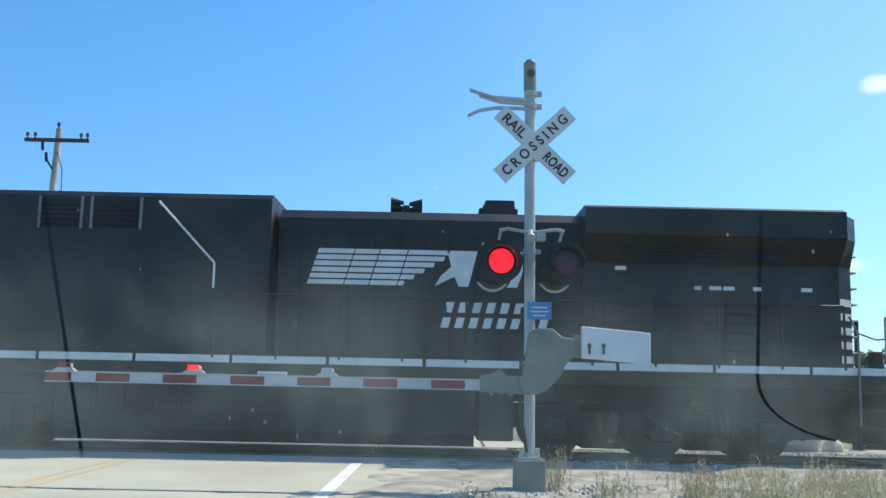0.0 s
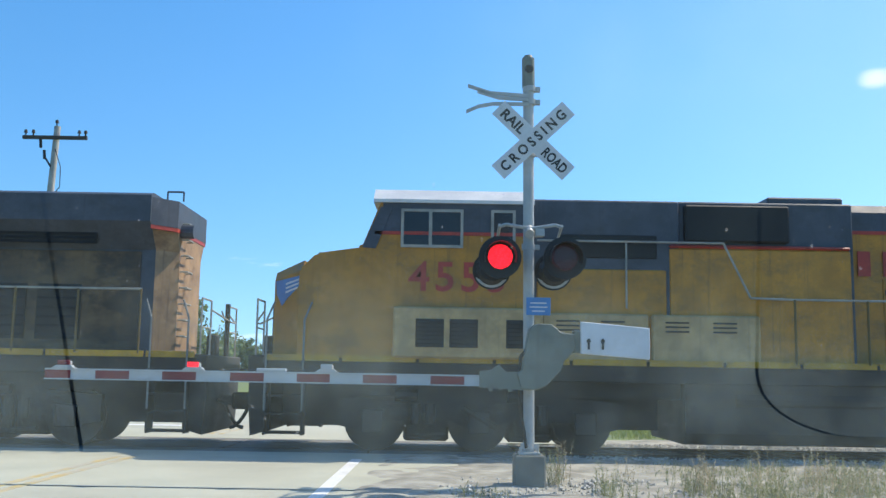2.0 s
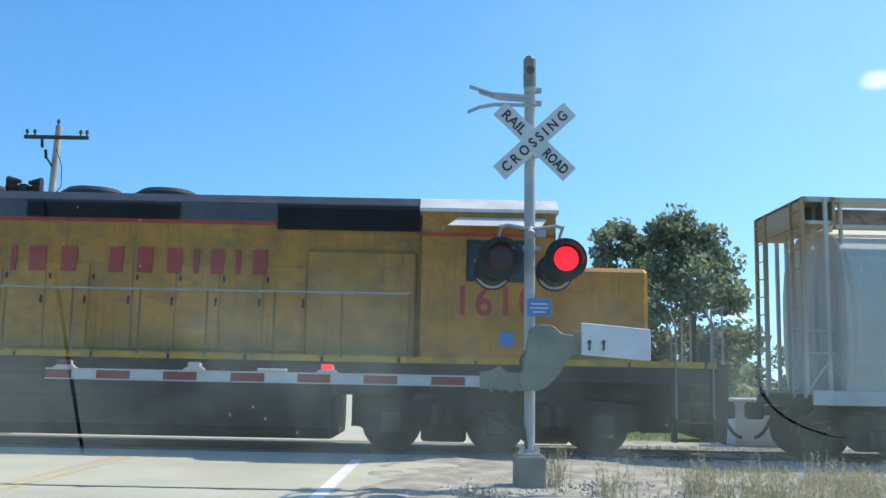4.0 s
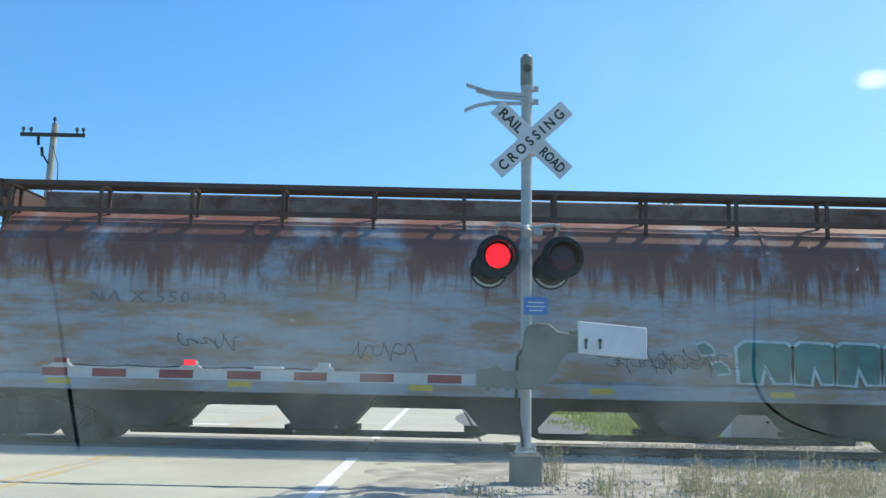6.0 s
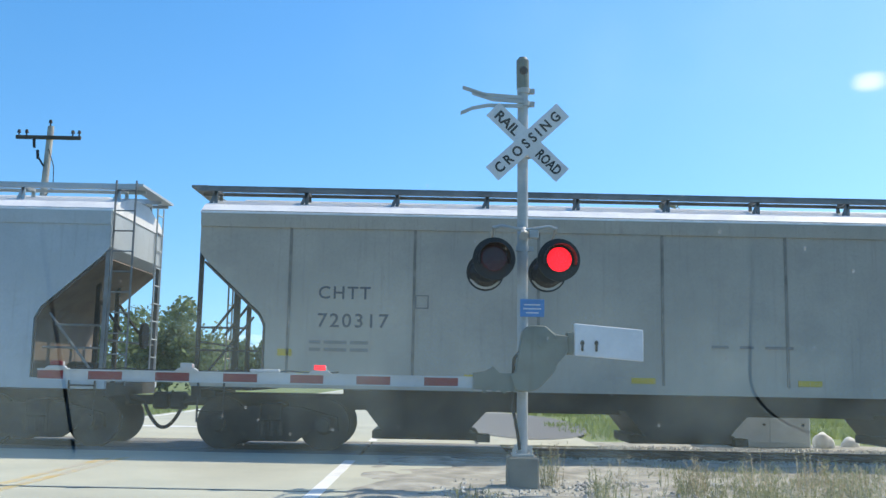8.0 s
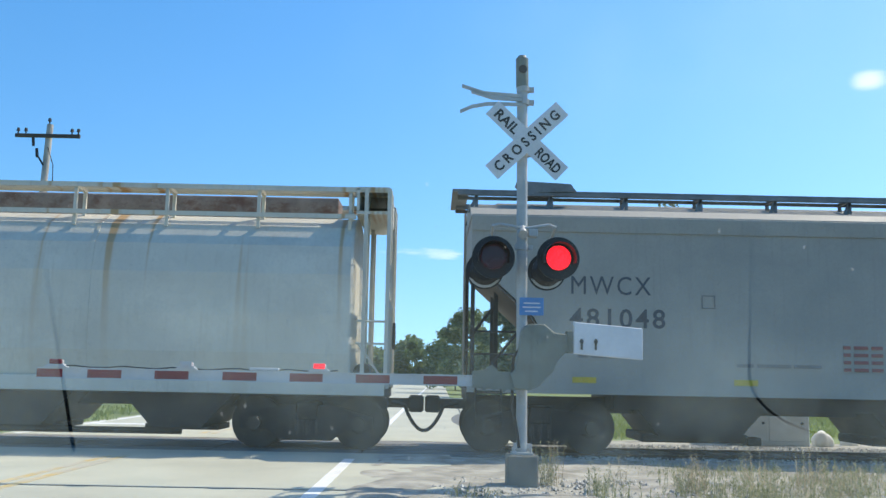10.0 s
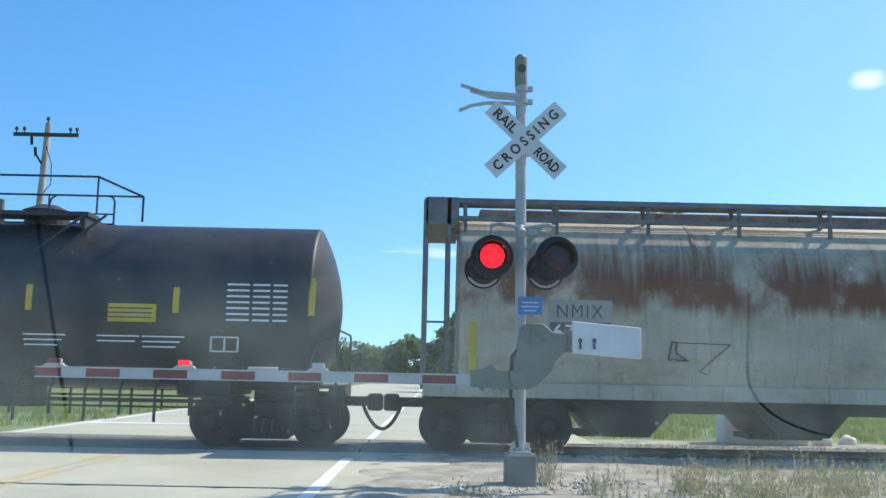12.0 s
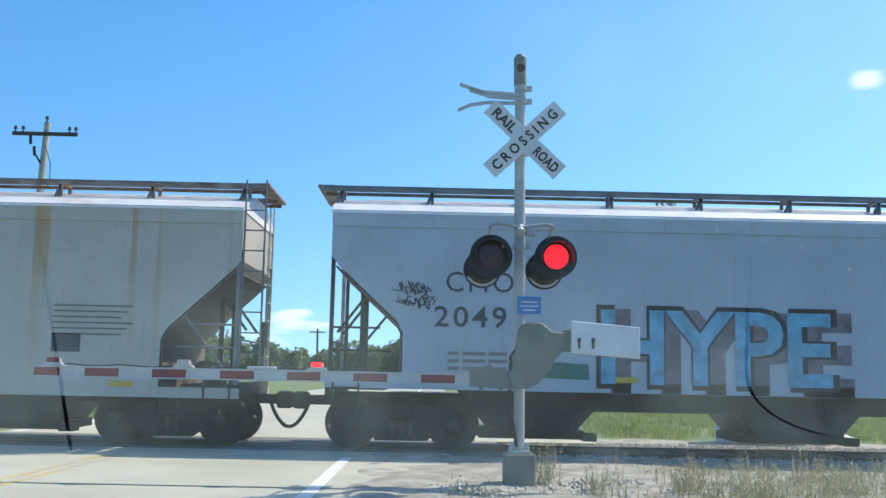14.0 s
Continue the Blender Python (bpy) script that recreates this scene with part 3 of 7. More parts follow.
def crossing_signal():
    s = tagged(new("crossing_signal"), "white mast with crossbuck, red flashers and a lowered striped gate", "railway signal")
    s.scale = (SK, SK, SK)
    s.location = (0, 0, EYE_H * (1 - SK))
    bm = B()
    tube(bm, (MX, MY, 0.42), (MX - 0.03, MY, 5.02), 0.068, 20)
    part("mast", bm, "galv", s, smooth=False)
    bm = B()
    tube(bm, (MX - 0.03, MY, 5.06), (MX - 0.035, MY, 5.44), 0.082, 18)
    tube(bm, (MX - 0.035, MY, 5.44), (MX - 0.035, MY, 5.48), 0.07, 18, 0.05)
    cap = part("bell", bm, "machine", s, "grey cylindrical bell at the mast top")
    bm = B()
    tube(bm, (MX - 0.03, MY - 0.078, 5.28), (MX - 0.03, MY - 0.092, 5.28), 0.055, 18)
    part("bell_mouth", bm, "hood_black", cap)
    for z in (5.03, 4.86, 4.18, 0.52, 2.98):
        bm = B()
        tube(bm, (MX - 0.02, MY, z - 0.035), (MX - 0.02, MY, z + 0.035), 0.085, 18)
        box(bm, MX + 0.06, MX + 0.12, MY - 0.03, MY + 0.03, z - 0.03, z + 0.03)
        part("clamp", bm, "galv", s)
    # bent bracket straps
    for pts in (((1.07, 4.95), (0.66, 4.98), (0.37, 5.07)), ((1.07, 4.90), (0.76, 4.92), (0.49, 5.00)), ((1.07, 4.84), (0.70, 4.84), (0.50, 4.80), (0.35, 4.73))):
        bm = B()
        pts = [(x - (0.07 if x < 1 else 0.0), z - 0.03) for x, z in pts]
        for (x0, z0), (x1, z1) in zip(pts, pts[1:]):
            prism(bm, [(x0, z0 - 0.022), (x0, z0 + 0.022), (x1, z1 + 0.022), (x1, z1 - 0.022)], MY - 0.10, MY - 0.075)
        part("bent_strap", bm, "galv", s)
    # crossbuck
    cz, cx, cy = 4.335, 1.135, MY - 0.11
    cb = part("crossbuck", B(), "sign_white", s, "white crossbuck sign with black letters")
    for i, (ang, y) in enumerate(((-43.5, cy), (43.5, cy - 0.012))):
        bm = B()
        box(bm, -0.615, 0.615, -0.004, 0.004, -0.118, 0.118)
        bm.transform(pose(cx, y, cz, 0, -ang, 0))
        part("blade", bm, "sign_white", cb)
        base = pose(cx, y - 0.006, cz, 0, -ang, 0)
        if i == 0:
            for txt, x in (("RAIL", -0.53), ("ROAD", 0.19)):
                lettering(txt, 0.125 / 0.7, "sign_black", cb, base @ pose(x, 0, -0.062, 90), 0.005, width=0.36 if txt == "RAIL" else 0.37)
        else:
            lettering("C R O S S I N G", 0.125 / 0.7, "sign_black", cb, base @ pose(-0.54, 0, -0.062, 90), 0.005, width=1.07)
    # flasher crossarm
    bm = B()
    pipe(bm, [(0.72, MY - 0.12, 3.22), (0.80, MY - 0.12, 3.25), (MX, MY - 0.12, 3.20), (1.42, MY - 0.12, 3.25), (1.50, MY - 0.12, 3.22)], 0.022, 8)
    tube(bm, (MX - 0.02, MY - 0.18, 3.12), (MX - 0.02, MY + 0.02, 3.24), 0.06, 10)
    box(bm, MX + 0.05, MX + 0.17, MY - 0.15, MY - 0.03, 3.10, 3.2, 0.01)
    pipe(bm, [(0.72, MY - 0.12, 3.24), (0.72, MY + 0.25, 3.16), (0.66, MY + 0.35, 2.9)], 0.02, 8)
    pipe(bm, [(1.50, MY - 0.12, 3.24), (1.50, MY + 0.25, 3.16), (1.46, MY + 0.35, 2.9)], 0.02, 8)
    part("flasher_arm", bm, "galv", s)
    for side, x in (("L", 0.72), ("R", 1.52)):
        h = head(s, x, MY - 0.22, 2.82, -1, side)
        FLASHERS["head" + side] = lens(h, x, MY - 0.275, 2.82, 0.152)
        head(s, x - 0.075, MY + 0.33, 2.715, 1, side)
    # blue notice
    bm = B()
    box(bm, 1.06, 1.36, MY - 0.10, MY - 0.09, 2.12, 2.34, 0.003)
    bs = part("blue_notice", bm, "sign_blue", s, "small blue notice plate")
    for z, w in ((2.27, 0.20), (2.22, 0.22), (2.17, 0.16)):
        bm = B()
        box(bm, 1.21 - w / 2, 1.21 + w / 2, MY - 0.104, MY - 0.1005, z - 0.008, z + 0.008)
        part("lettering_bar", bm, "sign_white", bs)
    # gate machine
    bm = B()
    prism(bm, [(1.075, 1.93), (1.13, 1.99), (1.20, 2.005), (1.35, 2.00), (1.47, 1.90), (1.62, 1.885), (1.64, 1.70), (1.50, 1.55), (1.46, 1.44), (1.28, 1.25), (1.16, 1.20), (0.98, 1.22), (0.93, 1.40), (0.99, 1.44), (1.02, 1.60), (1.05, 1.78)], MY - 0.34, MY - 0.08)
    bmesh.ops.bevel(bm, geom=list(bm.edges), offset=0.012, segments=1, affect="EDGES")
    gm = part("gate_machine", bm, "machine", s, "grey green steel gate machine")
    for bx, bz, br in ((1.30, 1.78, 0.045), (1.20, 1.90, 0.018), (1.48, 1.86, 0.018), (1.14, 1.40, 0.018), (1.44, 1.45, 0.018), (1.60, 1.75, 0.018)):
        bm = B()
        tube(bm, (bx, MY - 0.36, bz), (bx, MY - 0.335, bz), br, 10)
        part("bolt", bm, "machine", gm)
    bm = B()
    pipe(bm, [(1.08, MY - 0.2, 1.72), (0.98, MY - 0.22, 1.60), (0.97, MY - 0.2, 1.35), (0.98, MY - 0.12, 1.0), (1.04, MY - 0.09, 0.7), (1.07, MY - 0.08, 0.5)], 0.02, 8)
    part("cable", bm, "wire", s)
    bm = B()
    box(bm, 1.62, 1.76, MY - 0.30, MY - 0.12, 1.66, 1.93, 0.01)
    box(bm, 1.66, 2.0, MY - 0.25, MY - 0.17, 1.84, 1.92, 0.008)
    part("weight_arm", bm, "machine", s)
    bm = B()
    prism(bm, [(1.70, 1.65), (2.53, 1.59), (2.53, 1.97), (1.70, 2.035)], MY - 0.37, MY - 0.27)
    bmesh.ops.bevel(bm, geom=list(bm.edges), offset=0.008, segments=1, affect="EDGES")
    cw = part("counterweight", bm, "sign_white", s, "white counterweight box")
    for x in (1.79, 1.96):
        bm = B()
        tube(bm, (x, MY - 0.385, 1.80), (x, MY - 0.36, 1.80), 0.025, 8)
        box(bm, x - 0.012, x + 0.012, MY - 0.39, MY - 0.37, 1.70, 1.83)
        part("bolt", bm, "hood_black", cw)
    # gate arm
    bm = B()
    prism(bm, [(0.48, 1.22), (1.10, 1.20), (1.12, 1.42), (0.80, 1.42), (0.72, 1.50), (0.62, 1.44), (0.48, 1.42)], MY - 0.30, MY - 0.16)
    for i in range(4):
        tube(bm, (0.62 + i * 0.12, MY - 0.32, 1.2 + 0.02 * (i % 2)), (0.62 + i * 0.12, MY - 0.14, 1.2 + 0.02 * (i % 2)), 0.025, 8)
    part("arm_bracket", bm, "machine", s)
    arm = part("gate_arm", B(), "arm_white", s, "red and white striped lowered gate arm")
    x, i = -4.78, 0
    edges = [-4.78, -4.47, -4.17, -3.76, -3.36, -2.95, -2.54, -2.13, -1.73, -1.33, -0.93, -0.52, -0.11, 0.30, 0.60]
    for i, (a, b) in enumerate(zip(edges, edges[1:])):
        bm = B()
        box(bm, a, b, MY - 0.26, MY - 0.22, 1.252, 1.352, 0.0)
        part("stripe", bm, "arm_red" if i % 2 == 0 else "arm_white", arm)
    bm = B()
    box(bm, -4.78, 0.60, MY - 0.275, MY - 0.205, 1.353, 1.372)
    box(bm, -4.78, 0.60, MY - 0.275, MY - 0.205, 1.238, 1.251)
    part("arm_channel", bm, "arm_white", arm)
    bm = B()
    pts = [(-4.55 + k * 0.20, MY - 0.24, 1.385 + 0.012 * math.sin(k * 1.9)) for k in range(18)]
    pipe(bm, pts, 0.008, 5)
    part("lamp_cable", bm, "wire", arm)
    for key, lx in (("tip", -4.55), ("L", -2.98), ("R", -1.37)):
        bm = B()
        prism(bm, [(lx - 0.14, 1.373), (lx + 0.14, 1.373), (lx + 0.09, 1.41), (lx - 0.09, 1.41)], MY - 0.30, MY - 0.20)
        box(bm, lx - 0.075, lx + 0.075, MY - 0.262, MY - 0.20, 1.41, 1.46, 0.008)
        lamp = part("arm_lamp", bm, "arm_white", arm)
        if key == "tip":
            bm = B()
            box(bm, lx - 0.075, lx + 0.075, MY - 0.30, MY - 0.264, 1.412, 1.47, 0.01)
            part("lamp_lens", bm, "arm_red", lamp)
        else:
            bm = B()
            box(bm, -0.07, 0.07, -0.012, 0.012, -0.03, 0.03)
            bm.normal_update()
            for f in bm.faces:
                f.material_index = 1 if f.normal.y < -0.5 else 0
            me = bpy.data.meshes.new("lamp_lens")
            bm.to_mesh(me)
            bm.free()
            me.materials.append(M["arm_white"])
            me.materials.append(M["lens_lit"])
            ob = new("lamp_lens", me)
            ob.parent = lamp
            ob.location = (lx, MY - 0.30, 1.442)
            FLASHERS["arm" + key] = (ob, (lx, MY - 0.30, 1.442))
    bm = B()
    box(bm, -2.22, -1.86, MY - 0.28, MY - 0.20, 1.373, 1.412, 0.01)
    part("splice_plate", bm, "arm_white", arm)
    # footing
    bm = B()
    box(bm, MX * SK - 0.195, MX * SK + 0.195, MY * SK - 0.195, MY * SK + 0.195, -0.12, 0.387, 0.02)
    f = tagged(part("mast_footing", bm, "footing"), "square grey concrete footing of the signal mast", "footing")
    bm = B()
    box(bm, MX - 0.13, MX + 0.13, MY - 0.13, MY + 0.13, 0.42, 0.45, 0.005)
    for sx in (-1, 1):
        for sy in (-1, 1):
            tube(bm, (MX + sx * 0.1, MY + sy * 0.1, 0.45), (MX + sx * 0.1, MY + sy * 0.1, 0.50), 0.015, 6)
    part("base_plate", bm, "galv", s)


# ---------- vehicles ----------
WHEELS = {}
AXLES = []


def wheelset(parent, x, r):
    w = part("wheelset", B(), "wheel", parent)
    w.location = (x, 0, r)
    key = round(r, 2)
    if key not in WHEELS:
        meshes = []
        for sy in (-1, 1):
            bm = B()
            tube(bm, (0, sy * 0.69, 0), (0, sy * 0.80, 0), r, 26)
            tube(bm, (0, sy * 0.66, 0), (0, sy * 0.69, 0), r + 0.025, 26)
            tube(bm, (0, sy * 0.80, 0), (0, sy * 0.83, 0), r * 0.42, 16, r * 0.3)
            ob = part("wheel", bm, "wheel", w)
            meshes.append(("wheel", ob.data))
        bm = B()
        tube(bm, (0, -1.05, 0), (0, 1.05, 0), 0.08, 10)
        ob = part("axle", bm, "wheel", w)
        meshes.append(("axle", ob.data))
        WHEELS[key] = meshes
    else:
        for nm, me in WHEELS[key]:
            ob = new(nm, me)
            ob.parent = w
    AXLES.append((w, parent, x, r))


def freight_truck(parent, x):
    t = part("truck", B(), "under", parent)
    half = 0.93
    for sy in (-1, 1):
        y0, y1 = sorted((sy * 0.92, sy * 1.06))
        bm = B()
        prism(bm, [(x - half - 0.28, 0.36), (x - half + 0.2, 0.36), (x - 0.45, 0.16), (x + 0.45, 0.16), (x + half - 0.2, 0.36), (x + half + 0.28, 0.36), (x + half + 0.26, 0.60), (x + 0.5, 0.78), (x - 0.5, 0.78), (x - half - 0.26, 0.60)], y0, y1)
        part("side_frame", bm, "under", t)
        for k in (-0.17, 0.0, 0.17):
            bm = B()
            tube(bm, (x + k, sy * 1.0, 0.26), (x + k, sy * 1.0, 0.52), 0.075, 10)
            part("spring", bm, "wheel", t)
        for k in (-half, half):
            bm = B()
            tube(bm, (x + k, sy * 1.06, 0.46), (x + k, sy * 1.17, 0.46), 0.12, 12)
            part("bearing_cap", bm, "wheel", t)
    bm = B()
    box(bm, x - 0.2, x + 0.2, -1.1, 1.1, 0.52, 0.84, 0.03)
    part("bolster", bm, "under", t)
    for k in (-half, half):
        wheelset(parent, x + k, 0.46)


def knuckle(parent, x, d):
    bm = B()
    box(bm, *sorted((x - d * 1.0, x - d * 0.25)), -0.09, 0.09, 0.74, 0.92, 0.015)
    box(bm, *sorted((x - d * 0.30, x - d * 0.01)), -0.17, 0.17, 0.66, 0.98, 0.04)
    part("coupler", bm, "under", parent)
    bm = B()
    pts = [(x - d * 0.36 + d * 0.36 * k / 8, -0.45, 0.80 - 0.46 * math.sin(k / 8 * math.pi / 2) ** 0.8) for k in range(9)]
    pipe(bm, pts, 0.035, 7)
    tube(bm, (x - d * 0.36, -0.45, 0.80), (x - d * 0.62, -0.40, 0.86), 0.04, 7)
    part("air_hose", bm, "wire", parent)


def ladder(parent, x, y, z0, z1, along="x", w=0.42, material="walk_grey", n=None):
    bm = B()
    n = n or max(2, int((z1 - z0) / 0.36))
    a = (w, 0) if along == "x" else (0, w)
    tube(bm, (x, y, z0), (x, y, z1), 0.02, 6)
    tube(bm, (x + a[0], y + a[1], z0), (x + a[0], y + a[1], z1), 0.02, 6)
    for i in range(n):
        z = z0 + (i + 0.5) * (z1 - z0) / n
        tube(bm, (x, y, z), (x + a[0], y + a[1], z), 0.014, 5)
    part("ladder", bm, material, parent)


def hopper(name, L, paint, label, roof="roof_silver", walkmat="walk_grey", e0=0.8, e1=0.8, bays=3, seams=0, sill=1.2, eave=4.25, top=4.81, walk_supports=1.65, ends=(3.5, 2.3, 1.22), bay_at=()):
    """A flat-sided covered hopper. x from 0 at the leading coupler to L."""
    c = tagged(new(name), label, "railway wagon", group="train")
    b0, b1 = e0, L - e1
    zs, zi, ins = ends
    W = 1.6
    prof = [(b0, eave), (b0, zs), (b0 + 0.12, zs - 0.16), (b0 + ins - 0.1, zi + 0.12), (b0 + ins, zi - 0.08), (b0 + ins, sill), (b1 - ins, sill), (b1 - ins, zi - 0.08), (b1 - ins + 0.1, zi + 0.12), (b1 - 0.12, zs - 0.16), (b1, zs), (b1, eave)]
    bm = B()
    prism(bm, prof, -W, W)
    body = part("body", bm, paint, c)
    for x, d in ((b0, 1), (b1, -1)):
        bm = B()
        prism(bm, [(x + d * 0.10, zs - 0.17), (x + d * (ins - 0.12), zi + 0.11), (x + d * (ins - 0.02), zi - 0.08), (x + d * (ins - 0.02), sill), (x + d * (ins - 0.05), sill), (x + d * (ins - 0.05), zi - 0.09), (x + d * (ins - 0.14), zi + 0.08), (x + d * 0.08, zs - 0.20)], -W + 0.02, W - 0.02)
        part("slope_sheet", bm, "slope_grime", c, "grimy brown slope sheet")
    # roof, cambered, a little proud of the sides
    bm = B()
    prism(bm, [(-W - 0.02, eave - 0.06), (-W - 0.02, eave - 0.03), (-1.34, eave + 0.14), (-0.5, eave + 0.37), (0.5, eave + 0.37), (1.34, eave + 0.14), (W + 0.02, eave - 0.03), (W + 0.02, eave - 0.06)], b0 - 0.02, b1 + 0.02, "x")
    part("roof", bm, roof, c)
    bm = B()
    prism(bm, [(-W - 0.03, eave - 0.30), (-W - 0.001, eave - 0.30), (-W - 0.001, eave - 0.06), (-W - 0.045, eave - 0.06)], b0, b1, "x")
    part("top_chord", bm, paint, c)
    bm = B()
    box(bm, b0 + 0.5, b1 - 0.5, -0.32, 0.32, eave + 0.36, eave + 0.43, 0.02)
    part("hatch_trough", bm, roof, c)
    # running boards on stands
    for sy in (-1, 1):
        y = sy * 0.78
        bm = B()
        for j in range(6):
            box(bm, b0 - 0.25, b1 + 0.25, y - 0.215 + j * 0.08, y - 0.185 + j * 0.08, top - 0.04, top)
        for k in (-0.26, 0.26):
            box(bm, b0 - 0.25, b1 + 0.25, y + k - 0.012, y + k + 0.012, top - 0.11, top - 0.045)
        part("running_board", bm, walkmat, c)
        n = int((b1 - b0) / walk_supports)
        for i in range(n + 1):
            bm = B()
            x = b0 + 0.1 + i * (b1 - b0 - 0.2) / n
            box(bm, x - 0.03, x + 0.03, y - 0.25, y + 0.25, top - 0.10, top - 0.05)
            for k in (-0.22, 0.22):
                box(bm, x - 0.03, x + 0.03, y + k - 0.02, y + k + 0.02, eave + 0.10, top - 0.10)
            prism(bm, [(x - 0.16, eave + 0.12), (x - 0.10, eave + 0.12), (x + 0.03, top - 0.1), (x - 0.03, top - 0.1)], y - 0.24, y - 0.2)
            part("board_stand", bm, walkmat, c)
    for x in (b0 - 0.35, b1 + 0.05):
        bm = B()
        box(bm, x, x + 0.3, -1.05, 1.05, top - 0.05, top - 0.005)
        part("end_board", bm, walkmat, c)
    # side seams
    for i in range(seams):
        x = b0 + ins + 0.4 + i * (b1 - b0 - 2 * ins - 0.8) / max(1, seams - 1)
        bm = B()
        box(bm, x - 0.025, x + 0.025, -W - 0.012, -W + 0.01, sill, eave - 0.3)
        part("side_post", bm, "seam_grey", c)
    # side sill and underframe
    bm = B()
    for sy in (-1, 1):
        y0, y1 = sorted((sy * (W - 0.12), sy * (W + 0.01)))
        box(bm, b0 - 0.05, b1 + 0.05, y0, y1, sill - 0.16, sill + 0.02)
    part("side_sill", bm, paint, c)
    bm = B()
    box(bm, b0 - 0.05, b1 + 0.05, -0.35, 0.35, 0.72, 1.0)
    box(bm, b0 + 2.6, b1 - 2.6, -1.25, 1.25, 0.82, sill - 0.02)
    box(bm, b0 - 0.05, b0 + 0.12, -1.5, 1.5, 0.92, 1.14)
    box(bm, b1 - 0.12, b1 + 0.05, -1.5, 1.5, 0.92, 1.14)
    box(bm, b0, b0 + 1.0, -1.45, 1.45, 1.06, 1.10)
    box(bm, b1 - 1.0, b1, -1.45, 1.45, 1.06, 1.10)
    part("underframe", bm, "under", c)
    # discharge bays
    x0, x1 = 5.0, L - 5.0
    for x in bay_at or [x0 + (x1 - x0) * i / (bays - 1) for i in range(bays)]:
        bm = B()
        prism(bm, [(x - 1.55, sill), (x - 1.15, 0.82), (x - 0.78, 0.36), (x + 0.72, 0.36), (x + 0.82, 0.5), (x + 1.12, 0.82), (x + 1.5, sill)], -1.15, 1.15)
        bay = part("discharge_bay", bm, "under", c)
        bm = B()
        box(bm, x - 1.0, x + 0.95, -0.75, 0.75, 0.22, 0.38, 0.02)
        box(bm, x + 0.9, x + 1.15, -0.9, -0.5, 0.20, 0.34, 0.01)
        part("outlet_gate", bm, "under", bay)
    end_fittings(c, b0, b1, L, paint, sill, eave, top, W)
    return c


def end_fittings(c, b0, b1, L, paint, sill, eave, top, W):
    for x, d in ((b0, -1), (b1, 1)):
        # braces and leading-end posts go near-black: their backlit shade is in the colour
        bm = B()
        for y in (-W + 0.06, W - 0.06):
            box(bm, *sorted((x, x - d * 0.07)), y - 0.04, y + 0.04, 1.1, 3.5)
        part("corner_post", bm, "under" if d < 0 else "walk_grey", c)
        bm = B()
        for y in (-0.55, 0.55):
            box(bm, *sorted((x - d * 0.55, x - d * 0.47)), y - 0.045, y + 0.045, 1.1, 3.0)
            tube(bm, (x - d * 0.5, y, 2.7), (x - d * 0.05, y, 2.1), 0.03, 6)
        part("end_brace", bm, "under", c)
        bm = B()
        tube(bm, (x - d * 0.05, -W + 0.06, 1.15), (x - d * 1.0, -W + 0.06, 2.35), 0.025, 6)
        tube(bm, (x - d * 0.05, -W + 0.06, 2.15), (x - d * 0.9, -W + 0.06, 2.15), 0.02, 6)
        tube(bm, (x - d * 0.05, -W + 0.06, 1.75), (x - d * 1.1, -W + 0.06, 1.75), 0.02, 6)
        tube(bm, (x - d * 0.04, -W + 0.06, 1.9), (x - d * 0.04, W - 0.06, 1.9), 0.02, 6)
        part("grab_rails", bm, "under" if d < 0 else "walk_grey", c)
        if d > 0:
            ladder(c, x + 0.03, -W + 0.05, 1.1, top - 0.05, "x", 0.36, "walk_grey")
        ladder(c, x + d * 0.03, W - 0.52, 1.1, top - 0.05, "y", 0.42, paint)
        ladder(c, x - d * 0.10 - (0.45 if d > 0 else 0), -W - 0.03, 0.5, 1.3, "x", 0.45, "under")
        knuckle(c, 0 if d < 0 else L, d)
        freight_truck(c, 2.1 if d < 0 else L - 2.1)
    bm = B()
    tube(bm, (b1 + 0.10, 0.3, 2.05), (b1 + 0.16, 0.3, 2.05), 0.26, 18)
    part("brake_wheel", bm, "under", c)
    bm = B()
    tube(bm, (b1 - 0.75, -0.9, 1.35), (b1 - 0.75, 0.1, 1.35), 0.17, 14)
    box(bm, b1 - 0.7, b1 - 0.35, -1.0, -0.6, 1.1, 1.5, 0.02)
    tube(bm, (b0 + 0.5, -1.0, 1.28), (b0 + 0.5, -0.2, 1.28), 0.15, 14)
    part("brake_gear", bm, "under", c)


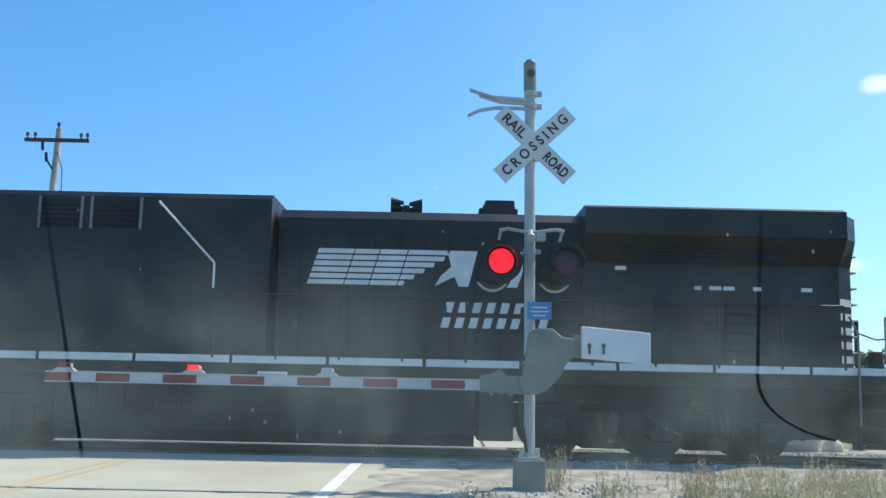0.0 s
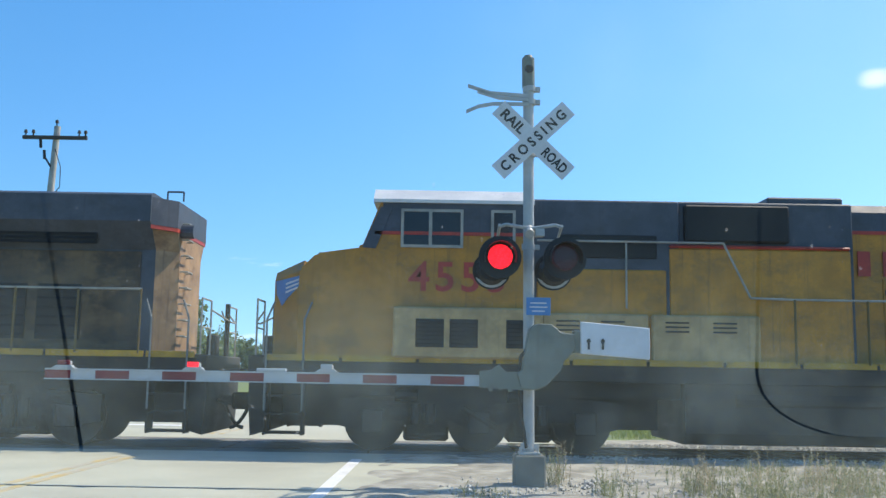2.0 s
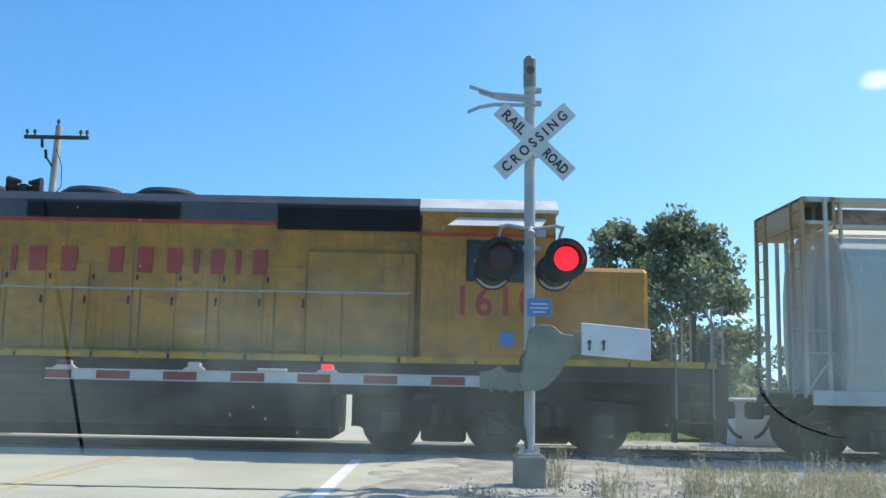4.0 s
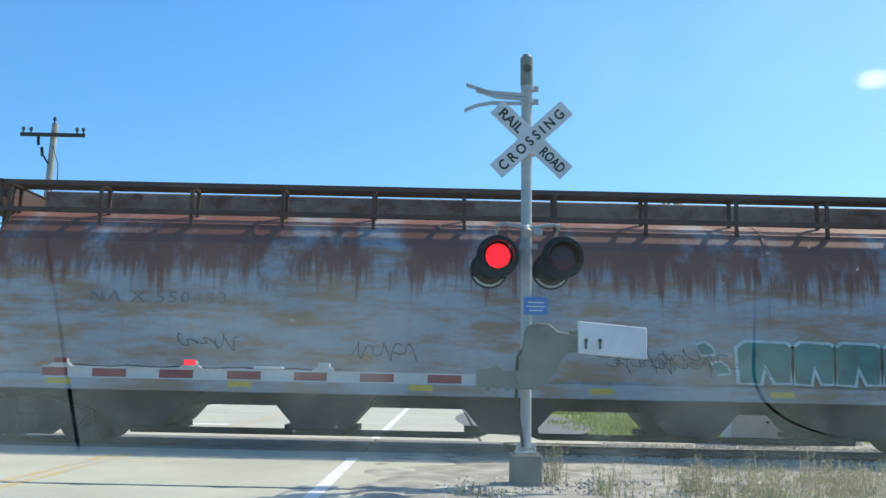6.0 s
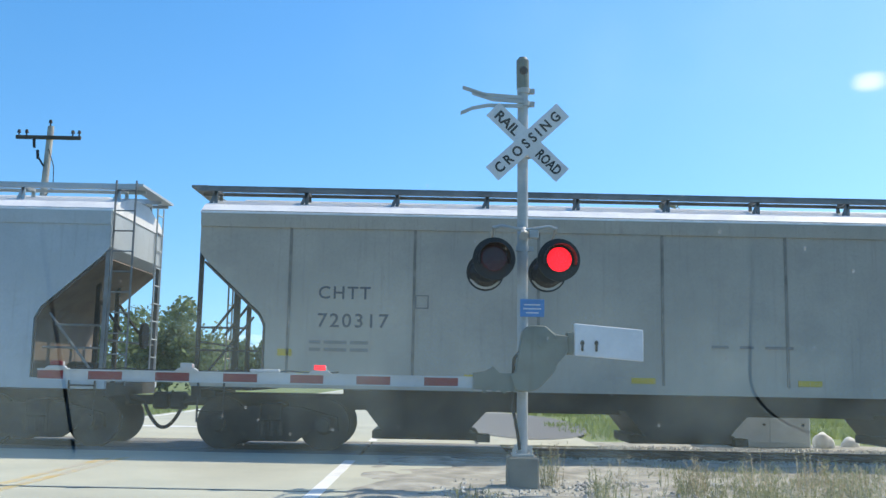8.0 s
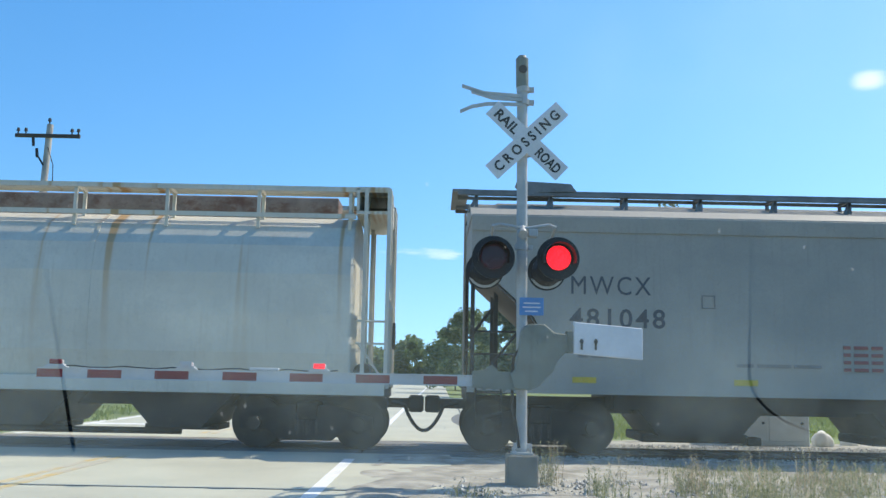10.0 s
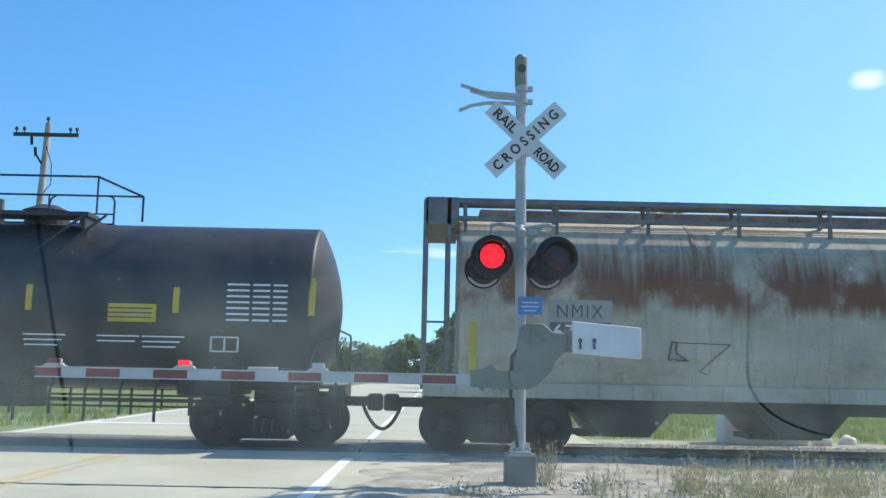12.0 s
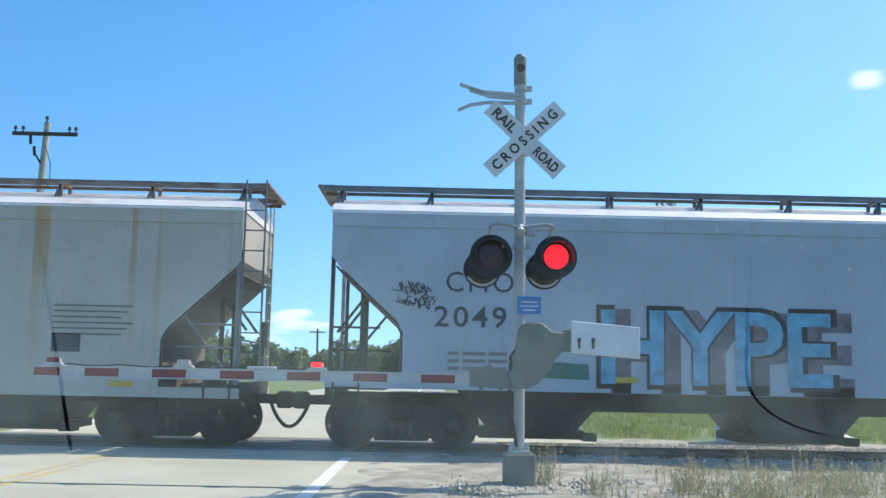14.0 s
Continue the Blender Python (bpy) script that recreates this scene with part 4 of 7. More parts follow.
def round_hopper(name, L, paint, label, walkmat, e0=0.75, e1=0.7, inset=0.62, top=4.75, end_plate=False, bay_at=(4.1, 7.4, 10.75, 14.05, 16.9)):
    """A covered hopper with a bulging shell and open end frames."""
    c = tagged(new(name), label, "railway wagon", group="train")
    b0, b1 = e0 + inset, L - e1 - inset
    sec = []
    for y, z in ((-1.42, 1.12), (-1.58, 1.7), (-1.62, 2.4), (-1.60, 3.1), (-1.48, 3.62), (-1.2, 4.0), (-0.7, 4.24), (0, 4.32), (0.7, 4.24), (1.2, 4.0), (1.48, 3.62), (1.60, 3.1), (1.62, 2.4), (1.58, 1.7), (1.42, 1.12)):
        sec.append((y, z))
    rings = []
    for x, k in ((b0, 0.0), (b0 + 0.03, 0.02), (b1 - 0.03, 0.02), (b1, 0.0)):
        rings.append([(x, y * (0.98 + k), z) for y, z in sec])
    bm = loft(B(), rings)
    part("shell", bm, paint, c, smooth=False)
    for i in range(1, 4):
        x = b0 + (b1 - b0) * i / 4
        bm = loft(B(), [[(xx, y * 1.006, 1.12 + (z - 1.12) * 1.003) for y, z in sec] for xx in (x - 0.03, x + 0.03)])
        part("shell_band", bm, paint, c)
    bm = B()
    for sy in (-1, 1):
        y0, y1 = sorted((sy * 1.42, sy * 1.56))
        box(bm, e0, L - e1, y0, y1, 0.98, 1.24, 0.01)
    part("side_sill", bm, paint, c)
    bm = B()
    box(bm, e0, L - e1, -0.35, 0.35, 0.72, 1.0)
    for x in (e0, L - e1 - 0.15):
        box(bm, x, x + 0.15, -1.5, 1.5, 0.92, 1.16)
    box(bm, e0, e0 + 1.0, -1.45, 1.45, 1.08, 1.12)
    box(bm, L - e1 - 1.0, L - e1, -1.45, 1.45, 1.08, 1.12)
    part("underframe", bm, "under", c)
    x0, x1 = 4.8, L - 5.3
    for x in bay_at:
        bm = B()
        prism(bm, [(x - 1.12, 1.1), (x - 0.45, 0.36), (x + 0.45, 0.36), (x + 1.12, 1.1)], -1.2, 1.2)
        bay = part("discharge_bay", bm, "under", c)
        bm = B()
        box(bm, x - 0.75, x + 0.6, -0.5, 0.5, 0.28, 0.38)
        part("outlet_gate", bm, "under", bay)
    bm = B()
    for a, b in () if end_plate else ((x0 - 0.9, L / 2 - 0.25), (L / 2 + 0.25, x1 + 0.9)):
        e = b if b < L / 2 else a
        o = a if b < L / 2 else b
        g = 1 if b < L / 2 else -1
        pipe(bm, [(o, -0.8, 0.27), (e - g * 0.35, -0.8, 0.27), (e - g * 0.1, -0.8, 0.36), (e, -0.8, 0.55), (e, -0.8, 0.95)], 0.06, 8)
    if end_plate:
        bm.free()
    else:
        part("discharge_pipe", bm, "under", c)
    # roof walk frame
    for sy in (-1, 1):
        y = sy * 1.0
        bm = B()
        for j in range(6):
            box(bm, e0, L - e1, y - 0.23 + j * 0.085, y - 0.195 + j * 0.085, top - 0.04, top)
        for k in (-0.27, 0.27):
            box(bm, e0, L - e1, y + k - 0.012, y + k + 0.012, top - 0.09, top)
        part("running_board", bm, walkmat, c)
        bm = B()
        box(bm, e0 + 0.6, L - e1 - 0.6, sy * 1.30 - 0.03, sy * 1.30 + 0.03, 4.16, 4.24)
        part("edge_rail", bm, walkmat, c)
        n = int((b1 - b0) / 1.65)
        for i in range(n + 1):
            bm = B()
            x = b0 + 0.1 + i * (b1 - b0 - 0.2) / n
            box(bm, x - 0.04, x + 0.04, y - 0.26, y + 0.26, top - 0.11, top - 0.05)
            box(bm, x - 0.03, x + 0.03, y - 0.26, y - 0.20, 3.96, top - 0.1)
            box(bm, x - 0.03, x + 0.03, y + 0.20, y + 0.26, 3.96, top - 0.1)
            part("board_stand", bm, walkmat, c)
    bm = B()
    box(bm, b0 + 0.4, b1 - 0.4, -0.40, 0.40, 4.22, top - 0.05, 0.02)
    part("hatch_trough", bm, "roof_rusty", c)
    for x, d in ((e0, -1), (L - e1, 1)):
        bm = B()
        for y in (-1.28, -0.72, 0.72, 1.28):
            for xx in (x, x - d * 0.42):
                box(bm, xx - 0.035, xx + 0.035, y - 0.035, y + 0.035, 1.1, top - 0.02)
        box(bm, *sorted((x, x - d * 0.6)), -1.30, 1.30, top - 0.5, top - 0.44)
        box(bm, *sorted((x, x - d * 0.04)), -1.30, 1.30, top - 0.45, top - 0.02)
        box(bm, *sorted((x - d * 0.55, x - d * 0.6)), -1.30, 1.30, top - 0.45, top - 0.02)
        box(bm, *sorted((x, x - d * 0.6)), -1.30, 1.30, top - 0.05, top + 0.005)
        if end_plate:
            box(bm, *sorted((x, x - d * 0.6)), -1.315, -1.30, top - 0.5, top)
        part("end_frame", bm, walkmat, c)
        ladder(c, x + d * 0.03, -1.25, 1.1, top - 0.05, "y", 0.5, walkmat)
        ladder(c, x + d * 0.03, 0.75, 1.1, top - 0.05, "y", 0.5, walkmat)
        bm = B()
        for z in (1.9, 2.3):
            tube(bm, (x, -1.30, z), (x - d * 0.55, -1.30, z), 0.02, 6)
        tube(bm, (x, -1.30, 1.2), (x - d * 0.5, -1.30, 1.9), 0.02, 6)
        part("grab_rails", bm, walkmat, c)
        knuckle(c, 0 if d < 0 else L, d)
        freight_truck(c, 2.1 if d < 0 else L - 2.1)
    bm = B()
    tube(bm, (L - e1 + 0.05, 0.2, 2.1), (L - e1 + 0.1, 0.2, 2.1), 0.26, 18)
    tube(bm, (L - e1 - 0.45, -0.8, 1.4), (L - e1 - 0.45, 0.2, 1.4), 0.16, 14)
    part("brake_gear", bm, "under", c)
    return c


def tank_car(name, L, label):
    c = tagged(new(name), label, "railway wagon", group="train")
    cz, R, x0, x1 = 2.55, 1.56, 1.15, L - 0.85
    rings = []
    n = 40
    prof = [(x0 + 0.42 * u * u, max(0.01, R * u)) for u in (0.0, 0.2, 0.4, 0.6, 0.75, 0.88, 0.96, 0.985)] + [(x0 + 0.435, R), (x0 + 0.46, R)]
    right = [(x1 - (x - x0), r) for x, r in prof][::-1]
    for x, r in prof + right:
        rings.append([(x, r * math.cos(2 * math.pi * i / n), cz + r * math.sin(2 * math.pi * i / n)) for i in range(n)])
    shell = part("tank_shell", loft(B(), rings), "tank", c, smooth=True)
    for x in (x0 + 2.4, L - 3.2):
        bm = B()
        box(bm, x - 0.5, x + 0.5, -1.0, 1.0, 0.9, 1.5, 0.03)
        part("saddle", bm, "under", c)
    for a, b, e, f in ((0.75, 2.4, 0.75, 1.5), (L - 2.4, L - 0.75, L - 0.9, L - 1.5)):
        bm = B()
        box(bm, a, b, -0.4, 0.4, 0.72, 1.0)
        box(bm, e, e + 0.15, -1.5, 1.5, 0.9, 1.1)
        box(bm, *sorted((f, 0.75 if f < 3 else L - 0.75)), -1.5, 1.5, 1.08, 1.12)
        part("stub_sill", bm, "under", c)
    # bottom rail with drop stakes
    bm = B()
    for sy in (-1, 1):
        tube(bm, (2.8, sy * 1.35, 0.82), (L - 2.8, sy * 1.35, 0.82), 0.025, 6)
        tube(bm, (2.8, sy * 1.35, 0.70), (L - 2.8, sy * 1.35, 0.70), 0.02, 6)
        k = 0
        x = 3.0
        while x < L - 2.9:
            tube(bm, (x, sy * 1.35, 0.98), (x, sy * 1.35, 0.55 - 0.12 * (k % 2)), 0.03, 6)
            tube(bm, (x, sy * 1.35, 0.98), (x, sy * 1.0, 1.35), 0.025, 6)
            x += 0.62
            k += 1
    box(bm, L / 2 - 0.35, L / 2 + 0.35, -0.4, 0.4, 0.62, 1.05, 0.05)
    part("handrail", bm, "under", c)
    # top platform
    p0, p1 = 5.2, 8.3
    bm = B()
    box(bm, p0, p1, -1.0, -0.4, 4.14, 4.22)
    box(bm, p0, p1, 0.4, 1.0, 4.14, 4.22)
    for x in (p0 + 0.1, p1 - 0.1):
        box(bm, x - 0.05, x + 0.05, -1.0, 1.0, 3.9, 4.16)
    for a, b in ((p0 + 0.05, p0 - 0.7), (p1 - 0.05, p1 - 0.7)):
        tube(bm, (a, -1.05, 4.15), (b, -1.5, 3.45), 0.025, 6)
        tube(bm, (a + 0.4, -1.05, 4.15), (b + 0.35, -1.5, 3.40), 0.025, 6)
    pipe(bm, [(p0 - 0.6, -1.1, 4.05), (p0 - 0.8, -1.42, 3.65), (p0 - 0.75, -1.5, 3.40), (p0 + 0.6, -1.5, 3.45), (p0 + 1.0, -1.1, 4.1)], 0.03, 7)
    part("platform", bm, "tank", c)
    bm = B()
    tz = 4.88
    def loop(x_a, x_b, y):
        r = 0.12
        pipe(bm, [(x_a, y, 4.2), (x_a, y, tz - r), (x_a + r * 0.3, y, tz - r * 0.3), (x_a + r, y, tz), (x_b - r, y, tz), (x_b - r * 0.3, y, tz - r * 0.3), (x_b, y, tz - r), (x_b, y, 4.2)], 0.022, 7)
        tube(bm, (x_a, y, 4.5), (x_b, y, 4.5), 0.016, 6)
        tube(bm, ((x_a + x_b) / 2, y, 4.2), ((x_a + x_b) / 2, y, tz), 0.018, 6)
    loop(p0 - 0.2, p0 + 0.5, -1.0)
    pipe(bm, [(p0 + 1.1, -1.0, 4.2), (p0 + 1.1, -1.0, tz - 0.12), (p0 + 1.22, -1.0, tz), (p1 + 0.15, -1.0, tz), (p1 + 1.0, -1.0, 4.52), (p1 + 1.0, -1.0, 4.05)], 0.022, 7)
    tube(bm, (p1 + 0.15, -1.0, 4.2), (p1 + 0.15, -1.0, tz), 0.02, 6)
    pipe(bm, [(p1 - 0.75, -1.0, 4.2), (p1 - 0.7, -1.0, 4.45), (p1 - 0.6, -1.0, 4.52), (p1 + 1.0, -1.0, 4.52)], 0.018, 6)
    loop(p0 + 0.2, p1 - 0.2, 1.0)
    part("platform_rail", bm, "tank", c)
    bm = B()
    tube(bm, ((p0 + p1) / 2 + 0.4, 0, 4.0), ((p0 + p1) / 2 + 0.4, 0, 4.36), 0.42, 20)
    tube(bm, ((p0 + p1) / 2 + 0.4, 0, 4.36), ((p0 + p1) / 2 + 0.4, 0, 4.48), 0.46, 20, 0.2)
    tube(bm, ((p0 + p1) / 2 - 0.6, 0, 4.0), ((p0 + p1) / 2 - 0.6, 0, 4.3), 0.16, 14)
    part("manway", bm, "tank", c, smooth=False)
    # markings; the shell's near face stands about y = -1.55 at mid height
    y = -1.575
    side_text("TILX", x0 + 1.32, 2.22, 0.27, 0.72, "letter_white", c, y, 0.012)
    side_text("160102", x0 + 2.24, 2.22, 0.27, 1.18, "letter_white", c, y, 0.012)
    for k, z in enumerate((1.98, 1.83)):
        bars(x0 + 1.15, z, [0.14, -0.03, 0.2, -0.15, 0.34, -0.05, 0.14, -0.15, 0.3, -0.04, 0.14], 0.07, "letter_white", c, -1.55 + 0.03 * k, 0.05)
    for x in (x0 + 0.25, x0 + 3.65, x0 + 6.35, x0 + 8.95, x1 - 0.45):
        bm = B()
        prism(bm, [(-1.56, 2.35), (-1.565, 2.55), (-1.545, 2.78), (-1.48, 3.02), (-1.47, 3.01), (-1.53, 2.77), (-1.55, 2.55), (-1.548, 2.35)], x, x + 0.11, "x")
        part("reflector_strip", bm, "placard", c)
    bm = B()
    box(bm, x0 + 7.82, x0 + 8.67, y - 0.004, y + 0.01, 2.18, 2.50)
    pl = part("placard", bm, "placard", c, "yellow warning panel")
    for z in (2.42, 2.34, 2.26):
        bm = B()
        box(bm, x0 + 7.826, x0 + 8.60, y - 0.008, y - 0.004, z - 0.012, z + 0.012)
        part("lettering_bar", bm, "letter_dark", pl)
    for i in range(7):
        bars(x0 + 9.90, 2.86 - i * 0.105, [0.4, 0.3, 0.25], 0.035, "letter_white", c, -1.56 + 0.004 * abs(i - 3), 0.06)
    for xx, n_ in ((x0 + 3.5, 4), (x0 + 6.3, 3), (x0 + 7.6, 2), (x0 + 8.4, 3)):
        for i in range(n_):
            bars(xx, 1.92 - i * 0.09, [0.75 - 0.08 * i], 0.025, "letter_white", c, -1.44 + 0.04 * i)
    bm = B()
    for a, b, zz0, zz1 in ((0, 0.5, 1.93, 1.955), (0, 0.5, 1.68, 1.705), (0, 0.025, 1.68, 1.955), (0.475, 0.5, 1.68, 1.955), (0.24, 0.26, 1.68, 1.95)):
        box(bm, x0 + 9.62 + a, x0 + 9.62 + b, -1.475, -1.42, zz0, zz1)
    part("stencil_box", bm, "letter_white", c)
    for x, d in ((0.78, -1), (L - 0.78, 1)):
        bm = B()
        pipe(bm, [(x, -1.45, 1.1), (x, -1.45, 2.0), (x, -1.3, 2.12), (x, 1.3, 2.12), (x, 1.45, 2.0), (x, 1.45, 1.1)], 0.022, 7)
        pipe(bm, [(x, -1.45, 2.0), (x - d * 0.35, -1.45, 1.85), (x - d * 0.6, -1.45, 1.1)], 0.02, 6)
        part("end_rail", bm, "tank", c)
        ladder(c, x - d * 0.5 - 0.2, -1.52, 0.45, 1.1, "x", 0.4, "under", 2)
        knuckle(c, 0 if d < 0 else L, d)
        freight_truck(c, 2.1 if d < 0 else L - 2.1)
    return c


def loco_truck(parent, x, flip=1):
    t = part("truck", B(), "under", parent)
    for sy in (-1, 1):
        y0, y1 = sorted((sy * 1.05, sy * 1.2))
        bm = B()
        prism(bm, [(x - 2.5, 0.45), (x - 2.1, 0.36), (x - 1.6, 0.55), (x - 0.5, 0.55), (x, 0.36), (x + 0.5, 0.55), (x + 1.6, 0.55), (x + 2.1, 0.36), (x + 2.5, 0.45), (x + 2.5, 0.92), (x + 1.2, 1.02), (x - 1.2, 1.02), (x - 2.5, 0.92)], y0, y1)
        part("side_frame", bm, "under", t)
        for k in (-1.9, 0, 1.9):
            bm = B()
            box(bm, x + k - 0.19, x + k + 0.19, *sorted((sy * 1.2, sy * 1.3)), 0.34, 0.74, 0.02)
            part("axle_box", bm, "wheel", t)
        for k in (-1.0, 1.0):
            for j in (-0.13, 0.13):
                bm = B()
                tube(bm, (x + k + j, sy * 1.22, 0.5), (x + k + j, sy * 1.22, 0.85), 0.09, 10)
                part("spring", bm, "wheel", t)
            bm = B()
            tube(bm, (x + k - 0.5, sy * 1.27, 1.0), (x + k - 0.1, sy * 1.27, 1.0), 0.10, 10)
            part("brake_cylinder", bm, "wheel", t)
        bm = B()
        tube(bm, (x - 0.3, sy * 1.28, 0.8), (x + 0.3, sy * 1.28, 0.45), 0.05, 8)
        part("damper", bm, "wheel", t)
    for k in (-0.95, 0.95):
        bm = B()
        box(bm, x + k - 0.42, x + k + 0.42, -0.62, 0.62, 0.16, 0.95, 0.05)
        tube(bm, (x + k - 0.35, -1.0, 0.24), (x + k + 0.35, -1.0, 0.30), 0.05, 6)
        box(bm, x + k - 0.3, x + k - 0.12, -0.98, -0.86, 0.2, 0.7)
        part("traction_motor", bm, "under", t)
    for k in (-1.9, 0, 1.9):
        wheelset(parent, x + k, 0.53)


def handrail(parent, x0, x1, n, material, z=1.66, top=2.80, y=-1.52, lead=0.0):
    bm = B()
    for i in range(n + 1):
        x = x0 + (x1 - x0) * i / n
        tube(bm, (x, y, z), (x, y, top), 0.022, 6)
    # darker posts under a paler rail: shaded and lit steel put into the paint
    part("rail_posts", bm, "post_shade_paint" if material == "rail_paint" else material, parent)
    bm = B()
    tube(bm, (x0, y, top), (x1, y, top), 0.02, 6)
    part("handrail", bm, material, parent)


def steps(parent, x, d, material="under"):
    for sy in (-1, 1):
        bm = B()
        y0, y1 = sorted((sy * 1.2, sy * 1.55))
        for z in (0.32, 0.64, 0.96, 1.28):
            box(bm, x - 0.32, x + 0.32, y0, y1, z - 0.02, z + 0.02)
        for k in (-0.33, 0.33):
            box(bm, x + k - 0.02, x + k + 0.02, y0, y1, 0.28, 1.6)
        part("steps", bm, material, parent)
    for sy in (-1, 1):
        for k in (-0.33, 0.33):
            bm = B()
            pipe(bm, [(x + k, sy * 1.56, 0.7), (x + k, sy * 1.56, 2.3), (x + k - d * 0.12, sy * 1.50, 2.62)], 0.02, 6)
            part("step_rail", bm, "walk_grey", parent)


def end_platform(c, x, d, yellow="rail_paint"):
    """x: coupling face, d: which way the end faces."""
    bm = B()
    prism(bm, [(x - d * 0.9, 0.35), (x - d * 0.55, 0.25), (x - d * 0.5, 0.9), (x - d * 0.5, 1.5), (x - d * 0.9, 1.5)], -1.35, 1.35)
    part("pilot", bm, "under", c)
    knuckle(c, x, d)
    bm = B()
    xx = x - d * 0.62
    for y in (-1.45, -0.75, 0.75, 1.45):
        tube(bm, (xx, y, 1.55), (xx, y, 2.66), 0.02, 6)
    for a, b in ((-1.45, -0.75), (0.75, 1.45)):
        tube(bm, (xx, a, 2.66), (xx, b, 2.66), 0.02, 6)
        tube(bm, (xx, a, 2.15), (xx, b, 2.15), 0.016, 6)
    pipe(bm, [(xx, -0.75, 2.5), (xx + d * 0.25, -0.2, 2.3), (xx + d * 0.25, 0.2, 2.3), (xx, 0.75, 2.5)], 0.018, 6)
    part("end_rail", bm, yellow, c)
    bm = B()
    box(bm, *sorted((x - d * 0.55, x - d * 0.75)), -0.5, -0.25, 1.5, 2.05, 0.03)
    part("cable_box", bm, "under", c)
    bm = B()
    tube(bm, (x - d * 0.6, 0.55, 1.5), (x - d * 0.6, 0.55, 2.7), 0.05, 8)
    part("brake_stand", bm, "under", c)
    steps(c, x - d * 1.15, d)


def horn(c, x, y, z, mat_="hood_black"):
    bm = B()
    for k, dz in ((-1, 0.02), (1, 0.02), (-1, 0.13), (1, 0.13)):
        tube(bm, (x + k * 0.05, y + 0.06 * k, z + 0.14 + dz), (x + k * 0.3, y + 0.06 * k, z + 0.15 + dz), 0.035, 10, 0.10)
    box(bm, x - 0.06, x + 0.06, y - 0.1, y + 0.1, z, z + 0.22)
    box(bm, x - 0.2, x + 0.2, y - 0.04, y + 0.04, z + 0.06, z + 0.12)
    part("horn", bm, mat_, c)


def fan(c, x, y, z, r=0.62):
    bm = B()
    tube(bm, (x, y, z), (x, y, z + 0.13), r, 28)
    tube(bm, (x, y, z + 0.13), (x, y, z + 0.22), r, 28, r * 0.8)
    part("cooling_fan", bm, "hood_black", c)


def louvre(c, x0, x1, z0, z1, y, material="grille", n=6, name="grille"):
    bm = B()
    box(bm, x0, x1, y - 0.012, y + 0.02, z0, z1)
    for i in range(n):
        z = z0 + (i + 0.5) * (z1 - z0) / n
        prism(bm, [(y - 0.012, z - 0.02), (y - 0.04, z - 0.03), (y - 0.012, z + 0.02)], x0 + 0.02, x1 - 0.02, "x")
    return part(name, bm, material, c)


def door_row(c, x0, x1, n, z0, z1, y, paint, latch="grille"):
    for i in range(n):
        a, b = x0 + (x1 - x0) * i / n, x0 + (x1 - x0) * (i + 1) / n
        bm = B()
        box(bm, a + 0.02, b - 0.02, y - 0.022, y + 0.01, z0, z1, 0.006)
        d = part("hood_door", bm, paint, c)
        bm = B()
        box(bm, b - 0.09, b - 0.05, y - 0.04, y - 0.022, z0 + 0.8, z0 + 0.95)
        box(bm, a + 0.05, a + 0.09, y - 0.034, y - 0.022, z1 - 0.3, z1 - 0.2)
        part("latch", bm, latch, d)


def cab_window(c, x0, x1, z0, z1, y, frame_mat, split=None):
    w = part("cab_window", B(), frame_mat, c)
    bm = B()
    t = 0.05
    box(bm, x0 - t, x1 + t, y - 0.03, y + 0.01, z1, z1 + t)
    box(bm, x0 - t, x1 + t, y - 0.03, y + 0.01, z0 - t, z0)
    box(bm, x0 - t, x0, y - 0.03, y + 0.01, z0, z1)
    box(bm, x1, x1 + t, y - 0.03, y + 0.01, z0, z1)
    if split:
        box(bm, split - 0.03, split + 0.03, y - 0.03, y + 0.01, z0, z1)
    part("frame", bm, frame_mat, w)
    bm = B()
    box(bm, x0, x1, y - 0.008, y + 0.012, z0, z1)
    part("pane", bm, "glass", w)


